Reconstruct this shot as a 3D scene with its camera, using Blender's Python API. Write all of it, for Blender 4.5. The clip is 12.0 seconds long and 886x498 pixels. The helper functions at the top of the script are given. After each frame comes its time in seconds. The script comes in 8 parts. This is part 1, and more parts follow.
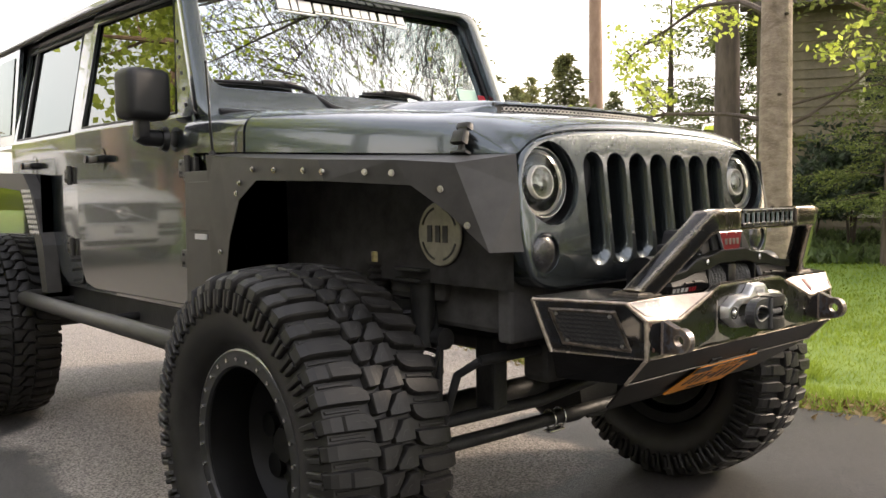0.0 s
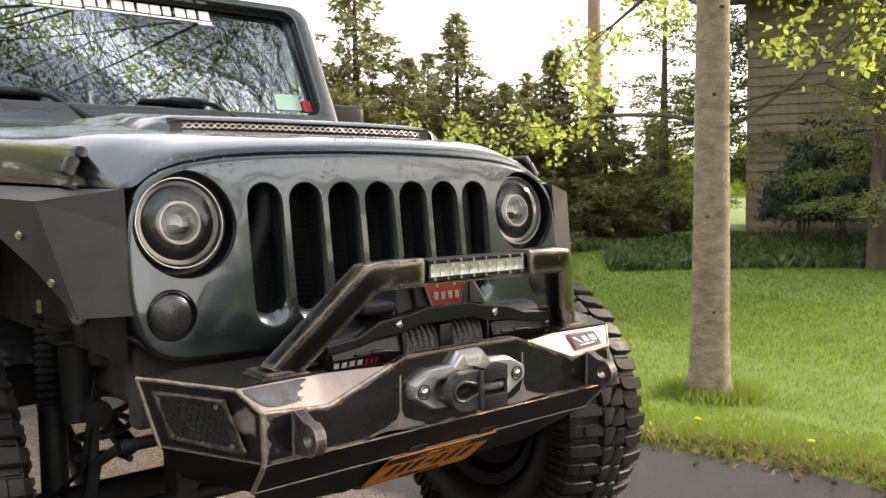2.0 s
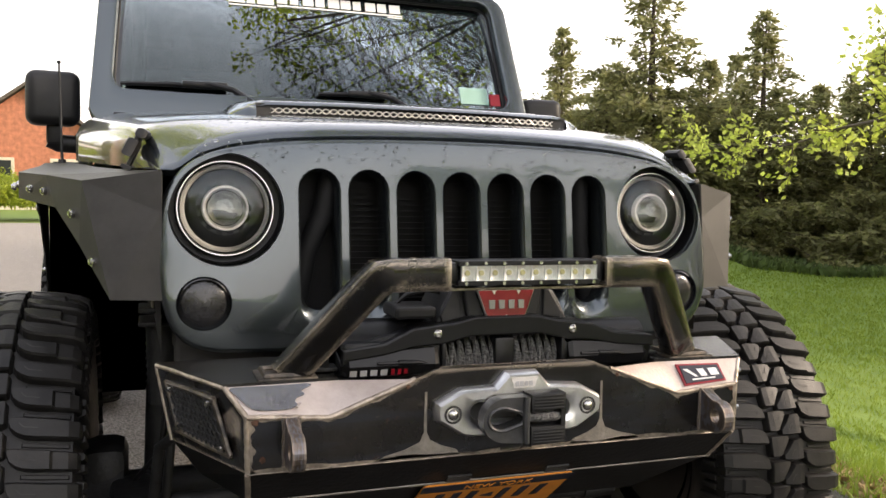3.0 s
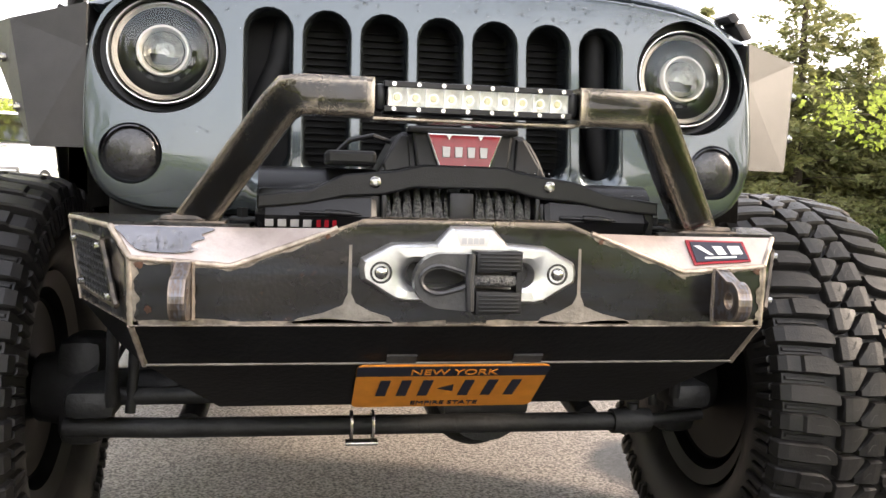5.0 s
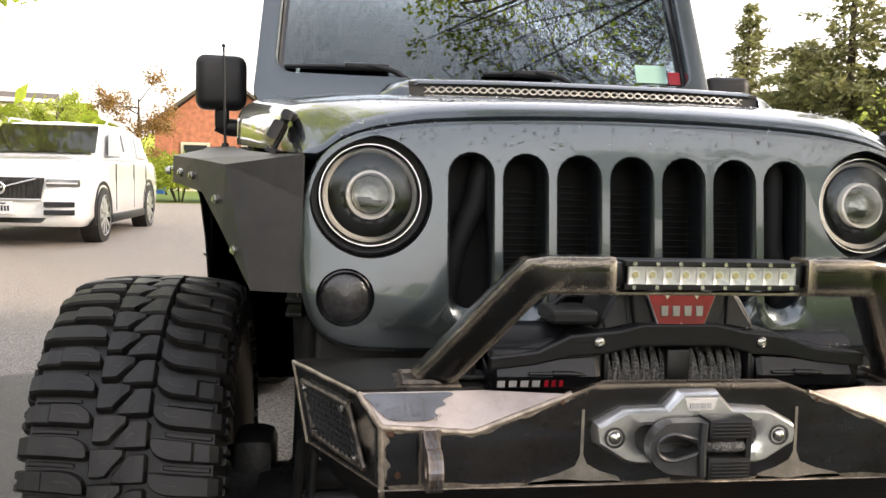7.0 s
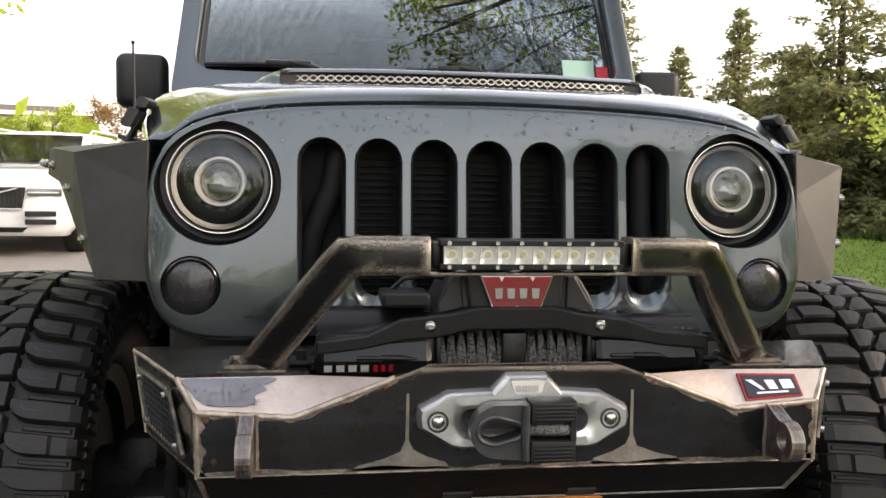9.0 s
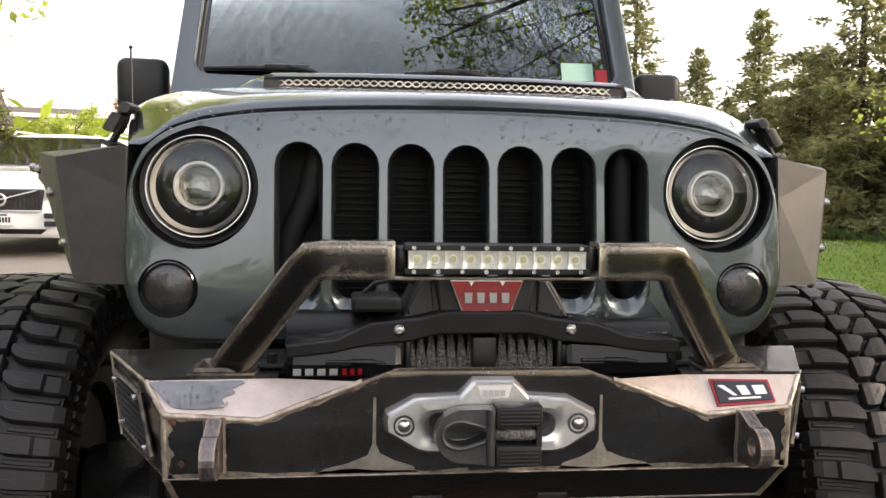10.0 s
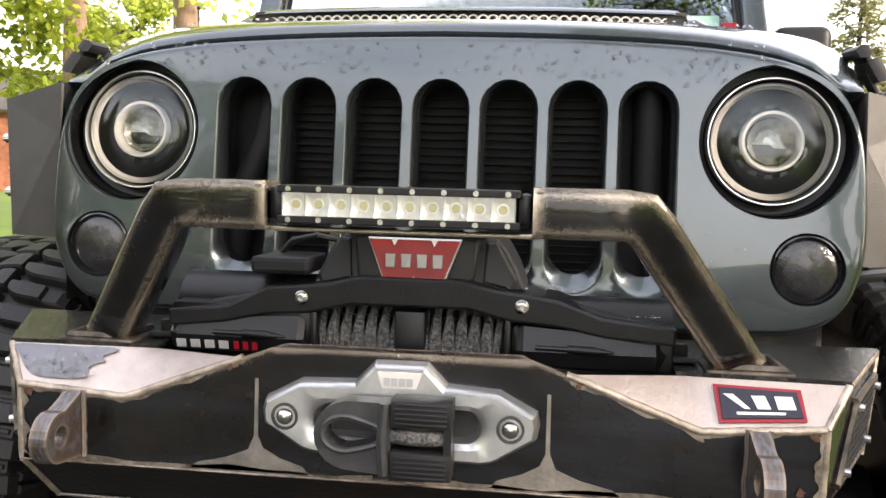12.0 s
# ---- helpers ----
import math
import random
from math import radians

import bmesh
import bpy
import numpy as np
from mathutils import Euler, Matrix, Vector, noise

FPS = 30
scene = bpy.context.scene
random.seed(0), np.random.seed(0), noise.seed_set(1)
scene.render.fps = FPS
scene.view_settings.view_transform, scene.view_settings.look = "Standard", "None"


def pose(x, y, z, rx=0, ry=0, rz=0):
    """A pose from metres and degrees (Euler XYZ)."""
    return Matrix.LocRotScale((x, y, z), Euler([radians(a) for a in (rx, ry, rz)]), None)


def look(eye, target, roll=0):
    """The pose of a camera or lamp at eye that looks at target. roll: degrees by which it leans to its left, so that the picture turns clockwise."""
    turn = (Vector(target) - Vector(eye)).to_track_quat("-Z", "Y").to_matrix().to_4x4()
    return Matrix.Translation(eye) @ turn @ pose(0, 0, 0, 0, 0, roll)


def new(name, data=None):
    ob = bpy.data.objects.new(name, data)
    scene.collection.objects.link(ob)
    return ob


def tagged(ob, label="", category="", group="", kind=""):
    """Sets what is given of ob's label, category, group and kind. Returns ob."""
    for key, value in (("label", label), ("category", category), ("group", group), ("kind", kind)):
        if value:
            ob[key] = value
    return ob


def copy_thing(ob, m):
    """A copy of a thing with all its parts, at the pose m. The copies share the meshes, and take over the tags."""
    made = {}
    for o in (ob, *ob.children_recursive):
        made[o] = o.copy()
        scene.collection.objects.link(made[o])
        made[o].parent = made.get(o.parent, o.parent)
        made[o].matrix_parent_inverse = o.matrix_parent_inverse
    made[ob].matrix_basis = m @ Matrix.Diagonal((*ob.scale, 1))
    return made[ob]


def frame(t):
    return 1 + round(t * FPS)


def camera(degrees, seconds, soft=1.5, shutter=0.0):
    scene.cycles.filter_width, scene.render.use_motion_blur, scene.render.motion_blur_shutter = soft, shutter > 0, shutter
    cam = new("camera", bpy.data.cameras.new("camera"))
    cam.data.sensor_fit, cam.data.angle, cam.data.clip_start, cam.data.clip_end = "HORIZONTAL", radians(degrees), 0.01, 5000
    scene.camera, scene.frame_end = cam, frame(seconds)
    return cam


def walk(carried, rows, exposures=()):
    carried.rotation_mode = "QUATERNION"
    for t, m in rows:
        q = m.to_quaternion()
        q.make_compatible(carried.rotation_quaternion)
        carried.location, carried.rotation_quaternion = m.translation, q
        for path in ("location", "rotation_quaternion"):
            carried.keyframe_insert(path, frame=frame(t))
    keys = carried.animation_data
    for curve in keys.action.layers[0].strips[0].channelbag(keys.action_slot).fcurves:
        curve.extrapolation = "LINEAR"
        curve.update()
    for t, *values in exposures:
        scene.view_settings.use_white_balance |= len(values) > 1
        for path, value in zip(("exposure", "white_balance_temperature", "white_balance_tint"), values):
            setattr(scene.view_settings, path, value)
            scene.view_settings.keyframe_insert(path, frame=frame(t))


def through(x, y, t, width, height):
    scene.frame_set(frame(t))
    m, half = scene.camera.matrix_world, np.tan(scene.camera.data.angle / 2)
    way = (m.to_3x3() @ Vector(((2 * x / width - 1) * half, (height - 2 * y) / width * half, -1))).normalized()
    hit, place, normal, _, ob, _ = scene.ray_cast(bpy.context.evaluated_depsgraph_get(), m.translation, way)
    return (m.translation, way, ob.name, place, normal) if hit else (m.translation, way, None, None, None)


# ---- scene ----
cam = camera(55.1, 12.0)
PATH = [
    (0, (-2.078, -1.403, 1.144), (-0.763, 0.098, 1.012), -0.7),
    (0.5, (-2.001, -1.437, 1.171), (-0.68, 0.058, 1.035), -1.0),
    (1, (-1.75, -1.566, 1.222), (-0.419, -0.08, 1.084), -1.2),
    (1.5, (-1.449, -1.595, 1.21), (-0.12, -0.108, 1.065), -1.0),
    (2, (-1.149, -1.565, 1.23), (0.134, -0.038, 1.087), -0.7),
    (2.5, (-0.882, -1.611, 1.229), (0.167, 0.086, 1.096), -0.0),
    (3, (-0.62, -1.602, 1.2), (0.051, 0.278, 1.073), 1.0),
    (3.5, (-0.421, -1.53, 1.118), (-0.005, 0.421, 0.978), 1.5),
    (3.7, (-0.313, -1.522, 1.095), (-0.01, 0.449, 0.942), 1.2),
    (5.3, (-0.249, -1.449, 0.943), (0.108, 0.514, 0.8), 1.7),
    (5.5, (-0.267, -1.451, 0.981), (0.088, 0.512, 0.838), 1.6),
    (6, (-0.369, -1.516, 1.116), (-0.026, 0.449, 0.968), 1.6),
    (6.5, (-0.467, -1.508, 1.188), (-0.207, 0.469, 1.037), 2.1),
    (6.7, (-0.552, -1.457, 1.206), (-0.285, 0.518, 1.037), 1.9),
    (8.3, (-0.435, -1.426, 1.171), (-0.111, 0.541, 1.009), 0.5),
    (8.5, (-0.383, -1.435, 1.17), (-0.057, 0.532, 1.024), 0.7),
    (9, (-0.287, -1.46, 1.167), (-0.012, 0.516, 1.018), 0.9),
    (9.5, (-0.236, -1.472, 1.171), (-0.002, 0.509, 1.019), 0.9),
    (10, (-0.211, -1.473, 1.172), (0.016, 0.509, 1.027), 0.9),
    (10.5, (-0.163, -1.448, 1.164), (0.056, 0.534, 1.018), 0.9),
    (11, (-0.073, -1.335, 1.171), (0.03, 0.656, 1.01), 1.1),
    (11.5, (0.025, -1.255, 1.148), (-0.087, 0.735, 0.985), 1.4),
    (12, (0.161, -1.197, 1.102), (-0.085, 0.781, 0.94), 1.5),
]
walk(cam, [(t, look(eye, target, roll)) for t, eye, target, roll in PATH],
     exposures=[(t, stops, white, 15) for t, stops, white in ((0.0, 1.56, 6500), (1.0, 1.64, 6500), (1.5, 1.60, 6500), (2.0, 1.50, 6500), (3.0, 1.38, 6450), (3.7, 1.46, 6350), (5.5, 2.29, 6300), (6.5, 1.74, 6400), (8.5, 1.40, 6330), (10.5, 1.57, 6370), (11.0, 1.80, 6350), (12.0, 1.90, 6300))])

# ---- world, sun, exposure ----
SUN_AZ, SUN_EL = radians(111), radians(24)       # azimuth from +y towards +x
world = bpy.data.worlds.new("world")
scene.world = world
world.use_nodes = True
wn = world.node_tree.nodes
wl = world.node_tree.links
sky = wn.new("ShaderNodeTexSky")
sky.sky_type, sky.sun_disc = "NISHITA", False
sky.sun_elevation, sky.sun_rotation = SUN_EL, SUN_AZ
sky.air_density, sky.dust_density = 1.5, 3.0
veil = wn.new("ShaderNodeMix")                    # a thin white overcast over the blue
veil.data_type = "RGBA"
veil.inputs[0].default_value = 0.72
veil.inputs[7].default_value = (9.85, 9.2, 8.6, 1)
cloud_co = wn.new("ShaderNodeTexCoord")
cloud_no = wn.new("ShaderNodeTexNoise")
cloud_no.inputs["Scale"].default_value, cloud_no.inputs["Detail"].default_value = 2.2, 5.0
cloud_map = wn.new("ShaderNodeMapRange")
cloud_map.inputs[1].default_value, cloud_map.inputs[2].default_value = 0.38, 0.62
cloud_map.inputs[3].default_value, cloud_map.inputs[4].default_value = 0.45, 0.95
wl.new(cloud_co.outputs["Generated"], cloud_no.inputs["Vector"])
wl.new(cloud_no.outputs[0], cloud_map.inputs[0])
# the veil thins towards the zenith, where blue-grey sky shows between the clouds
lift = wn.new("ShaderNodeSeparateXYZ")
wl.new(cloud_co.outputs["Generated"], lift.inputs[0])
thin = wn.new("ShaderNodeMapRange")
thin.inputs[1].default_value, thin.inputs[2].default_value = 0.25, 0.75
thin.inputs[3].default_value, thin.inputs[4].default_value = 1.0, 0.42
wl.new(lift.outputs[2], thin.inputs[0])
both = wn.new("ShaderNodeMath")
both.operation = "MULTIPLY"
wl.new(cloud_map.outputs[0], both.inputs[0])
wl.new(thin.outputs[0], both.inputs[1])
wl.new(both.outputs[0], veil.inputs[0])
wl.new(sky.outputs[0], veil.inputs[6])
wl.new(veil.outputs[2], wn["Background"].inputs[0])
wn["Background"].inputs[1].default_value = 0.13

sun = new("sun", bpy.data.lights.new("sun", "SUN"))
sun.data.energy, sun.data.angle, sun.data.color = 2.1, radians(9), (1.0, 0.84, 0.64)
sun.matrix_world = look((math.sin(SUN_AZ) * math.cos(SUN_EL) * 50, math.cos(SUN_AZ) * math.cos(SUN_EL) * 50, math.sin(SUN_EL) * 50), (0, 0, 0))


# ---- materials ----
def mat(name, base, rough=0.5, metal=0.0, coat=0.0, vary=0.0, scale=8.0, bump=0.0, bump_scale=60.0, spec=0.5, base2=None, random_shift=0.0, detail=6.0, rough_vary=0.0, emit=None, stretch=None):
    """A principled material with two scales of colour variation, relief and uneven gloss."""
    m = bpy.data.materials.new(name)
    m.use_nodes = True
    n, l = m.node_tree.nodes, m.node_tree.links
    b = n["Principled BSDF"]
    b.inputs["Roughness"].default_value, b.inputs["Metallic"].default_value = rough, metal
    b.inputs["Coat Weight"].default_value, b.inputs["Coat Roughness"].default_value = coat, 0.04
    b.inputs["Specular IOR Level"].default_value = spec
    b.inputs["Base Color"].default_value = (*base, 1)
    if emit:
        b.inputs["Emission Color"].default_value, b.inputs["Emission Strength"].default_value = (*emit[0], 1), emit[1]
    co = n.new("ShaderNodeTexCoord")
    src = co.outputs["Object"]
    if stretch:
        mp = n.new("ShaderNodeMapping")
        mp.inputs["Scale"].default_value = stretch
        l.new(src, mp.inputs["Vector"])
        src = mp.outputs[0]
    if vary or base2:
        no = n.new("ShaderNodeTexNoise")
        no.inputs["Scale"].default_value, no.inputs["Detail"].default_value, no.inputs["Roughness"].default_value = scale, detail, 0.65
        l.new(src, no.inputs["Vector"])
        ramp = n.new("ShaderNodeMapRange")
        ramp.inputs[1].default_value, ramp.inputs[2].default_value = 0.35, 0.65
        l.new(no.outputs[0], ramp.inputs[0])
        mix = n.new("ShaderNodeMix")
        mix.data_type = "RGBA"
        hi = base2 or tuple(min(1, c * (1 + vary)) for c in base)
        lo = base if base2 else tuple(c * (1 - vary) for c in base)
        mix.inputs[6].default_value, mix.inputs[7].default_value = (*lo, 1), (*hi, 1)
        l.new(ramp.outputs[0], mix.inputs[0])
        out = mix.outputs[2]
        if random_shift:
            info = n.new("ShaderNodeNewGeometry")
            hs = n.new("ShaderNodeHueSaturation")
            mr = n.new("ShaderNodeMapRange")
            mr.inputs[3].default_value, mr.inputs[4].default_value = 1 - random_shift, 1 + random_shift
            l.new(info.outputs["Random Per Island"], mr.inputs[0])
            l.new(mr.outputs[0], hs.inputs["Value"])
            l.new(out, hs.inputs["Color"])
            out = hs.outputs[0]
        l.new(out, b.inputs["Base Color"])
        if rough_vary:
            rr = n.new("ShaderNodeMapRange")
            rr.inputs[3].default_value, rr.inputs[4].default_value = max(0.02, rough - rough_vary), min(1, rough + rough_vary)
            l.new(no.outputs[0], rr.inputs[0])
            l.new(rr.outputs[0], b.inputs["Roughness"])
    if bump:
        nb = n.new("ShaderNodeTexNoise")
        nb.inputs["Scale"].default_value, nb.inputs["Detail"].default_value = bump_scale, 4
        l.new(src, nb.inputs["Vector"])
        bp = n.new("ShaderNodeBump")
        bp.inputs["Strength"].default_value, bp.inputs["Distance"].default_value = bump, 0.01
        l.new(nb.outputs[0], bp.inputs["Height"])
        l.new(bp.outputs[0], b.inputs["Normal"])
    return m


def glass_mat(name, tint, rough=0.0, ior=1.6):
    """A window: a gloss that grows towards grazing views over a tinted see-through body."""
    m = bpy.data.materials.new(name)
    m.use_nodes = True
    n, l = m.node_tree.nodes, m.node_tree.links
    n.remove(n["Principled BSDF"])
    gl = n.new("ShaderNodeBsdfGlossy")
    gl.inputs["Roughness"].default_value = rough
    gl.inputs["Color"].default_value = (0.90, 0.97, 0.96, 1)
    tr = n.new("ShaderNodeBsdfTransparent")
    tr.inputs["Color"].default_value = (*tint, 1)
    fr = n.new("ShaderNodeFresnel")
    fr.inputs["IOR"].default_value = ior
    mx = n.new("ShaderNodeMixShader")
    l.new(fr.outputs[0], mx.inputs[0])
    l.new(tr.outputs[0], mx.inputs[1])
    l.new(gl.outputs[0], mx.inputs[2])
    l.new(mx.outputs[0], n["Material Output"].inputs[0])
    return m


def steel_mat(name, dark, bare, edge=0.012, rough=0.44, rub=0.60):
    """Clear-coated raw steel: brown mill scale, ground bare towards the edges, with rust specks."""
    m = mat(name, dark, rough, 0.7, coat=0.6, vary=0.5, scale=9, bump=0.08, bump_scale=160, rough_vary=0.10)
    n, l = m.node_tree.nodes, m.node_tree.links
    b = n["Principled BSDF"]
    mill = n.new("ShaderNodeTexNoise")
    mill.inputs["Scale"].default_value, mill.inputs["Detail"].default_value = 5, 6
    mill_map = n.new("ShaderNodeMapRange")
    mill_map.inputs[1].default_value, mill_map.inputs[2].default_value = 0.45, 0.62
    l.new(mill.outputs[0], mill_map.inputs[0])
    mill_mix = n.new("ShaderNodeMix")
    mill_mix.data_type = "RGBA"
    mill_mix.inputs[7].default_value = (dark[0] * 1.5, dark[1] * 1.9, dark[2] * 2.6, 1)
    l.new(mill_map.outputs[0], mill_mix.inputs[0])
    l.new(b.inputs["Base Color"].links[0].from_socket, mill_mix.inputs[6])
    old = mill_mix.outputs[2]
    bev = n.new("ShaderNodeBevel")
    bev.samples, bev.inputs["Radius"].default_value = 6, edge
    geo = n.new("ShaderNodeNewGeometry")
    dot = n.new("ShaderNodeVectorMath")
    dot.operation = "DOT_PRODUCT"
    l.new(bev.outputs[0], dot.inputs[0])
    l.new(geo.outputs["Normal"], dot.inputs[1])
    co = n.new("ShaderNodeTexCoord")
    no = n.new("ShaderNodeTexNoise")
    no.inputs["Scale"].default_value, no.inputs["Detail"].default_value = 14, 6
    l.new(co.outputs["Object"], no.inputs["Vector"])
    add = n.new("ShaderNodeMath")
    add.operation = "MULTIPLY_ADD"
    add.inputs[1].default_value, add.inputs[2].default_value = 0.16, -0.08
    l.new(no.outputs[0], add.inputs[0])
    sm = n.new("ShaderNodeMath")
    l.new(dot.outputs["Value"], sm.inputs[0])
    l.new(add.outputs[0], sm.inputs[1])
    mr = n.new("ShaderNodeMapRange")
    mr.inputs[1].default_value, mr.inputs[2].default_value = 0.97, 0.90
    mr.inputs[3].default_value, mr.inputs[4].default_value = 0.0, 1.0
    l.new(sm.outputs[0], mr.inputs[0])
    worn = n.new("ShaderNodeTexNoise")                # patches rubbed bare
    worn.inputs["Scale"].default_value, worn.inputs["Detail"].default_value, worn.inputs["Roughness"].default_value = 7, 9, 0.7
    l.new(co.outputs["Object"], worn.inputs["Vector"])
    worn_map = n.new("ShaderNodeMapRange")
    worn_map.inputs[1].default_value, worn_map.inputs[2].default_value, worn_map.inputs[4].default_value = rub, rub + 0.12, 0.6
    l.new(worn.outputs[0], worn_map.inputs[0])
    most = n.new("ShaderNodeMath")
    most.operation = "MAXIMUM"
    l.new(mr.outputs[0], most.inputs[0])
    l.new(worn_map.outputs[0], most.inputs[1])
    mx = n.new("ShaderNodeMix")
    mx.data_type = "RGBA"
    mx.inputs[7].default_value = (*bare, 1)
    l.new(most.outputs[0], mx.inputs[0])
    l.new(old, mx.inputs[6])
    rn = n.new("ShaderNodeTexNoise")
    rn.inputs["Scale"].default_value, rn.inputs["Detail"].default_value = 26, 8
    l.new(co.outputs["Object"], rn.inputs["Vector"])
    rm = n.new("ShaderNodeMapRange")
    rm.inputs[1].default_value, rm.inputs[2].default_value = 0.70, 0.80
    l.new(rn.outputs[0], rm.inputs[0])
    rx = n.new("ShaderNodeMix")
    rx.data_type = "RGBA"
    rx.inputs[7].default_value = (0.075, 0.034, 0.018, 1)
    l.new(rm.outputs[0], rx.inputs[0])
    l.new(mx.outputs[2], rx.inputs[6])
    l.new(rx.outputs[2], b.inputs["Base Color"])
    return m


PAINT = mat("dark_green_grey_paint", (0.071, 0.086, 0.093), 0.27, 0.88, coat=1.0, vary=0.10, scale=300)
PAINT.node_tree.nodes["Principled BSDF"].inputs["Coat IOR"].default_value = 1.8
PAINT.node_tree.nodes["Principled BSDF"].inputs["Coat IOR"].default_value = 1.52
FLARE = mat("satin_dark_coating", (0.040, 0.0375, 0.0345), 0.45, 0.1, vary=0.2, scale=12, bump=0.1, bump_scale=500, spec=0.5)
PLASTIC = mat("black_textured_plastic", (0.014, 0.014, 0.015), 0.45, 0.0, spec=0.38, vary=0.15, scale=20, bump=0.07, bump_scale=500)
GLOSSBLACK = mat("gloss_black", (0.008, 0.008, 0.009), 0.12, 0.0, coat=0.6)
SATIN = mat("satin_black_moulding", (0.008, 0.008, 0.009), 0.32, 0.0, spec=0.36, vary=0.2, scale=30, bump=0.08, bump_scale=400)
VOID = mat("black_radiator", (0.011, 0.011, 0.0115), 0.6, 0.0, spec=0.2, vary=0.2, scale=30)
UNDER = mat("black_chassis_paint", (0.018, 0.018, 0.018), 0.5, 0.0, spec=0.35, vary=0.4, scale=15, bump=0.2, bump_scale=90)
LINER = mat("black_liner", (0.065, 0.063, 0.061), 0.9, 0.0, vary=0.3, scale=10, spec=0.12)
# the bumper's steel again, its downward shade put into a near-black colour
APRON = mat("shaded_steel_plate", (0.0065, 0.0065, 0.007), 0.36, 0.0, spec=0.16, vary=0.4, scale=10, bump=0.08, bump_scale=120)
WHEELBLACK = mat("worn_black_wheel_paint", (0.005, 0.005, 0.005), 0.45, 0.0, vary=0.4, scale=12, spec=0.18)
RUBBER = mat("tyre_rubber", (0.0150, 0.0140, 0.0132), 0.47, 0.0, vary=0.45, scale=18, bump=0.10, bump_scale=240, rough_vary=0.16, spec=0.34)
STEEL = steel_mat("clear_coated_raw_steel", (0.016, 0.0138, 0.0122), (0.46, 0.39, 0.32), 0.011, 0.27, 0.63)
STEELTUBE = steel_mat("clear_coated_steel_tube", (0.012, 0.0105, 0.0085), (0.56, 0.48, 0.37), 0.026, 0.25, 0.60)
WETSTEEL = mat("wet_dark_steel", (0.014, 0.013, 0.012), 0.24, 0.0, spec=0.32, coat=0.15, vary=0.3, scale=14, bump=0.5, bump_scale=110)
BARE = mat("ground_bare_steel", (0.56, 0.495, 0.455), 0.45, 0.75, coat=0.3, scale=7, bump=0.1, bump_scale=160, base2=(0.38, 0.32, 0.29), rough_vary=0.14)
SEAM = mat("dull_ground_weld", (0.24, 0.215, 0.185), 0.5, 0.5, coat=0.2, vary=0.3, scale=25, bump=0.15, bump_scale=150)
TAB = steel_mat("worn_tan_steel", (0.10, 0.078, 0.064), (0.30, 0.24, 0.19), 0.008, 0.48, 0.55)
THIMBLE = mat("dark_grey_cast_metal", (0.06, 0.06, 0.062), 0.38, 0.4, vary=0.2, scale=40, bump=0.08, bump_scale=200)
EDGE = mat("blotchy_worn_weld", (0.030, 0.024, 0.019), 0.42, 0.6, coat=0.3, scale=22, base2=(0.40, 0.33, 0.26), bump=0.3, bump_scale=90, rough_vary=0.1)
VENTFRAME = mat("dark_worn_frame", (0.018, 0.016, 0.014), 0.38, 0.4, scale=30, base2=(0.16, 0.13, 0.10), bump=0.15, bump_scale=90)
BAND = mat("dull_ground_band", (0.09, 0.076, 0.062), 0.42, 0.6, coat=0.4, scale=40, base2=(0.34, 0.29, 0.235), bump=0.15, bump_scale=110)
GROUND = mat("mottled_ground_steel", (0.20, 0.165, 0.13), 0.42, 0.6, coat=0.4, scale=34, base2=(0.52, 0.44, 0.36), bump=0.2, bump_scale=110, rough_vary=0.12)
RUST = mat("brown_rust", (0.075, 0.034, 0.018), 0.75, 0.1, vary=0.5, scale=120, bump=0.4, bump_scale=200)
SCALE = mat("blue_grey_mill_scale", (0.16, 0.16, 0.17), 0.25, 0.85, coat=0.7, vary=0.2, scale=30)
ALU = mat("cast_aluminium", (0.80, 0.80, 0.79), 0.30, 0.95, vary=0.08, scale=40, bump=0.03, bump_scale=300)
CHROME = mat("chrome", (0.7, 0.7, 0.7), 0.08, 1.0)
BADGESILVER = mat("brushed_badge_silver", (0.34, 0.33, 0.33), 0.35, 0.8, vary=0.1, scale=60)
BOLT = mat("stainless_bolt", (0.55, 0.54, 0.52), 0.25, 1.0, vary=0.1, scale=100)
TAN = mat("tan_metal_mesh", (0.70, 0.67, 0.61), 0.35, 0.2)
WATER = bpy.data.materials.new("water")
WATER.use_nodes = True
for key, value in (("Transmission Weight", 1.0), ("IOR", 1.33), ("Roughness", 0.0)):
    WATER.node_tree.nodes["Principled BSDF"].inputs[key].default_value = value
LENS = glass_mat("clear_lens", (0.93, 0.94, 0.94), 0.0, 1.58)
BARLENS = glass_mat("light_bar_cover", (0.97, 0.98, 0.98), 0.0, 1.25)
WINDSCREEN = glass_mat("windscreen_glass", (0.26, 0.32, 0.33), 0.0, 1.75)
WINDOW = glass_mat("dark_tinted_glass", (0.07, 0.075, 0.075), 0.0, 2.0)
SMOKE = mat("smoked_lens", (0.02, 0.02, 0.021), 0.14, 0.0, coat=0.5, vary=0.3, scale=60, bump=0.15, bump_scale=400)
REFLECTOR = mat("lamp_reflector", (0.88, 0.86, 0.83), 0.42, 0.55, coat=0.3, bump=0.10, bump_scale=60)
PROJECTOR = mat("projector_glass", (0.16, 0.16, 0.16), 0.05, 0.5, coat=1.0)
PLATEGREY = mat("bronze_grey_plate", (0.22, 0.205, 0.16), 0.5, 0.3, vary=0.15, scale=30)
BOWL = mat("dull_black_lamp_bowl", (0.006, 0.006, 0.0065), 0.30, 0.0, spec=0.25)
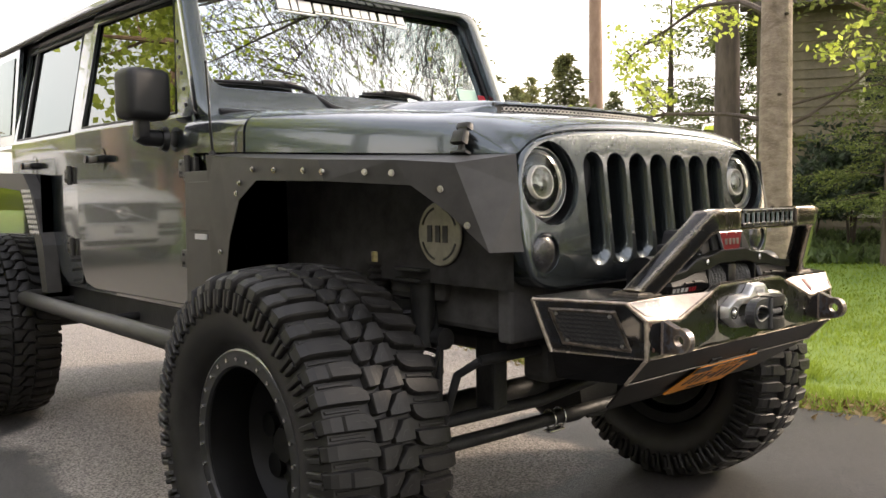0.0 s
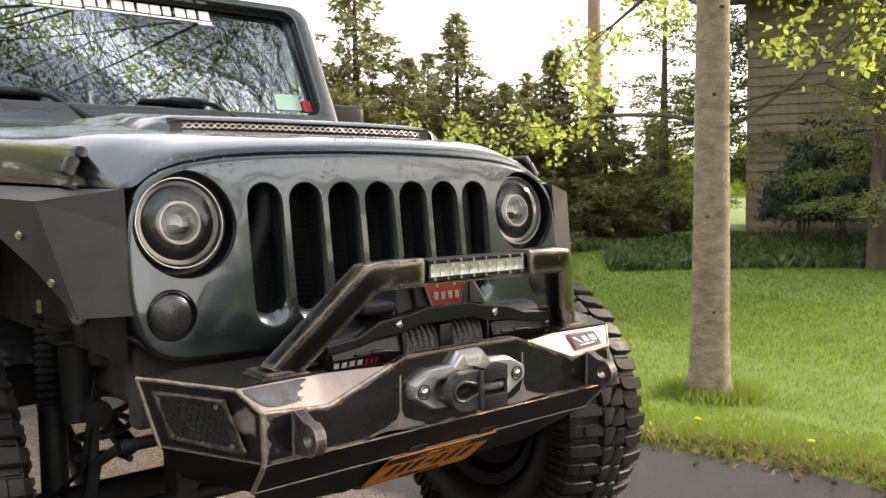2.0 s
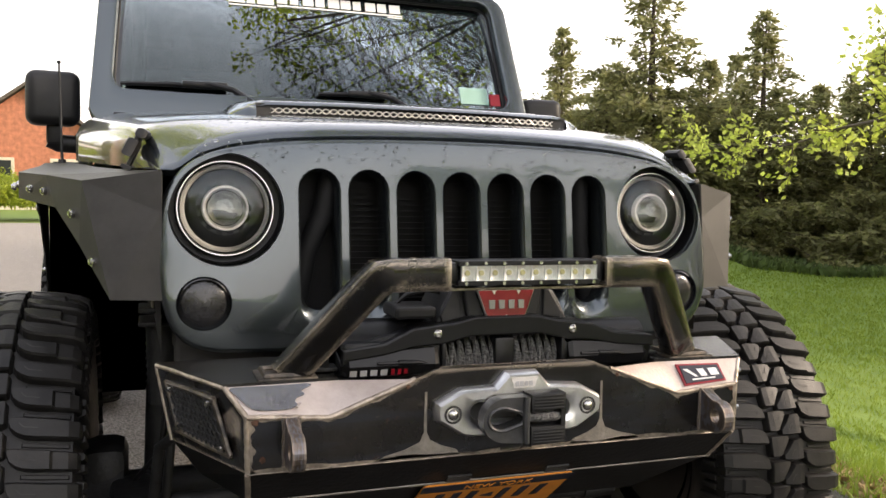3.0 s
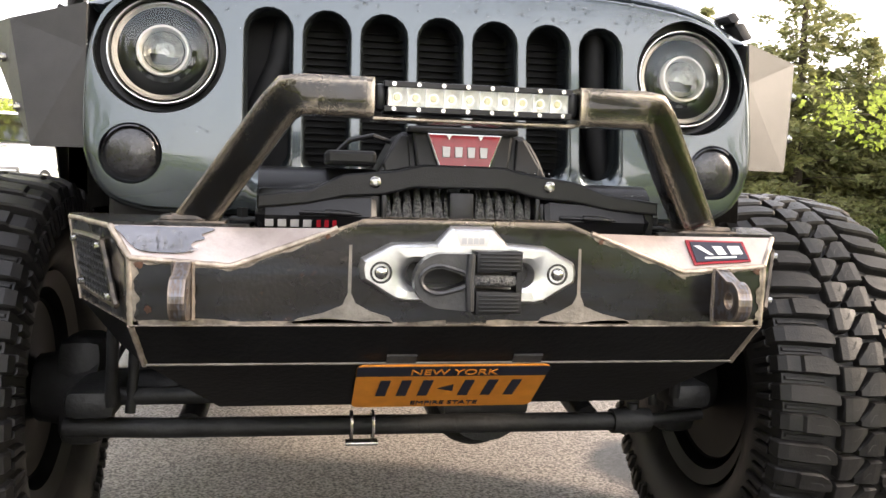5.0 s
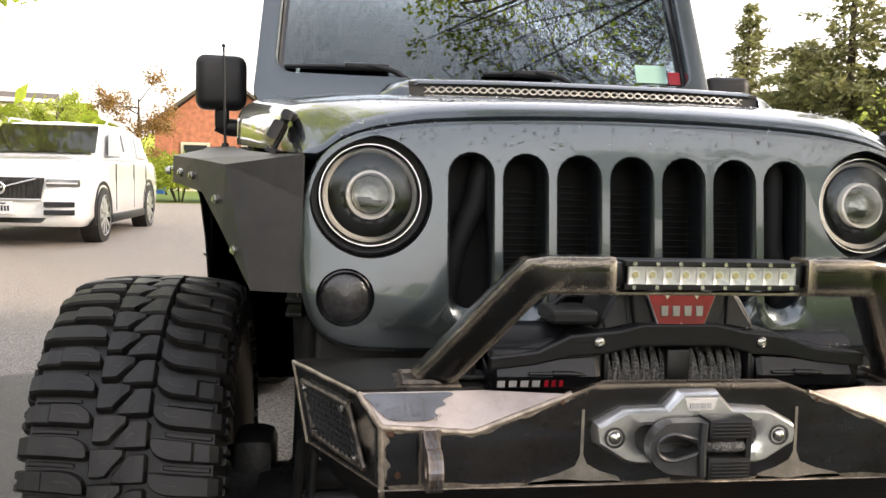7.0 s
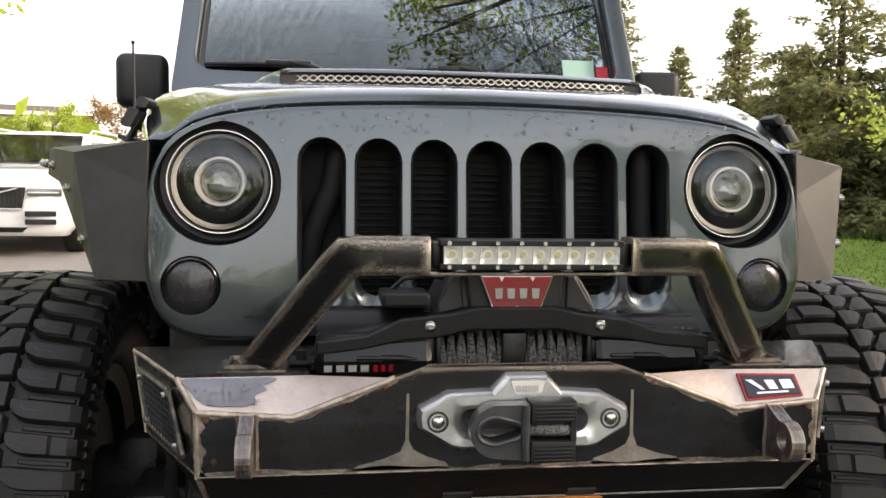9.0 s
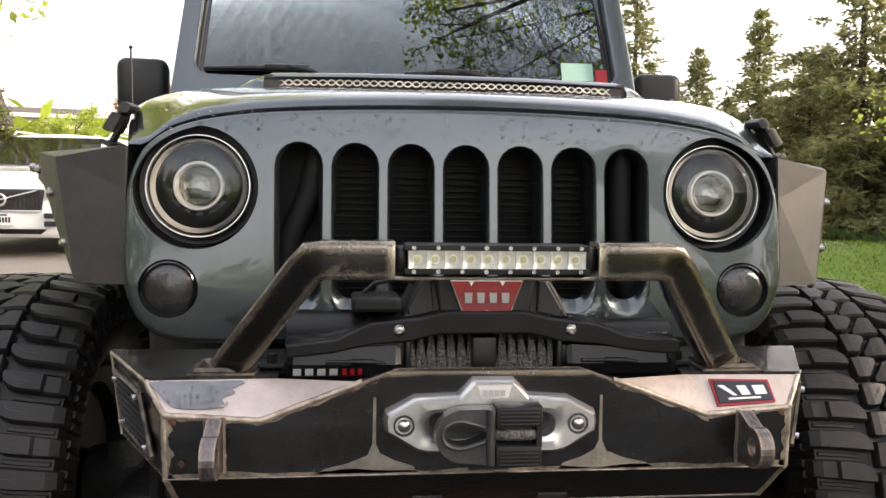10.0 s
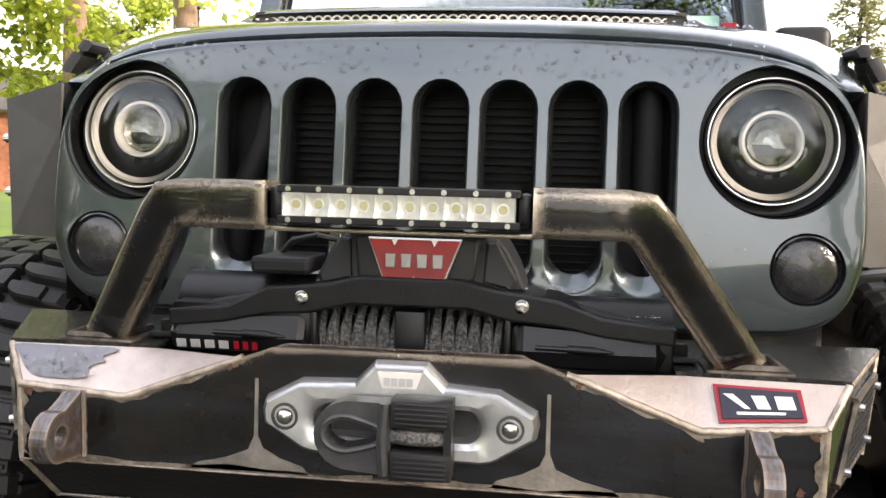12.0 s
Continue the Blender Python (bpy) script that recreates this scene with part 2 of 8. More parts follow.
CORE = mat("mottled_projector_core", (0.30, 0.29, 0.27), 0.30, 0.75, scale=70, base2=(0.62, 0.60, 0.56), bump=0.5, bump_scale=90)
HALO = mat("frosted_halo_ring", (0.66, 0.64, 0.61), 0.35, 0.0, coat=0.4)
LED = mat("pale_yellow_led_optic", (0.66, 0.58, 0.30), 0.15, coat=0.8)
ROPE = mat("grey_synthetic_rope", (0.045, 0.045, 0.045), 0.75, base2=(0.17, 0.167, 0.16), scale=240, detail=2, bump=0.8, bump_scale=260)
RED = mat("red_badge", (0.27, 0.008, 0.018), 0.35, 0.1, coat=0.4, vary=0.15, scale=60)
WHITE = mat("white_print", (0.78, 0.78, 0.77), 0.5)
PALE = mat("pale_grey_print", (0.45, 0.45, 0.46), 0.4, 0.3)
ORANGE = mat("orange_plate", (0.72, 0.26, 0.02), 0.45, vary=0.08, scale=30)
NAVY = mat("dark_navy_print", (0.012, 0.014, 0.03), 0.45)
INTERIOR = mat("dark_cabin_trim", (0.02, 0.02, 0.022), 0.7, vary=0.3, scale=10)
STICKER_MINT = mat("pale_mint_sticker", (0.30, 0.47, 0.40), 0.25)
STICKER_RED = mat("red_sticker", (0.42, 0.03, 0.04), 0.25)
BEAD = mat("dark_grey_bead_ring", (0.030, 0.030, 0.031), 0.38, 0.4, vary=0.2, scale=30)
SCUFF = mat("scuffed_bare_edge", (0.55, 0.55, 0.54), 0.4, 0.8, vary=0.3, scale=60)
SPRING = mat("worn_spring_paint", (0.05, 0.05, 0.055), 0.4, 0.4, vary=0.4, scale=30)
BRASS = mat("dull_zinc", (0.35, 0.29, 0.16), 0.45, 0.8, vary=0.3, scale=60)


# ---- mesh helpers ----
def link(name, bm, material, parent=None, label="", smooth=False, sharp=40):
    me = bpy.data.meshes.new(name)
    bm.normal_update()
    bm.to_mesh(me)
    bm.free()
    for m in (material if isinstance(material, (list, tuple)) else [material]):
        me.materials.append(m)
    if smooth:
        me.shade_smooth()
        me.set_sharp_from_angle(angle=radians(sharp))
    ob = new(name, me)
    if parent:
        ob.parent = parent
    if label:
        ob["label"] = label
    return ob


def part(name, bm, material, parent, label="", smooth=False, sharp=40):
    return link(name, bm, material, parent, label, smooth, sharp)


def thing(name, label, category, group="", kind="", at=(0, 0, 0)):
    ob = new(name)
    ob.empty_display_size = 0.2
    ob.location = at
    return tagged(ob, label, category, group, kind)


def box(bm, c, s, m=None, bevel=0.0, seg=2):
    """A box with rounded edges, of size s round c, turned by m about its middle."""
    t = Matrix.Translation(c) @ (m.to_4x4() if m else Matrix.Identity(4)) @ Matrix.Diagonal((*s, 1))
    made = bmesh.ops.create_cube(bm, size=1, matrix=t)["verts"]
    if bevel:
        vs = set(made)
        es = [e for e in bm.edges if e.verts[0] in vs and e.verts[1] in vs]
        bmesh.ops.bevel(bm, geom=es, offset=bevel, segments=seg, affect="EDGES", profile=0.5)
    return bm


def rod(bm, a, b, r, r2=None, seg=16, caps=True):
    """A round bar from a to b."""
    a, b = Vector(a), Vector(b)
    d = b - a
    m = Matrix.Translation((a + b) / 2) @ d.to_track_quat("Z", "Y").to_matrix().to_4x4()
    bmesh.ops.create_cone(bm, cap_ends=caps, segments=seg, radius1=r, radius2=r if r2 is None else r2, depth=d.length, matrix=m)
    return bm


def pipe(bm, pts, r, seg=8, closed=False, caps=True):
    """A tube along points; r may be a list."""
    pts = [Vector(p) for p in pts]
    n = len(pts)
    rings = []
    up = Vector((0, 0, 1))
    for i, p in enumerate(pts):
        a = pts[i - 1] if (i > 0 or closed) else p
        b = pts[(i + 1) % n] if (i < n - 1 or closed) else p
        d = (b - a).normalized()
        if abs(d.dot(up)) > 0.97:
            up = Vector((1, 0, 0)) if abs(d.x) < 0.9 else Vector((0, 1, 0))
        s = d.cross(up).normalized()
        u = s.cross(d).normalized()
        up = u
        rr = r[i] if isinstance(r, (list, tuple)) else r
        rings.append([bm.verts.new(p + (s * math.cos(2 * math.pi * k / seg) + u * math.sin(2 * math.pi * k / seg)) * rr) for k in range(seg)])
    for i in range(n if closed else n - 1):
        a, b = rings[i], rings[(i + 1) % n]
        for k in range(seg):
            bm.faces.new((a[k], a[(k + 1) % seg], b[(k + 1) % seg], b[k]))
    if caps and not closed:
        bm.faces.new(rings[0][::-1])
        bm.faces.new(rings[-1])
    return bm


def sheet(bm, faces, thick=0.004):
    """Plates given by corner points, welded and given thickness inwards."""
    made = []
    for f in faces:
        made.append(bm.faces.new([bm.verts.new(p) for p in f]))
    bmesh.ops.remove_doubles(bm, verts=bm.verts[:], dist=0.0005)
    made = [f for f in made if f.is_valid]
    bmesh.ops.recalc_face_normals(bm, faces=made)
    if thick:
        bmesh.ops.solidify(bm, geom=made, thickness=thick)
    return bm


def prism(bm, poly, place, depth, bevel=0.0, seg=2):
    """A flat outline poly of (u, v), carried into space by place(u, v, w), with depth w from 0 to depth."""
    a = [bm.verts.new(place(u, v, 0)) for u, v in poly]
    b = [bm.verts.new(place(u, v, depth)) for u, v in poly]
    n = len(poly)
    fs = [bm.faces.new(a), bm.faces.new(b[::-1])]
    for i in range(n):
        fs.append(bm.faces.new((a[(i + 1) % n], a[i], b[i], b[(i + 1) % n])))
    bmesh.ops.recalc_face_normals(bm, faces=fs)
    if bevel:
        es = [e for e in fs[0].edges] + [e for e in fs[1].edges]
        bmesh.ops.bevel(bm, geom=es, offset=bevel, segments=seg, affect="EDGES", profile=0.5)
    return bm


def lathe(bm, prof, place, seg=48, close=False):
    """A turned body: prof of (r, h); place(cos * r, sin * r, h) carries it into space."""
    rings = []
    for r, h in prof:
        rings.append([bm.verts.new(place(math.cos(2 * math.pi * k / seg) * r, math.sin(2 * math.pi * k / seg) * r, h)) for k in range(seg)])
    fs = []
    for a, b in zip(rings, rings[1:] + ([rings[0]] if close else [])):
        for k in range(seg):
            fs.append(bm.faces.new((a[k], a[(k + 1) % seg], b[(k + 1) % seg], b[k])))
    bmesh.ops.recalc_face_normals(bm, faces=fs)
    return bm


def loft(bm, rings, closed=True, caps=True):
    vs = [[bm.verts.new(p) for p in r] for r in rings]
    n = len(vs[0])
    fs = []
    for a, b in zip(vs, vs[1:]):
        for k in range(n if closed else n - 1):
            fs.append(bm.faces.new((a[k], a[(k + 1) % n], b[(k + 1) % n], b[k])))
    if caps and closed:
        fs += [bm.faces.new(vs[0]), bm.faces.new(vs[-1])]
    bmesh.ops.recalc_face_normals(bm, faces=fs)
    return bm


def round_rect(w, h, r, seg=5, cx=0, cy=0):
    out = []
    for sx, sy, a0 in ((1, 1, 0), (-1, 1, 90), (-1, -1, 180), (1, -1, 270)):
        for k in range(seg + 1):
            a = radians(a0 + 90 * k / seg)
            out.append((cx + sx * (w / 2 - r) + math.cos(a) * r, cy + sy * (h / 2 - r) + math.sin(a) * r))
    return out


def circle(r, seg=32, cx=0, cy=0):
    return [(cx + r * math.cos(2 * math.pi * k / seg), cy + r * math.sin(2 * math.pi * k / seg)) for k in range(seg)]


def offset(poly, d):
    """The outline moved outwards by d (counter-clockwise outlines)."""
    n, out = len(poly), []
    for i in range(n):
        a, p, b = Vector(poly[i - 1]), Vector(poly[i]), Vector(poly[(i + 1) % n])
        e1, e2 = (p - a).normalized(), (b - p).normalized()
        n1, n2 = Vector((e1.y, -e1.x)), Vector((e2.y, -e2.x))
        m = (n1 + n2)
        m = m / max(0.3, m.length_squared / 2)
        out.append((p.x + m.x * d, p.y + m.y * d))
    return out


def smooth_closed(pts, per=6):
    """A closed Catmull-Rom curve through 2D points."""
    n, out = len(pts), []
    for i in range(n):
        p0, p1, p2, p3 = (Vector(pts[(i + k - 1) % n]) for k in range(4))
        for k in range(per):
            t = k / per
            q = 0.5 * ((2 * p1) + (-p0 + p2) * t + (2 * p0 - 5 * p1 + 4 * p2 - p3) * t * t + (-p0 + 3 * p1 - 3 * p2 + p3) * t ** 3)
            out.append((q.x, q.y))
    return out


def lerp(a, b, t):
    return a + (b - a) * t


def curve_at(table, x):
    """Linear look-up in rows of (x, value)."""
    if x <= table[0][0]:
        return table[0][1]
    for (x0, v0), (x1, v1) in zip(table, table[1:]):
        if x <= x1:
            return lerp(v0, v1, (x - x0) / (x1 - x0))
    return table[-1][1]


def mirrored(side, p):
    return (side * p[0], p[1], p[2])


# ---- ground ----
def lawn_edge(y):
    """x of the seam between drive and lawn."""
    wave = 0.05 * math.sin(y * 1.7) + 0.03 * math.sin(y * 4.3 + 1)
    return wave + (2.28 - 0.23 * y if y < 1.6 else 1.91 + 0.14 * (y - 1.6) if y < 9 else 2.95 + (y - 9) * 1.6)


def ground_height(x, y):
    d = x - lawn_edge(y)
    rise = 0.04 * max(0.0, min(y - 5, 6))
    if d <= 0:
        return rise
    dip = curve_at([(0, 0.0), (0.15, 0.02), (0.6, -0.06), (2.2, -0.36), (5, -0.36), (13, 0.05), (40, 0.1)], d)
    return dip + rise * max(0, 1 - d / 6)


def build_ground():
    bm = bmesh.new()
    xs = [-600, -200, -80, -40] + [-20 + i * 0.5 for i in range(121)] + [60, 120, 300, 600]
    ys = [-600, -200, -80, -30] + [-12 + i * 0.5 for i in range(101)] + [60, 90, 200, 600]
    vs = [[bm.verts.new((x, y, ground_height(x, min(y, 60)))) for y in ys] for x in xs]
    for i in range(len(xs) - 1):
        for j in range(len(ys) - 1):
            bm.faces.new((vs[i][j], vs[i + 1][j], vs[i + 1][j + 1], vs[i][j + 1]))
    m = mat("lawn_soil", (0.115, 0.185, 0.025), 0.9, 0, scale=3, base2=(0.17, 0.25, 0.035), bump=0.6, bump_scale=40)
    tagged(link("ground", bm, m, smooth=True), "bright green mown lawn sloping down from the drive", "ground", kind="structure")

    # the asphalt drive lies on it, patchy with damp and with painted sun and shade
    a = mat("damp_sunlit_asphalt", (0.056, 0.052, 0.048), 0.5, 0, vary=0.28, scale=1.2, bump=0.8, bump_scale=260)
    n, l = a.node_tree.nodes, a.node_tree.links
    b = n["Principled BSDF"]
    co = n.new("ShaderNodeTexCoord")
    grit = n.new("ShaderNodeTexNoise")
    grit.inputs["Scale"].default_value, grit.inputs["Detail"].default_value = 110, 4
    l.new(co.outputs["Object"], grit.inputs["Vector"])
    gm = n.new("ShaderNodeMapRange")
    gm.inputs[1].default_value, gm.inputs[2].default_value, gm.inputs[3].default_value, gm.inputs[4].default_value = 0.36, 0.66, 0.35, 1.65
    l.new(grit.outputs[0], gm.inputs[0])
    wet = n.new("ShaderNodeTexNoise")
    wet.inputs["Scale"].default_value, wet.inputs["Detail"].default_value = 1.3, 5
    l.new(co.outputs["Object"], wet.inputs["Vector"])
    wm = n.new("ShaderNodeMapRange")
    wm.inputs[1].default_value, wm.inputs[2].default_value = 0.56, 0.66
    sep = n.new("ShaderNodeSeparateXYZ")
    l.new(co.outputs["Object"], sep.inputs[0])
    # paler beneath the vehicle, beside it towards the lawn and behind it: dryness plus painted sunlight
    def calc(kind, a, b):
        node = n.new("ShaderNodeMath")
        node.operation = kind
        for k, q in enumerate((a, b)):
            if q is None:
                continue
            if isinstance(q, (int, float)):
                node.inputs[k].default_value = q
            else:
                l.new(q, node.inputs[k])
        return node.outputs[0]
    across = calc("SUBTRACT", calc("ABSOLUTE", sep.outputs[0], None), 0.95)
    along = calc("SUBTRACT", calc("ABSOLUTE", calc("SUBTRACT", sep.outputs[1], 2.75), None), 1.95)
    beside = calc("MAXIMUM", calc("SUBTRACT", 0.8, sep.outputs[0]), calc("SUBTRACT", 1.5, sep.outputs[1]))
    beyond = calc("MINIMUM", calc("MINIMUM", calc("MAXIMUM", across, along), beside), calc("SUBTRACT", 3.6, sep.outputs[1]))
    l.new(calc("SUBTRACT", calc("MULTIPLY", wet.outputs[0], 1.2), beyond), wm.inputs[0])
    tint = n.new("ShaderNodeMix")
    tint.data_type, tint.blend_type = "RGBA", "MULTIPLY"
    tint.inputs[0].default_value = 1
    base_socket = b.inputs["Base Color"].links[0].from_socket
    l.new(gm.outputs[0], tint.inputs[7])
    # one pale tone for dry ground and for the sunlight painted on it
    dry = n.new("ShaderNodeMix")
    dry.data_type = "RGBA"
    dry.inputs[7].default_value = (0.36, 0.32, 0.285, 1)
    half = n.new("ShaderNodeMath")
    half.operation = "MULTIPLY"
    half.inputs[1].default_value = 0.85
    l.new(wm.outputs[0], half.inputs[0])
    l.new(half.outputs[0], dry.inputs[0])
    l.new(base_socket, dry.inputs[6])
    l.new(dry.outputs[2], tint.inputs[6])
    l.new(tint.outputs[2], b.inputs["Base Color"])
    rr = n.new("ShaderNodeMapRange")
    rr.inputs[3].default_value, rr.inputs[4].default_value = 0.40, 0.80
    l.new(wm.outputs[0], rr.inputs[0])
    l.new(rr.outputs[0], b.inputs["Roughness"])
    bm = bmesh.new()
    rows = [-60, -30] + [-12 + i * 0.25 for i in range(144)]
    left = [bm.verts.new((-60 if y < 2 else -5.9, y, ground_height(-60, y) + 0.012)) for y in rows]
    mid = [bm.verts.new((-3.4, y, ground_height(-4, y) + 0.012)) for y in rows]
    mid2 = [bm.verts.new((min(lawn_edge(y) - 0.4, 8), y, ground_height(0, y) + 0.012)) for y in rows]
    right = [bm.verts.new((min(lawn_edge(y), 9) + 0.02 * math.sin(y * 21), y, ground_height(0, y) + 0.012)) for y in rows]
    low = [bm.verts.new((min(lawn_edge(y), 9) + 0.03, y, ground_height(0, y) - 0.05)) for y in rows]
    for i in range(len(rows) - 1):
        for p, q in ((left, mid), (mid, mid2), (mid2, right), (right, low)):
            bm.faces.new((p[i], q[i], q[i + 1], p[i + 1]))
    tagged(link("pavement", bm, a), "damp grey asphalt driveway with pale dry patches and painted sunlight", "driveway", kind="structure")


build_ground()


# ---- the off-road vehicle ----
WHEEL_X, AXLE_Y, REAR_Y, WHEEL_R = 0.912, 0.55, 3.497, 0.480
jeep = thing("off_road_vehicle", "dark grey-green lifted off-road vehicle with steel bumper and mud tyres", "vehicle")


def face_y(z):
    """The grille's front face leans back a little towards its top."""
    return 0.0 + max(0.0, z - 1.0) * 0.13


def grille_outline():
    return [(0.0, 1.312), (0.15, 1.310), (0.276, 1.305), (0.37, 1.298), (0.46, 1.284), (0.515, 1.265), (0.553, 1.236), (0.576, 1.198), (0.587, 1.15),
            (0.590, 1.09), (0.589, 1.03), (0.582, 0.985), (0.567, 0.945), (0.54, 0.916), (0.50, 0.901), (0.44, 0.896), (0.2, 0.896)]


def build_grille():
    half = grille_outline()
    ring = [(x, z) for x, z in half] + [(0.0, 0.896)] + [(-x, z) for x, z in half[1:]][::-1]
    ring = smooth_closed(ring[::-1], 4)                       # counter-clockwise seen from the front
    slots = [i * 0.0978 for i in range(-3, 4)]

    def stadium(cx, w, z0, z1, seg=9):
        r = w / 2
        return ([(cx + r * math.cos(radians(180 * k / seg)), z1 - r + r * math.sin(radians(180 * k / seg))) for k in range(seg + 1)]
                + [(cx + r * math.cos(radians(180 + 180 * k / seg)), z0 + r + r * math.sin(radians(180 + 180 * k / seg))) for k in range(seg + 1)])

    holes = []
    for cx in slots:
        holes.append(("slot", stadium(cx, 0.084, 0.944, 1.248), stadium(cx, 0.068, 0.972, 1.240)))
    for s in (-1, 1):
        holes.append(("lamp", circle(0.1060, 56, s * 0.468, 1.166), circle(0.1042, 56, s * 0.468, 1.166)))
        holes.append(("fog", circle(0.050, 32, s * 0.5105, 0.993), circle(0.0465, 32, s * 0.5105, 0.993)))
    bm = bmesh.new()

    def ring_at(poly, dy):
        return [bm.verts.new((x, face_y(z) + dy, z)) for x, z in poly]

    def band(a, b):
        n = len(a)
        for k in range(n):
            bm.faces.new((a[k], a[(k + 1) % n], b[(k + 1) % n], b[k]))

    def edges(loop):
        out = []
        for k in range(len(loop)):
            a, b = loop[k], loop[(k + 1) % len(loop)]
            e = bm.edges.get((a, b)) or bm.edges.new((a, b))
            out.append(e)
        return out

    # rolled outer edge
    loops = [ring_at(offset(ring, -0.0115 * (1 - math.sin(a))), 0.016 * (1 - math.cos(a))) for a in (0, 0.4, 0.8, 1.2, 1.57)]
    loops.append(ring_at(ring, 0.09))
    flat = edges(loops[0])
    for a, b in zip(loops, loops[1:]):
        band(a, b)
    for kind, big, small in holes:
        a = ring_at(big, 0)
        m = ring_at([(lerp(p[0], q[0], 0.35), lerp(p[1], q[1], 0.35)) for p, q in zip(big, small)], 0.003)
        b = ring_at(small, 0.022 if kind == "slot" else 0.012)
        c = ring_at(small, 0.06 if kind == "slot" else 0.05)
        flat += edges(a)
        band(a, m), band(m, b), band(b, c)
    made = bmesh.ops.triangle_fill(bm, use_beauty=True, use_dissolve=False, edges=flat)["geom"]
    bmesh.ops.recalc_face_normals(bm, faces=bm.faces[:])
    grille = part("grille", bm, PAINT, jeep, "dark grey-green painted grille with seven slots", True, 35)

    # dark radiator behind, with fine fins
    bm = bmesh.new()
    box(bm, (0, 0.125, 1.09), (1.04, 0.02, 0.36))
    part("radiator_backing", bm, VOID, grille)
    bm = bmesh.new()
    for k in range(24):
        box(bm, (0, 0.108, 0.945 + k * 0.0122), (0.50, 0.010, 0.0014))
    part("radiator_fin", bm, VOID, grille)
    for run in ([(-0.33, 0.09, 0.96), (-0.31, 0.08, 1.08), (-0.275, 0.08, 1.16), (-0.26, 0.09, 1.24)], [(0.33, 0.09, 0.96), (0.30, 0.08, 1.10), (0.30, 0.09, 1.24)]):
        bm = bmesh.new()
        pipe(bm, run, 0.022, 12)
        part("hose", bm, VOID, grille, smooth=True)

    for s in (-1, 1):
        c = Vector((s * 0.468, face_y(1.166) + 0.034, 1.168))

        def at(u, v, w, c=c):
            return (c.x + u, c.y + w + v * 0.10, c.z + v)
        cup = bmesh.new()
        lathe(cup, [(0.1045, -0.020), (0.1030, 0.012), (0.0925, 0.014), (0.09, 0.03), (0.02, 0.05)], at, 48)
        lamp = part("headlight", cup, BOWL, jeep, "round headlight with two pale halo rings", True)
        bm = bmesh.new()
        lathe(bm, [(0.0905, 0.016), (0.0905, -0.004), (0.0893, -0.007), (0.0878, -0.007), (0.0868, -0.002), (0.0868, 0.016)], at, 64)
        part("chrome_ring", bm, ALU, lamp, smooth=True)
        bm = bmesh.new()
        lathe(bm, [(0.0835, 0.004), (0.0825, -0.001), (0.0785, -0.001), (0.0745, 0.006)], at, 64)
        part("outer_halo", bm, HALO, lamp, smooth=True)
        bm = bmesh.new()
        lathe(bm, [(0.0745, 0.008), (0.068, 0.014), (0.060, 0.020), (0.052, 0.022), (0.044, 0.016), (0.0435, 0.008)], at, 64)
        part("reflector_bowl", bm, BOWL, lamp, smooth=True)
        bm = bmesh.new()
        for k in range(14):
            a = 2 * math.pi * k / 14
            prism(bm, [(-0.005, 0.047), (0.005, 0.047), (0.006, 0.052), (-0.006, 0.052)],
                  lambda u, v, w, a=a: at(u * math.cos(a) - v * math.sin(a), u * math.sin(a) + v * math.cos(a), 0.018 - w), 0.003)
        part("led_slit", bm, BEAD, lamp)
        bm = bmesh.new()
        lathe(bm, [(0.0435, 0.010), (0.0430, -0.004), (0.0420, -0.006), (0.0388, -0.006), (0.0375, -0.002), (0.0345, 0.012)], at, 64)
        part("inner_halo", bm, HALO, lamp, smooth=True)
        bm = bmesh.new()
        lathe(bm, [(0.0345, 0.004)] + [(0.0335 * math.cos(a), 0.004 - 0.018 * math.sin(a)) for a in (0.1, 0.4, 0.7, 1.0, 1.3, 1.5)] + [(0.0004, -0.014)], at, 48)
        dome = part("projector_lens", bm, LENS, lamp, "clear domed projector lens", True)
        dome.visible_shadow = False
        bm = bmesh.new()                                        # facetted reflector and dark shutter behind the dome
        lathe(bm, [(0.0335, 0.006), (0.028, 0.014), (0.018, 0.022), (0.007, 0.026), (0.0004, 0.026)], at, 11)
        part("projector_reflector", bm, CORE, lamp)
        bm = bmesh.new()
        prism(bm, [(-0.024, -0.004), (0.000, -0.004), (0.006, -0.009), (0.025, -0.009), (0.017, -0.022), (-0.016, -0.022)], lambda u, v, w: at(u, v, 0.012 + w), 0.003)
        part("projector_shutter", bm, BOWL, lamp)
        bm = bmesh.new()
        lathe(bm, [(0.0855, -0.004)] + [(0.0855 * math.cos(a), -0.004 - 0.024 * math.sin(a)) for a in (0.2, 0.45, 0.7, 0.95, 1.2, 1.45)] + [(0.0004, -0.028)], at, 48)
        cover = part("cover_lens", bm, LENS, lamp, smooth=True)
        cover.visible_shadow = False

        f = Vector((s * 0.5105, face_y(0.993) + 0.008, 0.993))

        def atf(u, v, w, c=f):
            return (c.x + u, c.y + w, c.z + v)
        bm = bmesh.new()
        lathe(bm, [(0.0467, 0.02), (0.0467, -0.004), (0.0445, -0.006), (0.043, 0.0)], atf, 40)
        fog = part("turn_signal", bm, GLOSSBLACK, jeep, "smoked round turn signal", True)
        bm = bmesh.new()
        lathe(bm, [(0.043, 0.0), (0.038, -0.005), (0.025, -0.009), (0.0005, -0.011)], atf, 40)
        part("smoked_lens", bm, SMOKE, fog, smooth=True)
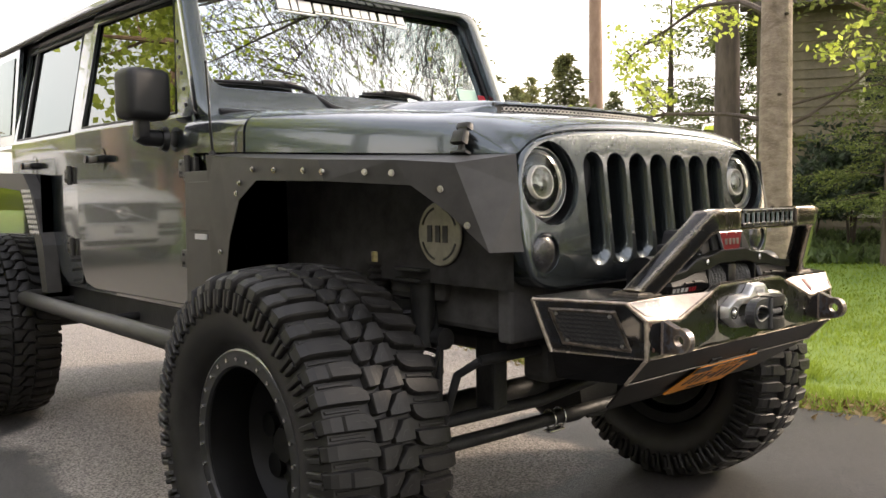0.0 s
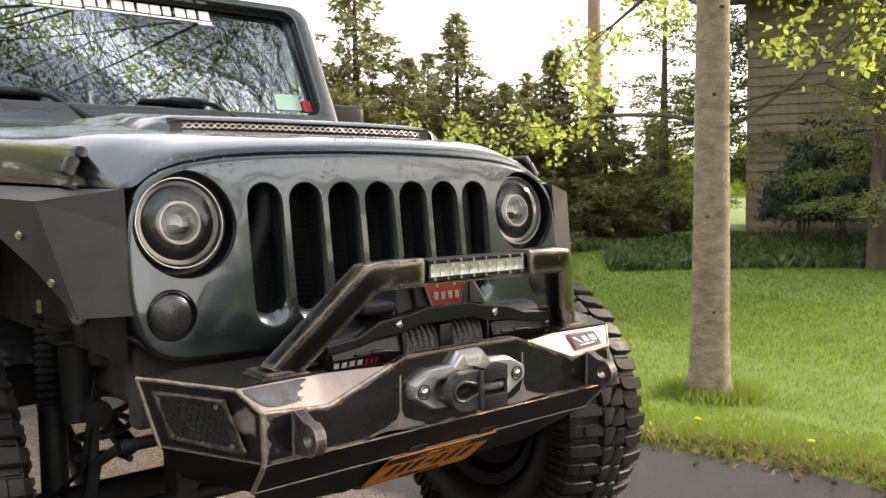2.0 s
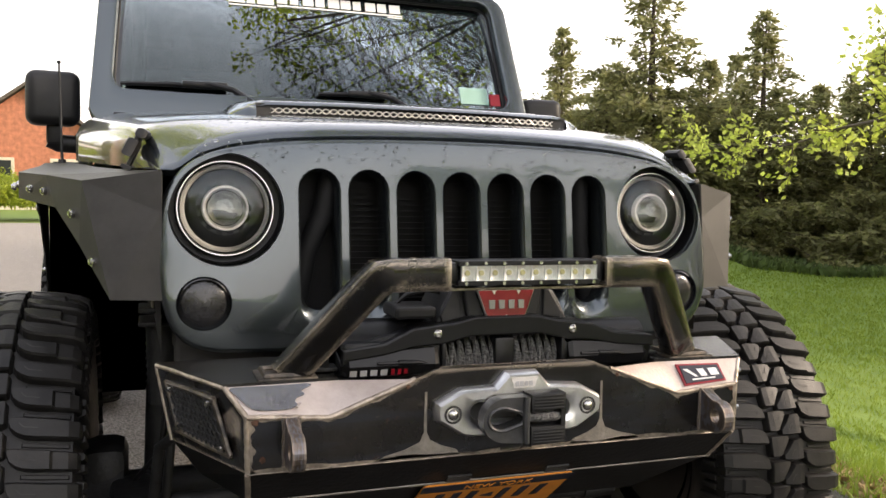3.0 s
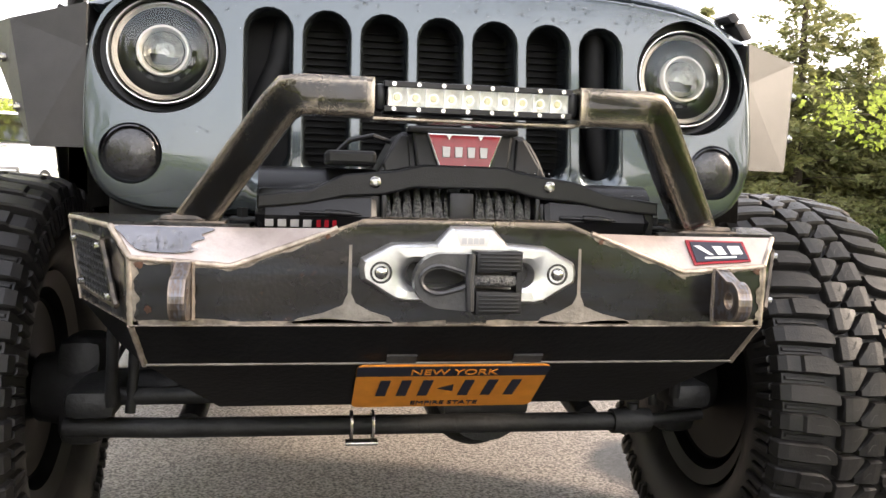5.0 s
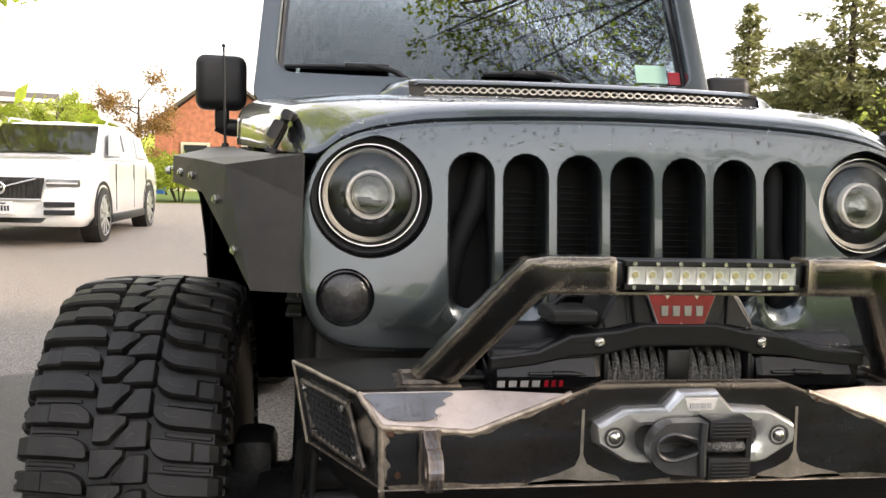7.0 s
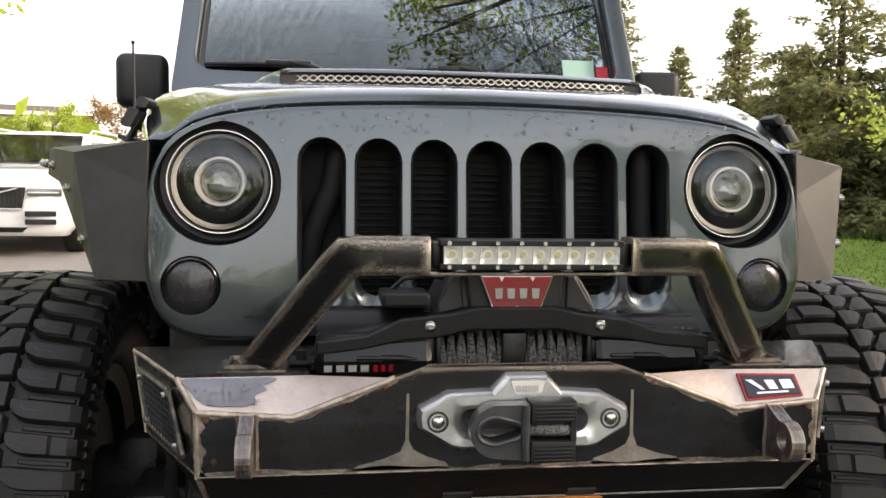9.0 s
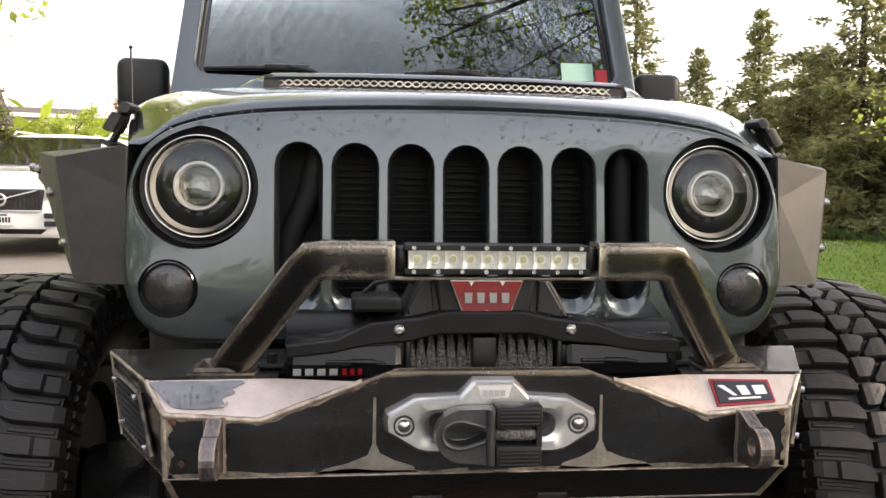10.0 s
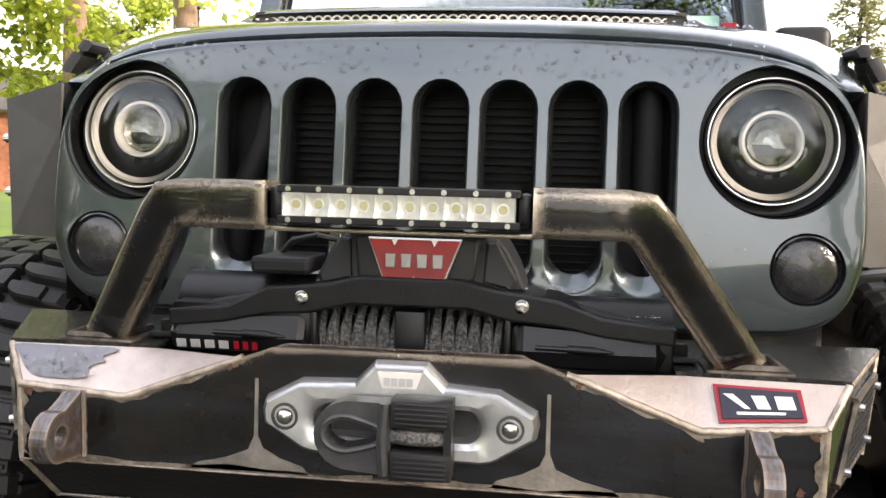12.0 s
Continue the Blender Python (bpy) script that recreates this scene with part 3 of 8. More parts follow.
        for k in range(6):
            a = 2 * math.pi * k / 6
            bm = bmesh.new()
            lathe(bm, [(0.0075, -0.0085), (0.006, -0.0098), (0.0004, -0.0104)], lambda u, v, w, a=a: atf(u + 0.02 * math.cos(a), v + 0.02 * math.sin(a), w + 0.001), 16)
            part("led_bulb", bm, PLASTIC, fog, smooth=True)
    return grille


grille = build_grille()


# hood
def hood_w(y):
    return curve_at([(0.05, 0.586), (0.10, 0.598), (0.18, 0.618), (0.5, 0.69), (1.0, 0.790), (1.34, 0.80)], y)


def hood_side(y):
    return curve_at([(0.04, 1.236), (1.0, 1.278), (1.34, 1.29)], y)


def hood_top(y):
    return curve_at([(0.05, 1.319), (0.058, 1.329), (0.08, 1.341), (0.15, 1.356), (0.3, 1.372), (0.6, 1.400), (1.0, 1.430), (1.34, 1.445)], y)


def hood_z(x, y):
    w, n = hood_w(y), curve_at([(0.04, 3.0), (0.2, 4.2), (1.0, 5.5)], y)
    t = max(0.0, 1 - (abs(x) / w) ** n)
    return hood_side(y) + (hood_top(y) - hood_side(y)) * t ** (1 / n)


def nose_z(x):
    """The hood's edge over the grille, a hair above the grille's outline."""
    rows = [(x_, z_) for x_, z_ in grille_outline() if z_ > 1.19]
    return max(1.238, curve_at(rows, min(x, rows[-1][0])) + 0.006)


def hood_ring(y, sink=0.0, seg=36):
    w, n = hood_w(y), curve_at([(0.04, 3.0), (0.2, 4.2), (1.0, 5.5)], y)
    k0 = max(0.0, min(1.0, (y - 0.05) / 0.20))
    blend = 1 - k0 * k0 * (3 - 2 * k0)
    out = []
    for k in range(seg + 1):
        a = math.pi * k / seg
        c, s = math.cos(a), math.sin(a)
        x = math.copysign(abs(c) ** (2 / n), c) * (w - sink)
        z = hood_side(y) + (hood_top(y) - sink - hood_side(y)) * s ** (2 / n)
        rise = hood_top(y) - hood_top(0.05)
        zn = nose_z(abs(x)) - sink + rise * (0.3 + 0.7 * min(1.0, s * 2.2))
        out.append((x, y, lerp(z, zn, blend) if 0 < k < seg else lerp(z, min(z, zn), blend)))
    return out


def build_hood():
    bm = bmesh.new()
    rings = [[(x, y + 0.012, z) for x, y, z in hood_ring(0.050, 0.012)]] + [hood_ring(y) for y in (0.050, 0.053, 0.058, 0.066, 0.08, 0.12, 0.18, 0.26, 0.34, 0.45, 0.6, 0.75, 0.9, 0.985, 0.994)] + [[(x, y + 0.001, z) for x, y, z in hood_ring(0.994, 0.012)]]
    loft(bm, rings, closed=False, caps=False)
    hood = part("hood", bm, PAINT, jeep, "dark painted hood with a mesh-fronted scoop and water drops", True, 50)
    bm = bmesh.new()
    loft(bm, [hood_ring(y, 0.014) for y in (0.07, 0.3, 0.6, 1.0)], closed=False, caps=False)
    part("hood_lining", bm, LINER, hood)
    bm = bmesh.new()
    rings = [[(x, y - 0.001, z) for x, y, z in hood_ring(1.006, 0.012)]] + [hood_ring(y) for y in (1.006, 1.012, 1.1, 1.2, 1.30, 1.36, 1.415)]
    loft(bm, rings, closed=False, caps=False)
    part("cowl", bm, PAINT, jeep, smooth=True)
    # scoop: raised plateau with a mesh front
    zf = 1.372

    def scoop_ring(y, lift, wide):
        pts = []
        for u in (-1, -0.93, -0.86, -0.4, 0, 0.4, 0.86, 0.93, 1):
            x = u * wide
            k = 0.0 if abs(u) == 1 else (0.75 if abs(u) == 0.93 else 1.0)
            pts.append((x, y + 0.03 * u * u, hood_z(x, y) + lift * k - (0.004 if abs(u) == 1 else 0)))
        return pts
    bm = bmesh.new()
    loft(bm, [scoop_ring(y, l, w) for y, l, w in ((0.285, 0.024, 0.415), (0.295, 0.031, 0.42), (0.34, 0.033, 0.425), (0.6, 0.031, 0.43), (0.85, 0.018, 0.43), (1.0, 0.003, 0.42))], closed=False, caps=False)
    part("scoop", bm, PAINT, hood, smooth=True, sharp=60)
    bm = bmesh.new()
    box(bm, (0, 0.315, zf + 0.004), (0.76, 0.006, 0.040))
    part("scoop_void", bm, LINER, hood)
    bm = bmesh.new()
    n = 22                                             # one row of long flat diamonds with wavy strands
    for sgn in (1, -1):
        pts = []
        for k in range(n * 8 + 1):
            x = -0.382 + 0.764 * k / (n * 8)
            wave = math.cos(math.pi * k / 4)
            wave = math.copysign(abs(wave) ** 0.75, wave)
            pts.append((x, 0.293 + 0.03 * (x / 0.42) ** 2, hood_z(x, 0.29) + 0.0115 + sgn * 0.0054 * wave))
        pipe(bm, pts, 0.0018, 5)
    part("scoop_mesh", bm, TAN, hood, "pale expanded metal mesh")
    for s in (-1, 1):                                  # pointed ends of the scoop
        bm = bmesh.new()
        z = hood_z(s * 0.36, 0.3)
        rings = []
        for x, y0, h in ((0.380, 0.296, 0.022), (0.395, 0.300, 0.021), (0.415, 0.314, 0.014), (0.436, 0.335, 0.003)):
            zz = hood_z(s * x, y0) - 0.004
            rings.append([(s * x, y0, zz), (s * x, y0 + 0.004, zz + h * 0.7), (s * x, y0 + 0.02, zz + h + 0.004), (s * x, y0 + 0.12, zz + h + 0.006), (s * x, y0 + 0.12, zz)])
        loft(bm, rings)
        part("scoop_cheek", bm, PAINT, hood, smooth=True)

    for s in (-1, 1):                                  # rubber hood catches on the fenders
        foot, head = Vector((0.641, 0.166, 1.242)), Vector((0.604, 0.178, 1.320))
        axis = (head - foot).normalized()
        across = Vector((-0.15, 1.0, 0.0)).normalized()
        out = axis.cross(across).normalized()
        out = out if out.x > 0 else -out

        def on_catch(h, c, w, s=s, foot=foot, axis=axis, across=across, out=out):
            """h up the strap, c across it, w outwards."""
            return mirrored(s, foot + axis * h * 0.80 + across * c + out * w * 0.8)

        def slab(bm, h0, h1, c0, c1, w0, w1, taper=1.0, bevel=0.003):
            m = (c0 + c1) / 2
            prism(bm, [(h0, c0), (h1, m + (c0 - m) * taper), (h1, m + (c1 - m) * taper), (h0, c1)], lambda u, v, w: on_catch(u, v, w0 + w), w1 - w0, bevel)
        bm = bmesh.new()
        slab(bm, -0.004, 0.006, -0.034, 0.034, -0.014, 0.014)
        slab(bm, 0.002, 0.050, -0.010, 0.012, -0.002, 0.008)
        slab(bm, 0.026, 0.072, -0.028, 0.030, 0.000, 0.030, 0.84, 0.008)
        slab(bm, 0.066, 0.092, -0.018, 0.020, 0.004, 0.017, 1.1)
        latch = part("hood_latch", bm, RUBBER, jeep, "black rubber hood catch", True)
        bm = bmesh.new()
        slab(bm, 0.080, 0.104, -0.027, 0.030, -0.010, 0.022, 0.82, 0.009)
        part("latch_hook", bm, RUBBER, latch, smooth=True)
        bm = bmesh.new()
        rod(bm, on_catch(0.046, -0.024, 0.008), on_catch(0.046, 0.026, 0.008), 0.005, seg=10)
        part("latch_pin", bm, SATIN, latch, smooth=True)
    return hood


hood = build_hood()


# fender flares of folded plate
def build_flare(s):
    def P(*p):
        return mirrored(s, p)
    inner = [(0.592, 0.05, 1.236), (0.640, 0.163, 1.238), (0.715, 0.5, 1.250), (0.800, 0.97, 1.272), (0.800, 1.085, 1.276)]
    top = [(0.722, 0.100, 1.215), (0.795, 0.24, 1.226), (0.870, 0.46, 1.234), (0.875, 0.80, 1.252), (0.874, 1.085, 1.268)]
    arch = [(0.672, 0.035, 1.000), (0.728, 0.115, 1.095), (0.775, 0.20, 1.163), (0.868, 0.44, 1.178), (0.874, 0.78, 1.186), (0.874, 0.885, 1.130), (0.870, 0.955, 1.02), (0.866, 1.005, 0.87), (0.866, 1.02, 0.76)]
    rim = [(0.722, 0.100, 1.215), (0.760, 0.17, 1.220), (0.795, 0.24, 1.226), (0.870, 0.46, 1.234), (0.875, 0.80, 1.252), (0.8745, 1.0, 1.262), (0.872, 1.085, 1.10), (0.870, 1.085, 0.87), (0.870, 1.085, 0.76)]
    faces = []
    for k in range(4):
        faces.append([P(*inner[k]), P(*top[k]), P(*top[k + 1]), P(*inner[k + 1])])
    faces.append([P(0.584, 0.03, 1.236), P(*inner[0]), P(*top[0]), ])
    faces.append([P(0.584, 0.03, 1.236), P(*top[0]), P(0.584, 0.0225, 1.160)])
    faces.append([P(0.584, 0.0225, 1.160), P(*top[0]), P(*arch[0])])
    faces.append([P(0.584, 0.0225, 1.160), P(*arch[0]), P(0.583, 0.006, 1.0)])
    for k in range(8):
        faces.append([P(*rim[k]), P(*arch[k]), P(*arch[k + 1]), P(*rim[k + 1])])
    faces.append([P(*rim[5]), P(*top[4]), P(*rim[6])])
    bm = bmesh.new()
    sheet(bm, faces, 0.004)
    flare = part("fender_flare", bm, FLARE, jeep, "satin black folded plate fender flare with steel bolts")
    for p in ((0.704, 0.076, 1.066), (0.742, 0.129, 1.153), (0.800, 0.243, 1.194), (0.832, 0.31, 1.198), (0.876, 0.435, 1.202), (0.878, 0.52, 1.207), (0.879, 0.669, 1.212), (0.878, 0.79, 1.218), (0.879, 0.868, 1.180), (0.876, 0.895, 1.150), (0.874, 1.011, 0.971)):
        bm = bmesh.new()
        out = Vector((0.9, -0.45 if p[1] < 0.4 else 0.0, 0)).normalized()
        a = Vector(p)
        rod(bm, P(*(a - out * 0.004)), P(*(a + out * 0.002)), 0.0085, seg=14)
        rod(bm, P(*(a + out * 0.002)), P(*(a + out * 0.006)), 0.0055, seg=6)
        part("bolt", bm, BOLT, flare)
    # liner of the wheel arch
    bm = bmesh.new()
    for f in ([(0.585, 0.04, 0.90), (0.585, 0.04, 1.235), (0.60, 1.08, 1.265), (0.60, 1.08, 0.90)], [(0.60, 1.07, 0.60), (0.60, 1.07, 1.265), (0.866, 1.07, 1.25), (0.866, 1.07, 0.60)]):
        bm.faces.new([bm.verts.new(P(*p)) for p in f])
    bmesh.ops.solidify(bm, geom=bm.faces[:], thickness=0.01)
    part("wheel_arch_liner", bm, LINER, jeep)
    # round plate on the inner fender
    c = Vector((0.594, 0.30, 1.035))

    def at(u, v, w):
        return P(c.x + w, c.y + u, c.z + v)
    bm = bmesh.new()
    lathe(bm, [(0.0005, 0.006), (0.083, 0.006), (0.086, 0.003), (0.086, 0.0)], at, 48)
    badge = part("round_plate", bm, PLATEGREY, jeep, "round dark metal plate with raised bars", True)
    for a0, a1 in ((200, 255), (285, 340), (20, 75), (105, 160)):
        bm = bmesh.new()
        pipe(bm, [at(0.070 * math.cos(radians(a)), 0.070 * math.sin(radians(a)), 0.007) for a in range(a0, a1 + 1, 5)], 0.003, 6)
        part("ring_bar", bm, LINER, badge)
    for u0 in (-0.036, -0.004, 0.026):
        bm = bmesh.new()
        box(bm, at(s * u0 * 1.0, 0.0, 0.0075), (0.003, 0.018, 0.045))
        part("mark_bar", bm, LINER, badge)
    return flare


for side in (-1, 1):
    build_flare(side)


# wheels
def wheel_profile(v):
    """Carcass radius across the tread, v from -1 (outer) to 1 (inner)."""
    return WHEEL_R - 0.021 - 0.015 * abs(v) ** 2.6


def build_wheel():
    """A wheel about the origin, its axle along x, the outside towards -x."""
    hub = new("wheel")
    half = 0.166                                               # half width of the tread
    bm = bmesh.new()
    prof = [(wheel_profile(v), v * half) for v in (-1, -0.75, -0.5, -0.25, 0, 0.25, 0.5, 0.75, 1)]
    side_out = [(0.268, -0.118), (0.272, -0.134), (0.30, -0.162), (0.34, -0.178), (0.375, -0.180), (0.41, -0.174)]
    prof = side_out + prof + [(r, -h) for r, h in side_out[::-1]]
    lathe(bm, prof, lambda u, v, h: (h, u, v), 80)
    part("tyre", bm, RUBBER, hub, "chunky black mud-terrain tyre", True, 60)

    def radius(v):
        """Base radius and lateral place at v, running down the shoulder past 1."""
        a = abs(v)
        if a <= 1:
            return wheel_profile(a) - 0.002, v * half
        k = a - 1
        return wheel_profile(1) - 0.002 - k * 0.30, math.copysign(half + 0.012 * min(1, k / 0.12), v)

    bm = bmesh.new()
    pitches = 48
    step = 2 * math.pi / pitches

    def lug(stations, top=0.023, slope=0.048):
        """A tread block: stations of (v, u0, u1, height), u in pitch units, with two-step rounded walls."""
        m = len(stations)
        grid = []
        sgn = 1 if stations[-1][0] > stations[0][0] else -1
        for i, (v, u0, u1, tall) in enumerate(stations):
            edge = 0.014 if i == 0 else (-0.014 if i == m - 1 else 0.0)
            row = []
            w = u1 - u0
            for step_in, h in ((0.0, 0.0), (slope * 0.35, 0.76), (slope, 1.0)):
                k = min(step_in * 1.6, w * 0.3)
                vv = v + edge * sgn * (0 if h == 0 else (0.6 if h < 1 else 1.3))
                r, x = radius(vv)
                lift = top * h * tall * (1 if abs(v) <= 1 else max(0.25, 1 - (abs(v) - 1) * 5.0))
                push = 0.0 if abs(v) <= 1 else math.copysign(0.010 * h * tall, v)
                row.append((x + push, r + lift, u0 + k, u1 - k))
            line = [(q[0], q[1], q[2]) for q in row] + [(q[0], q[1], q[3]) for q in row[::-1]]
            grid.append([bm.verts.new((x, -r * math.cos(u * step), r * math.sin(u * step))) for x, r, u in line])
        for a, b in zip(grid, grid[1:]):
            for k in range(5):
                bm.faces.new((a[k], a[k + 1], b[k + 1], b[k]))
        bm.faces.new(grid[0][::-1])
        bm.faces.new(grid[-1])

    def turned(sg, b, stations):
        """The same block on the other half of the tread, point for point."""
        return [(sg * v, b + sg * (u0 if sg > 0 else u1), b + sg * (u1 if sg > 0 else u0), tall) for v, u0, u1, tall in stations]

    for i in range(pitches):
        for sg, shift in ((-1, 0.10), (1, 0.0)):
            b = i + shift
            # shoulder lug, skewed, with a hooked inner foot; every second one steps down at its outer end
            low = 1.0 if i % 2 else 0.72
            shoulder = [(1.09, 0.06, 0.74, low), (1.02, 0.05, 0.75, low), (0.96, 0.04, 0.76, low), (0.80, 0.04, 0.77, low), (0.77, 0.04, 0.77, 1.0), (0.62, 0.03, 0.78, 1.0), (0.50, 0.05, 0.79, 1.0), (0.42, 0.13, 0.80, 1.0), (0.36, 0.26, 0.80, 1.0), (0.32, 0.44, 0.77, 1.0)]
            lug(turned(sg, b, [(v, u0 + 0.2 * (1 - min(v, 1)), u1 - 0.05 + 0.2 * (1 - min(v, 1)), tall) for v, u0, u1, tall in shoulder]))
            # centre block with a tail that crosses the middle, so that the two rows meet in a saw-tooth seam
            lug(turned(sg, b - sg * 0.46, [(0.31, 0.06, 0.78, 0.86), (0.28, -0.01, 0.86, 1.0), (0.19, -0.02, 0.87, 1.04), (0.12, -0.02, 0.84, 1.0), (0.05, -0.02, 0.58, 0.94), (-0.06, 0.0, 0.28, 0.78)]), 0.0235, 0.042)
            # low ribs between the shoulder lugs
            lug(turned(sg, b, [(0.98, 0.80, 0.96, 0.24), (0.80, 0.83, 0.99, 0.24), (0.60, 0.87, 1.04, 0.22), (0.46, 0.92, 1.08, 0.20)]), 0.023, 0.02)
            # biters on the sidewall below the shoulder
            for u0, v0 in ((0.03, 1.25), (0.42, 1.21)):
                lug(turned(sg, b, [(v0, u0 + 0.04, u0 + 0.26, 1.3), (v0 - 0.03, u0, u0 + 0.31, 1.3), (1.06, u0, u0 + 0.33, 1.3)]), 0.011)
    bmesh.ops.recalc_face_normals(bm, faces=bm.faces[:])
    part("tread", bm, RUBBER, hub)

    # zigzag sipes cut in the blocks, as fine dark lines
    bm = bmesh.new()

    def sipe(sg, b, run, wide=0.020):
        pts = []
        for v, u in run:
            r, x = radius(sg * v)
            a = (b + sg * u) * step
            pts.append((x, r + 0.0234, a))
        for (x0, r0, a0), (x1, r1, a1) in zip(pts, pts[1:]):
            d = Vector((x1 - x0, (a1 - a0) * r0, 0)).normalized() * 0.0010
            quad = []
            for x, r, a, k in ((x0, r0, a0, -1), (x1, r1, a1, -1), (x1, r1, a1, 1), (x0, r0, a0, 1)):
                aa = a + k * d.x / r
                quad.append(bm.verts.new((x - k * d.y, -r * math.cos(aa), r * math.sin(aa))))
            bm.faces.new(quad)
    for i in range(pitches):
        for sg, shift in ((-1, 0.10), (1, 0.0)):
            sipe(sg, i + shift, ((0.64, 0.44), (0.49, 0.48), (0.44, 0.62)))
            sipe(sg, i + shift - sg * 0.46, ((0.24, 0.66), (0.19, 0.44), (0.11, 0.42), (0.06, 0.20)))
    part("sipe", bm, LINER, hub)["kind"] = "stuff"

    def at(u, v, h):
        return (h, u, v)
    bm = bmesh.new()                                            # barrel and dished face
    lathe(bm, [(0.262, 0.135), (0.225, 0.12), (0.212, 0.05), (0.205, -0.02), (0.216, -0.10), (0.222, -0.128)], at, 64)
    lathe(bm, [(0.206, -0.02), (0.18, 0.02), (0.12, 0.05), (0.085, 0.035), (0.06, 0.03), (0.06, -0.01), (0.045, -0.03), (0.0005, -0.03)], at, 64)
    rim = part("rim", bm, WHEELBLACK, hub, "deep black dished steel wheel", True)
    for k in range(8):
        bm = bmesh.new()
        a = 2 * math.pi * k / 8
        c = (0.0, 0.145 * math.cos(a), 0.145 * math.sin(a))
        rod(bm, (0.046, c[1], c[2]), (0.010, c[1] * 1.0, c[2] * 1.0), 0.028, 0.034, 20)
        part("window_lip", bm, WHEELBLACK, hub, smooth=True)
    for k in range(5):
        a = 2 * math.pi * k / 5 + 0.3
        bm = bmesh.new()
        rod(bm, (0.04, 0.0635 * math.cos(a), 0.0635 * math.sin(a)), (-0.002, 0.0635 * math.cos(a), 0.0635 * math.sin(a)), 0.012, 0.010, 6)
        part("lug_nut", bm, CHROME, hub)
    bm = bmesh.new()
    lathe(bm, [(0.222, -0.118), (0.222, -0.134), (0.228, -0.141), (0.262, -0.141), (0.270, -0.135), (0.271, -0.12)], at, 80)
    ring = part("bead_ring", bm, BEAD, hub, "grey bolted bead ring with scuffed bright edge", True, 30)
    bm = bmesh.new()
    lathe(bm, [(0.2665, -0.1385), (0.2695, -0.1375), (0.2715, -0.134), (0.2715, -0.130)], at, 96)
    part("scuffed_edge", bm, SCUFF, hub, smooth=True)
    for k in range(28):
        a = 2 * math.pi * k / 28
        bm = bmesh.new()
        rod(bm, (-0.138, 0.245 * math.cos(a), 0.245 * math.sin(a)), (-0.147, 0.245 * math.cos(a), 0.245 * math.sin(a)), 0.0062, 0.0055, 8)
        part("ring_bolt", bm, BOLT, hub)
    bm = bmesh.new()
    rod(bm, (0.03, 0, 0), (0.07, 0, 0), 0.17, seg=40)
    part("brake_disc", bm, UNDER, hub)
    bm = bmesh.new()
    lathe(bm, [(0.0005, 0.100), (0.09, 0.100), (0.15, 0.092), (0.196, 0.096), (0.200, 0.104), (0.198, 0.090)], at, 48)
    part("dust_shield", bm, WHEELBLACK, hub, smooth=True)
    return hub


wheel = build_wheel()
wheel["label"] = "black deep-dish wheel with a chunky mud-terrain tyre"
wheel.parent = jeep
wheel.matrix_basis = pose(-WHEEL_X, AXLE_Y, WHEEL_R, 7, 0, 0)
for px, py, spin, turn in ((WHEEL_X, AXLE_Y, 20, 180), (-WHEEL_X, REAR_Y, 31, 0), (WHEEL_X, REAR_Y, 3, 180)):
    copy_thing(wheel, pose(px, py, WHEEL_R, spin, 0, turn))


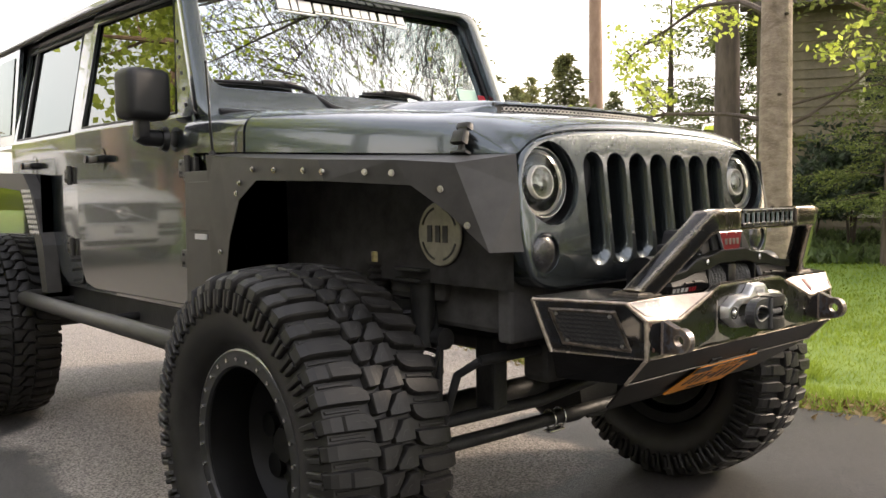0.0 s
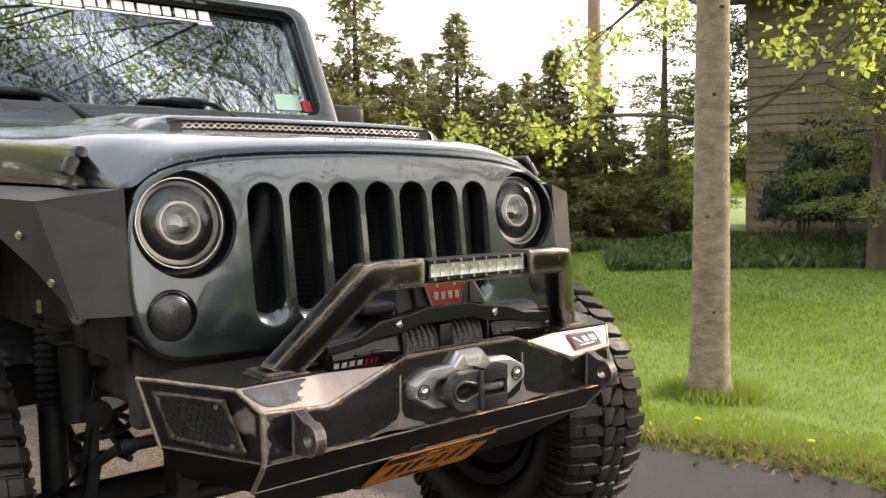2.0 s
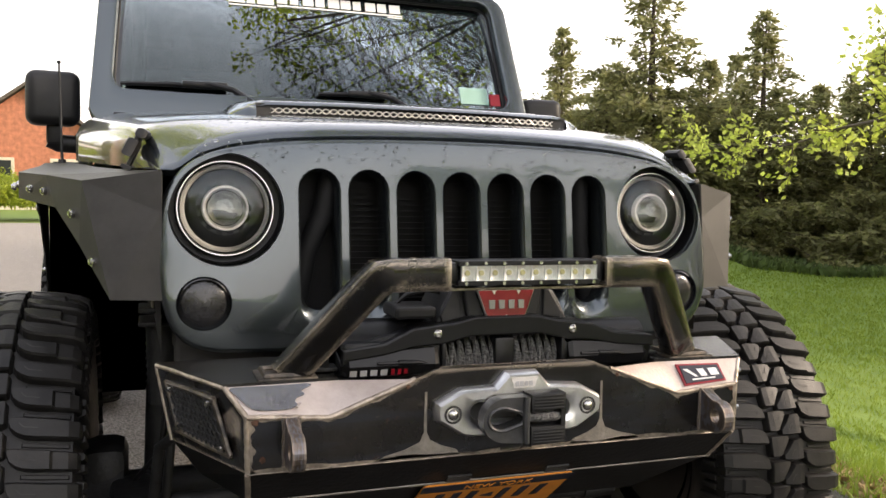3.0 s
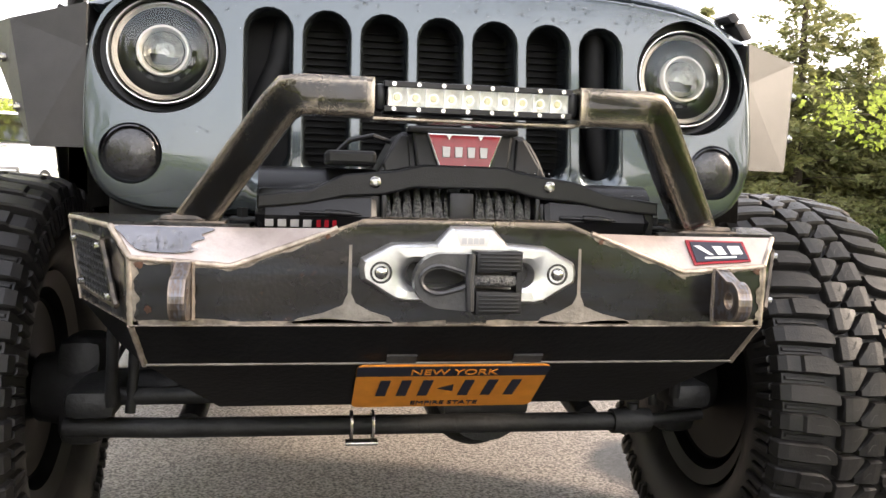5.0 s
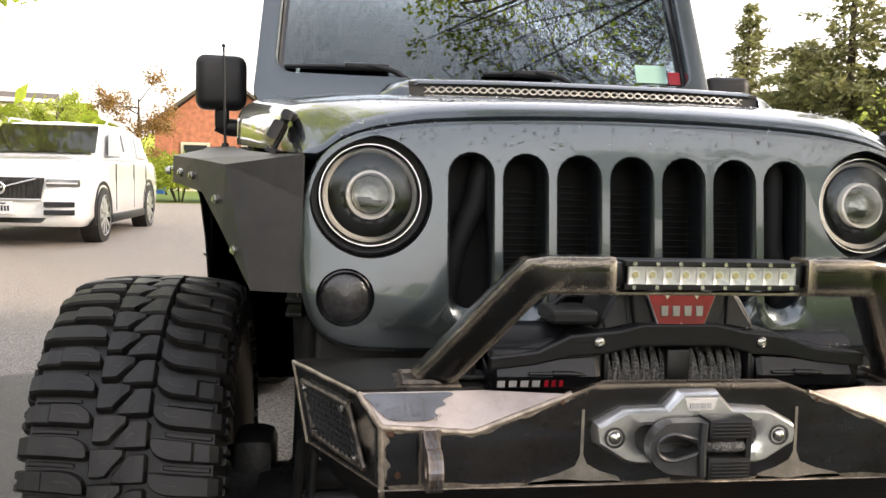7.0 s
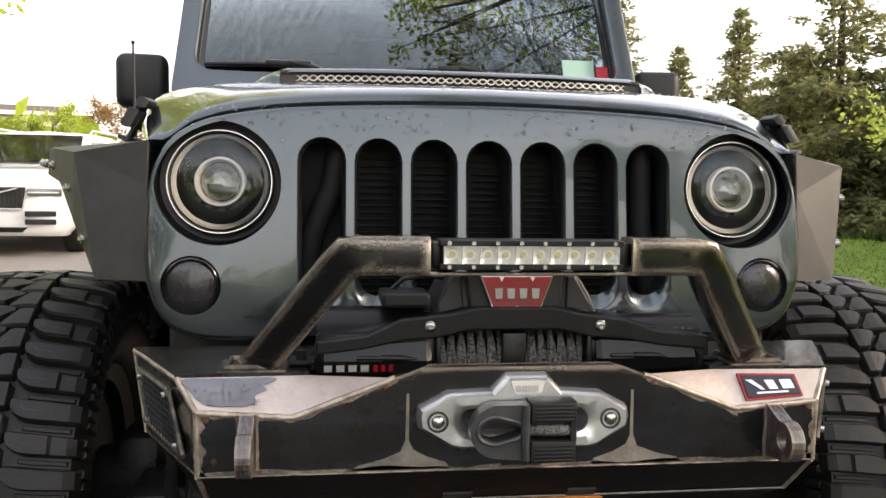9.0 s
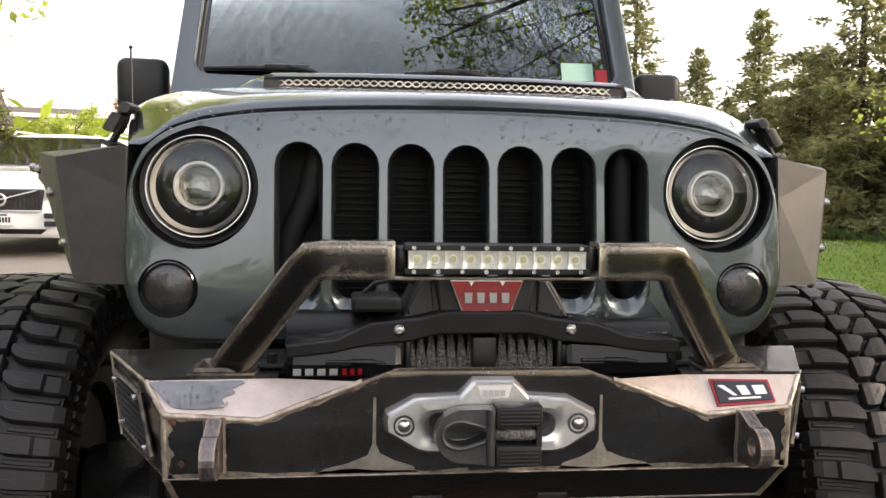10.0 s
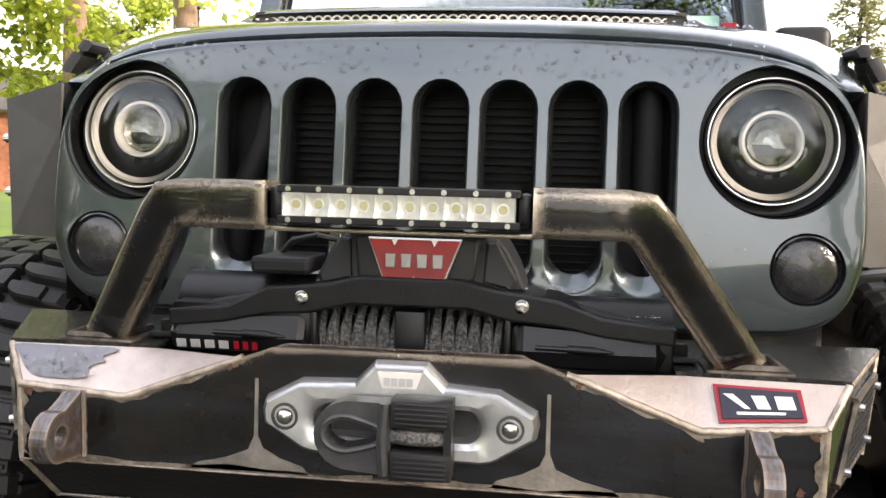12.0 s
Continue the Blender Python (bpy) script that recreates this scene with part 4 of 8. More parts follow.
# front bumper of folded plate
def build_bumper():
    A, B, C = (0.497, -0.230, 0.888), (0.310, -0.2186, 0.887), (0.187, -0.262, 0.891)
    D, E_ = (0.466, -0.263, 0.846), (0.333, -0.262, 0.836)
    G, GB = (0.464, -0.263, 0.755), (0.570, -0.070, 0.765)
    K = (0.595, -0.032, 0.891)
    L, M_, N_ = (0.456, -0.200, 0.688), (0.52, -0.04, 0.69), (0.36, -0.070, 0.590)
    both, facets, decks, aprons = [], [], [], []
    for s in (-1, 1):
        def P(p, s=s):
            return mirrored(s, p)
        both.append([P(K), P(A), P(D), P(G), P(GB)])       # side panel
        facets.append((s, [P(A), P(B), P(C), P(E_), P(D)]))                # sloping ground facet
        both.append([P(D), P(E_), P(C), (s * 0.150, -0.263, 0.905), (0, -0.263, 0.905), (0, -0.263, 0.753), P(G)])
        aprons.append([P(G), (0, -0.263, 0.753), (0, -0.200, 0.688), P(L)])
        aprons.append([P(G), P(L), P(M_), P(GB)])
        aprons.append([P(L), (0, -0.200, 0.688), (0, -0.070, 0.590), P(N_)])
        decks.append([P(K), P(A), P(B), (s * 0.305, -0.12, 0.886), (s * 0.305, -0.02, 0.888)])
        both.append([P(C), (s * 0.150, -0.263, 0.905), (s * 0.14, -0.235, 0.902), (s * 0.19, -0.24, 0.888)])
    bm = bmesh.new()
    sheet(bm, both, 0.006)
    bumper = part("front_bumper", bm, STEEL, jeep, "clear-coated raw steel winch bumper with worn bright edges")
    bm = bmesh.new()
    sheet(bm, aprons, 0.006)
    part("bumper_apron", bm, APRON, bumper, "folded lower steel plate, coloured near black for its shade")
    for f in decks:
        bm = bmesh.new()
        sheet(bm, [f], 0.005)
        part("bumper_deck", bm, WETSTEEL, bumper, "wet dark top plate")

    def on_facet(s, u, v, lift):
        """The warped facet: u from the outer corner inwards, v from its top edge down."""
        a, b, d, e = Vector(A), Vector(B), Vector(D), Vector(E_)
        p = a.lerp(b, u).lerp(d.lerp(e, u), v)
        nn = Vector((0.12, -0.72, 0.68)).normalized()
        return mirrored(s, p + nn * lift)
    for s, f in facets:
        bm = bmesh.new()
        cells = []
        for i in range(8):
            for j in range(4):
                cells.append([on_facet(s, u, v, 0) for u, v in ((i / 8, j / 4), ((i + 1) / 8, j / 4), ((i + 1) / 8, (j + 1) / 4), (i / 8, (j + 1) / 4))])
        for j in range(4):                              # the tail that runs out to a point
            cells.append([on_facet(s, 1.0, j / 4, 0), f[2], on_facet(s, 1.0, (j + 1) / 4, 0)])
        sheet(bm, cells, 0.004)
        part("bumper_facet", bm, BARE, bumper, "ground bare steel facet", True, 40)
    bm = bmesh.new()
    sheet(bm, [[(-0.15, -0.263, 0.9045), (-0.137, -0.25, 0.908), (0.137, -0.25, 0.908), (0.15, -0.263, 0.9045)]], 0.004)
    part("rolled_lip", bm, STEEL, bumper, "rust-edged bent lip")
    # smooth bluish patch left on one facet
    bm = bmesh.new()
    rng = random.Random(4)
    patch = [(0.04, 0.07), (0.25, 0.05), (0.50, 0.06), (0.70, 0.05), (0.76, 0.10), (0.70, 0.20), (0.67, 0.26), (0.70, 0.36), (0.63, 0.44), (0.60, 0.55), (0.62, 0.66), (0.55, 0.76), (0.36, 0.80), (0.16, 0.78), (0.09, 0.60), (0.06, 0.34)]
    prism(bm, [(u, v) for u, v in smooth_closed(patch, 4)], lambda u, v, w: on_facet(-1, u, v, w + 0.0015), 0.0012)
    part("mill_scale_patch", bm, SCALE, bumper, "blue-grey mill scale patch")
    # badge on the other facet: dark plate, red border, pale marks
    bm = bmesh.new()
    prism(bm, [(0.28, 0.18), (0.80, 0.14), (0.84, 0.86), (0.19, 0.84)], lambda u, v, w: on_facet(1, u, v, w + 0.0012), 0.002)
    badge = part("maker_badge", bm, RED, bumper, "red and black badge with pale slanted marks")
    bm = bmesh.new()
    prism(bm, [(0.305, 0.25), (0.775, 0.21), (0.81, 0.80), (0.225, 0.78)], lambda u, v, w: on_facet(1, u, v, w + 0.0018), 0.003)
    part("badge_field", bm, NAVY, bumper)
    for mark in ([(0.76, 0.34), (0.70, 0.34), (0.60, 0.62), (0.64, 0.62)], [(0.585, 0.36), (0.50, 0.36), (0.46, 0.62), (0.55, 0.62)], [(0.44, 0.36), (0.33, 0.36), (0.29, 0.62), (0.41, 0.62)], [(0.70, 0.68), (0.36, 0.68), (0.36, 0.73), (0.70, 0.73)]):
        bm = bmesh.new()
        prism(bm, mark, lambda u, v, w: on_facet(1, u, v, w + 0.0035), 0.002)
        part("badge_mark", bm, WHITE, bumper)
    # ground weld seams on the face
    for s in (-1, 1):
        bm = bmesh.new()
        seam = [(0.166, 0.868), (0.170, 0.868), (0.171, 0.80), (0.178, 0.783), (0.205, 0.772), (0.24, 0.764), (0.25, 0.757), (0.105, 0.757), (0.112, 0.766), (0.140, 0.775), (0.160, 0.786), (0.166, 0.80)]
        prism(bm, [(s * u, v) for u, v in seam], lambda u, v, w: (u, -0.2632 - w, v), 0.001)
        part("ground_seam", bm, SEAM, bumper, "ground weld seam")
    for s in (-1, 1):
        # folds ground round and bright
        for a, b, sink in ((D, E_, 0.0030), (E_, C, 0.0026), (D, G, 0.0034), (A, D, 0.0034), (G, L, 0.0040), (A, K, 0.0034), (K, GB, 0.0038)):
            bm = bmesh.new()
            inwards = Vector((-0.5, 0.8, -0.35)).normalized() * sink
            pipe(bm, [mirrored(s, Vector(a).lerp(Vector(b), k / 12) + inwards + Vector((rng.uniform(-1, 1), rng.uniform(-1, 1), rng.uniform(-1, 1))) * 0.0005) for k in range(13)], 0.0050, 10)
            part("weld_bead", bm, GROUND, bumper, "fold ground round and bright", True)
        # uneven ground bands on the face beside the folds
        for a, b, side, wide in ((D, G, (-1, 0, 0), 0.014), (D, E_, (0, 0, -1), 0.008), (E_, C, (0.35, 0, -0.94), 0.013), (G, (0.03, -0.263, 0.754), (0, 0, 1), 0.009)):
            bm = bmesh.new()
            a, b, side = Vector(a), Vector(b), Vector(side)
            n = 26
            near = [bm.verts.new(mirrored(s, a.lerp(b, k / n) + Vector((0, -0.0012, 0)))) for k in range(n + 1)]
            off = [bm.verts.new(mirrored(s, a.lerp(b, k / n) + Vector((0, -0.0012, 0)) + side * wide * (0.72 + 0.22 * math.sin(k * 0.55 + s) + 0.10 * math.sin(k * 1.3) + rng.uniform(-0.05, 0.05)))) for k in range(n + 1)]
            for k in range(n):
                bm.faces.new((near[k], near[k + 1], off[k + 1], off[k]))
            bmesh.ops.recalc_face_normals(bm, faces=bm.faces[:])
            part("ground_band", bm, BAND, bumper, "uneven ground band along the fold")
        for c, r0 in (((0.452, -0.2646, 0.838), 0.006), ((0.440, -0.2646, 0.776), 0.005), ((0.200, -0.2646, 0.879), 0.004)):
            bm = bmesh.new()
            bm.faces.new([bm.verts.new(mirrored(s, (c[0] + r0 * (1 + rng.uniform(-0.45, 0.3)) * math.cos(q * 0.4488), c[1], c[2] + r0 * (1 + rng.uniform(-0.45, 0.3)) * math.sin(q * 0.4488)))) for q in range(14)])
            bmesh.ops.recalc_face_normals(bm, faces=bm.faces[:])
            part("rust_spot", bm, RUST, bumper, "small brown rust spot")
    bm = bmesh.new()
    pipe(bm, [(G[0] * k / 10, -0.264, lerp(0.754, 0.7535, abs(k) / 10)) for k in range(-10, 11)], 0.0014, 6)
    part("weld_bead", bm, EDGE, bumper, "bright ground weld bead", True)

    bm = bmesh.new()
    pipe(bm, [(L[0] * k / 10, -0.2015, 0.6865) for k in range(-10, 11)], 0.0020, 6)
    part("apron_edge", bm, SEAM, bumper, "worn bright fold", True)

    for s in (-1, 1):                                   # pierced side inserts
        k, a, g, gb = (Vector(mirrored(s, p)) for p in (K, A, G, GB))

        def on_side(u, v, w, k=k, a=a, g=g, gb=gb, s=s):
            top, low = k.lerp(a, u), gb.lerp(g, u)
            nn = (a - k).cross(gb - k).normalized()
            nn = nn if nn.x * s > 0 else -nn
            p = top.lerp(low, v) + nn * w
            return (p.x, p.y, p.z)
        bm = bmesh.new()
        ring = [(0.20, 0.18), (0.80, 0.18), (0.84, 0.22), (0.86, 0.78), (0.82, 0.84), (0.22, 0.80), (0.18, 0.74), (0.16, 0.24)]
        prism(bm, smooth_closed(ring, 3), lambda u, v, w: on_side(u, v, w + 0.002), 0.001)
        part("vent_backing", bm, LINER, bumper)
        bm = bmesh.new()
        pipe(bm, [on_side(u, v, 0.004) for u, v in smooth_closed(ring, 3)], 0.0045, 6, closed=True)
        part("vent_frame", bm, VENTFRAME, bumper, smooth=True)
        bm = bmesh.new()
        nx, ny = 10, 8
        for i in range(nx):
            for j in range(ny):
                u = 0.22 + 0.60 * (i + 0.5 * (j % 2)) / nx
                v = 0.22 + 0.56 * j / (ny - 1)
                if u < 0.82:
                    pipe(bm, [on_side(u + 0.034 * math.cos(radians(60 * q + 30)), v + 0.045 * math.sin(radians(60 * q + 30)), 0.006) for q in range(6)], 0.0014, 4, closed=True)
        part("vent_mesh", bm, PLASTIC, bumper, "black honeycomb mesh")
        for u, v in ((0.22, 0.24), (0.79, 0.24), (0.81, 0.76), (0.24, 0.73)):
            bm = bmesh.new()
            rod(bm, on_side(u, v, 0.0), on_side(u, v, 0.014), 0.006, 0.005, 10)
            part("vent_bolt", bm, BOLT, bumper)
        # shackle tab
        bm = bmesh.new()
        arc = [(-0.262, 0.842), (-0.300, 0.826)] + [(-0.308 - 0.030 * math.sin(radians(q)), 0.797 + 0.030 * math.cos(radians(q))) for q in range(10, 181, 17)] + [(-0.262, 0.762)]
        x0 = 0.394
        hole = circle(0.0125, 20, -0.308, 0.798)
        sides = []
        for dx in (-0.0105, 0.0105):
            oa = [bm.verts.new((s * (x0 + dx), y, z)) for y, z in arc]
            ha = [bm.verts.new((s * (x0 + dx), y, z)) for y, z in hole]
            es = []
            for loop in (oa, ha):
                es += [bm.edges.new((loop[i], loop[(i + 1) % len(loop)])) for i in range(len(loop))]
            bmesh.ops.triangle_fill(bm, use_beauty=True, edges=es)
            sides.append((oa, ha))
        for a, b in zip(*sides):
            for i in range(len(a)):
                bm.faces.new((a[i], a[(i + 1) % len(a)], b[(i + 1) % len(a)], b[i]))
        bmesh.ops.recalc_face_normals(bm, faces=bm.faces[:])
        part("shackle_tab", bm, TAB, bumper, "worn steel shackle tab with a round hole")
        for dx in (-0.012, 0.012):
            bm = bmesh.new()
            pipe(bm, [(s * (x0 + dx + rng.uniform(-0.0008, 0.0008)), -0.2635, 0.762 + q * 0.008) for q in range(11)], [0.0040 + rng.uniform(-0.0007, 0.0007) for q in range(11)], 6)
            part("tab_weld", bm, TAB, bumper, "rough weld along the tab", True)

    # number plate on the sloping apron
    bm = bmesh.new()

    def on_apron(u, v, w):
        """u across, v down the slope from its top, w outwards."""
        return (u, -0.200 + v * 0.786 - w * 0.62, 0.692 - v * 0.618 - w * 0.786)
    prism(bm, [(x, y + 0.076) for x, y in round_rect(0.300, 0.150, 0.012)], lambda u, v, w: on_apron(u, v, 0.008 + w), 0.003)
    part("number_plate", bm, ORANGE, bumper, "orange number plate with a dark navy top band")
    bm = bmesh.new()
    prism(bm, [(-0.150, 0.003), (0.150, 0.003), (0.150, 0.034), (-0.150, 0.034)], lambda u, v, w: on_apron(u, v, 0.0112 + w), 0.001)
    part("plate_band", bm, NAVY, bumper)
    for u0 in (-0.105, -0.072, -0.038, 0.028, 0.066, 0.104):
        bm = bmesh.new()
        prism(bm, [(u0 - 0.006, 0.050), (u0 + 0.010, 0.050), (u0 + 0.006, 0.106), (u0 - 0.010, 0.106)], lambda u, v, w: on_apron(u, v, 0.0112 + w), 0.001)
        part("plate_mark", bm, NAVY, bumper)
    bm = bmesh.new()
    prism(bm, [(-0.018, 0.08), (0.006, 0.066), (0.008, 0.09)], lambda u, v, w: on_apron(u, v, 0.0112 + w), 0.001)
    part("plate_emblem", bm, NAVY, bumper)
    for text, u, v, size, m in (("NEW YORK", 0.0, 0.028, 0.026, ORANGE), ("EMPIRE STATE", 0.0, 0.138, 0.018, NAVY)):
        cu = bpy.data.curves.new("plate_text", "FONT")
        cu.body, cu.size, cu.align_x, cu.extrude = text, size, "CENTER", 0.0006
        ob = new("plate_text", cu)
        ob.data.materials.append(m)
        ax, ay = Vector((1, 0, 0)), (Vector(on_apron(0, 0, 0)) - Vector(on_apron(0, 1, 0))).normalized()
        az = ax.cross(ay)
        o = Vector(on_apron(u, v, 0.0128))
        ob.matrix_world = Matrix(((ax.x, ay.x, az.x, o.x), (ax.y, ay.y, az.y, o.y), (ax.z, ay.z, az.z, o.z), (0, 0, 0, 1)))
        ob.parent = bumper
    for x in (-0.085, 0.11):
        bm = bmesh.new()
        box(bm, (x, -0.205, 0.697), (0.045, 0.02, 0.012), Matrix.Rotation(radians(-45), 3, "X"))
        part("plate_slot", bm, LINER, bumper)

    # hoop over the winch
    def square_tube(pts, w, h):
        b = bmesh.new()
        rings = []
        prof = round_rect(1, 1, 0.14, 3)
        for p, du, dv in pts:
            rings.append([Vector(p) + Vector(du) * (u * w) + Vector(dv) * (v * h) for u, v in prof])
        return loft(b, rings)
    up, back = (0, 0, 1), (0, 1, 0)
    for s in (-1, 1):
        perp = Vector((s * 0.160, 0.0, 0.135)).normalized()
        bis = (Vector((0, 0, 1)) + perp).normalized() * 1.08
        bm = square_tube([((s * 0.144, -0.286, 1.070), back, up), ((s * 0.240, -0.286, 1.070), back, up), ((s * 0.258, -0.285, 1.066), back, bis),
                          ((s * 0.272, -0.275, 1.050), back, perp), ((s * 0.392, -0.180, 0.889), back, perp)], 0.054, 0.054)
        part("hoop_leg", bm, STEELTUBE, bumper, "square steel hoop tube with worn bends", True, 30)
        bm = bmesh.new()
        box(bm, (s * 0.392, -0.178, 0.892), (0.098, 0.085, 0.007), bevel=0.002)
        pipe(bm, [(s * (0.392 + 0.036 * u), -0.178 + 0.034 * v, 0.897) for u, v in ((-1, -1), (1, -1), (1, 1), (-1, 1))], 0.006, 6, closed=True)
        part("hoop_foot", bm, VENTFRAME, bumper, smooth=True)
        bm = bmesh.new()
        box(bm, (s * 0.318, -0.160, 0.897), (0.045, 0.045, 0.006), bevel=0.002)
        rod(bm, (s * 0.322, -0.165, 0.90), (s * 0.322, -0.165, 0.914), 0.009, seg=6)
        part("mount_bolt", bm, UNDER, bumper)
        bm = bmesh.new()
        box(bm, (s * 0.151, -0.288, 1.070), (0.010, 0.050, 0.046), bevel=0.002)
        part("tube_cap", bm, VENTFRAME, bumper)
    bm = bmesh.new()
    box(bm, (0, -0.268, 1.044), (0.29, 0.046, 0.006), bevel=0.002)
    part("light_shelf", bm, STEELTUBE, bumper)

    # light bar
    bm = bmesh.new()
    box(bm, (0, -0.276, 1.072), (0.262, 0.030, 0.042), bevel=0.004)
    for s in (-1, 1):
        box(bm, (s * 0.135, -0.283, 1.072), (0.016, 0.040, 0.036), bevel=0.006)
    bar = part("light_bar", bm, SATIN, jeep, "narrow black light bar with ten clear lamps", True)
    bm = bmesh.new()
    for k in range(10):
        x = -0.1125 + k * 0.025
        lathe(bm, [(0.0175, -0.001), (0.0120, 0.002), (0.0070, 0.007), (0.0006, 0.007)], lambda u, v, h, x=x: (x + max(-0.0122, min(0.0122, u)), -0.3085 + h, 1.072 + max(-0.0128, min(0.0128, v))), 24)
    part("bar_reflector", bm, REFLECTOR, bar, smooth=True)
    bm = bmesh.new()
    for k in range(10):
        rod(bm, (-0.1125 + k * 0.025, -0.299, 1.072), (-0.1125 + k * 0.025, -0.3040, 1.072), 0.0056, 0.0042, 14)
    part("bar_led", bm, LED, bar)
    bm = bmesh.new()
    box(bm, (0, -0.300, 1.0885), (0.262, 0.022, 0.008), bevel=0.001)
    box(bm, (0, -0.300, 1.0555), (0.262, 0.022, 0.008), bevel=0.001)
    part("bar_bezel", bm, SATIN, bar)
    for k in range(11):
        bm = bmesh.new()
        box(bm, (-0.125 + k * 0.025, -0.3072, 1.072), (0.0012, 0.006, 0.025))
        part("bar_divider", bm, PALE, bar)
    for z in (1.0885, 1.0555):
        for k in range(8):
            bm = bmesh.new()
            rod(bm, (-0.118 + k * 0.0337, -0.310, z), (-0.118 + k * 0.0337, -0.3135, z), 0.0032, seg=10)
            part("bar_screw", bm, BOLT, bar)
    bm = bmesh.new()
    box(bm, (0, -0.3105, 1.072), (0.25, 0.0015, 0.0245))
    pane = part("bar_lens", bm, BARLENS, bar)
    pane.visible_shadow = False
    return bumper


bumper = build_bumper()


def build_winch():
    bm = bmesh.new()
    box(bm, (-0.210, -0.150, 0.915), (0.180, 0.110, 0.062), bevel=0.008)
    rod(bm, (-0.30, -0.135, 0.925), (-0.12, -0.135, 0.925), 0.052, seg=28)
    winch = part("winch", bm, SATIN, jeep, "black electric winch with grey synthetic rope", True)
    bm = bmesh.new()
    box(bm, (0.215, -0.150, 0.908), (0.190, 0.105, 0.052), bevel=0.008)
    rod(bm, (0.12, -0.14, 0.918), (0.31, -0.14, 0.918), 0.045, seg=28)
    part("gear_housing", bm, SATIN, winch, smooth=True)
    bm = bmesh.new()                                        # bridge across the drum, dipped at both ends
    top = [(-0.30, 0.935), (-0.225, 0.944), (-0.175, 0.968), (-0.10, 0.975), (-0.06, 0.985), (0.06, 0.985), (0.10, 0.975), (0.175, 0.966), (0.225, 0.948), (0.31, 0.938)]
    low = [(0.31, 0.918), (0.23, 0.924), (0.175, 0.934), (0.12, 0.938), (0.07, 0.950), (-0.07, 0.950), (-0.12, 0.938), (-0.175, 0.934), (-0.23, 0.922), (-0.30, 0.915)]
    prism(bm, top + low, lambda u, v, w: (u, -0.212 + w, v), 0.10, 0.0035)
    part("winch_bridge", bm, SATIN, winch, smooth=True, sharp=14)
    for s in (-1, 1):                                       # faceted cover ends with a raised rib and a slanted cheek
        bm = bmesh.new()
        loft(bm, [[(s * x, -0.2065 - d, 0.888), (s * x, -0.214 - d, 0.906), (s * x, -0.205 - d, 0.928 + r), (s * x, -0.165, 0.938 + r), (s * x, -0.165, 0.888)] for x, d, r in ((0.128, 0.0, 0.002), (0.136, 0.004, 0.006), (0.200, 0.004, 0.002), (0.288, 0.0, -0.006), (0.302, -0.012, -0.014))])
        part("end_cover", bm, SATIN, winch, smooth=True, sharp=14)
        bm = bmesh.new()
        prism(bm, [(0.140, 0.945), (0.178, 0.962), (0.255, 0.946), (0.300, 0.940), (0.300, 0.930), (0.150, 0.932)], lambda u, v, w, s=s: (s * u, -0.205 + w * 0.5 + (v - 0.93) * 0.5, v), 0.10, 0.003)
        part("cover_cheek", bm, PLASTIC, winch, smooth=True, sharp=14)
    bm = bmesh.new()                                        # shroud carrying the badge
    sh = [(-0.125, 0.972), (-0.112, 1.000), (-0.098, 1.026), (-0.088, 1.034), (0.100, 1.034), (0.112, 1.022), (0.125, 1.000), (0.136, 0.972), (0.06, 0.962), (-0.06, 0.962)]
    prism(bm, sh, lambda u, v, w: (u, -0.184 + w + (v - 0.97) * 0.15, v), 0.12, 0.004)
    prism(bm, [(-0.075, 1.039), (0.081, 1.039), (0.074, 0.984), (0.050, 0.966), (-0.044, 0.966), (-0.068, 0.984)], lambda u, v, w: (u, -0.193 + w + (v - 0.97) * 0.08, v), 0.03, 0.004)
    for sx in (-1, 1):
        prism(bm, [(0.080, 0.980), (0.084, 1.028), (0.096, 1.030), (0.122, 0.985), (0.118, 0.972)], lambda u, v, w, sx=sx: (0.004 + sx * u, -0.189 + w + (v - 0.97) * 0.15, v), 0.02, 0.003)
    box(bm, (0.003, -0.178, 1.038), (0.170, 0.030, 0.010), bevel=0.003)
    box(bm, (-0.165, -0.15, 0.992), (0.075, 0.09, 0.022), bevel=0.006)
    part("winch_shroud", bm, PLASTIC, winch, smooth=True, sharp=14)

    def on_badge(u, v, w):
        return (u + 0.003, -0.196 - w + (v - 0.97) * 0.06, v)
    bm = bmesh.new()
    prism(bm, [(-0.057, 1.032), (0.057, 1.032), (0.036, 0.976), (-0.036, 0.976)], on_badge, 0.008, 0.0015)
    badge = part("badge_frame", bm, ALU, winch, "red trapezoid badge with a silver edge and raised pale marks")
    bm = bmesh.new()
    prism(bm, [(-0.0545, 1.030), (0.0545, 1.030), (0.0345, 0.978), (-0.0345, 0.978)], lambda u, v, w: on_badge(u, v, w + 0.006), 0.003)
    part("badge_field", bm, RED, winch)
    for u0 in (-0.0285, -0.0095, 0.0095, 0.0285):
        bm = bmesh.new()
        prism(bm, [(u0 - 0.0062, 1.013), (u0 + 0.0062, 1.013), (u0 + 0.0054, 0.997), (u0 - 0.0054, 0.997)], lambda u, v, w: on_badge(u, v, w + 0.009), 0.002, 0.0006)
        part("badge_mark", bm, BADGESILVER, winch)
    for tri in ([(-0.004, 0.979), (0.004, 0.979), (0.0, 0.987)], [(-0.028, 1.030), (-0.020, 1.030), (-0.024, 1.023)], [(0.020, 1.030), (0.028, 1.030), (0.024, 1.023)]):
        bm = bmesh.new()
        prism(bm, tri, lambda u, v, w: on_badge(u, v, w + 0.009), 0.001)
        part("badge_notch", bm, ALU, winch)
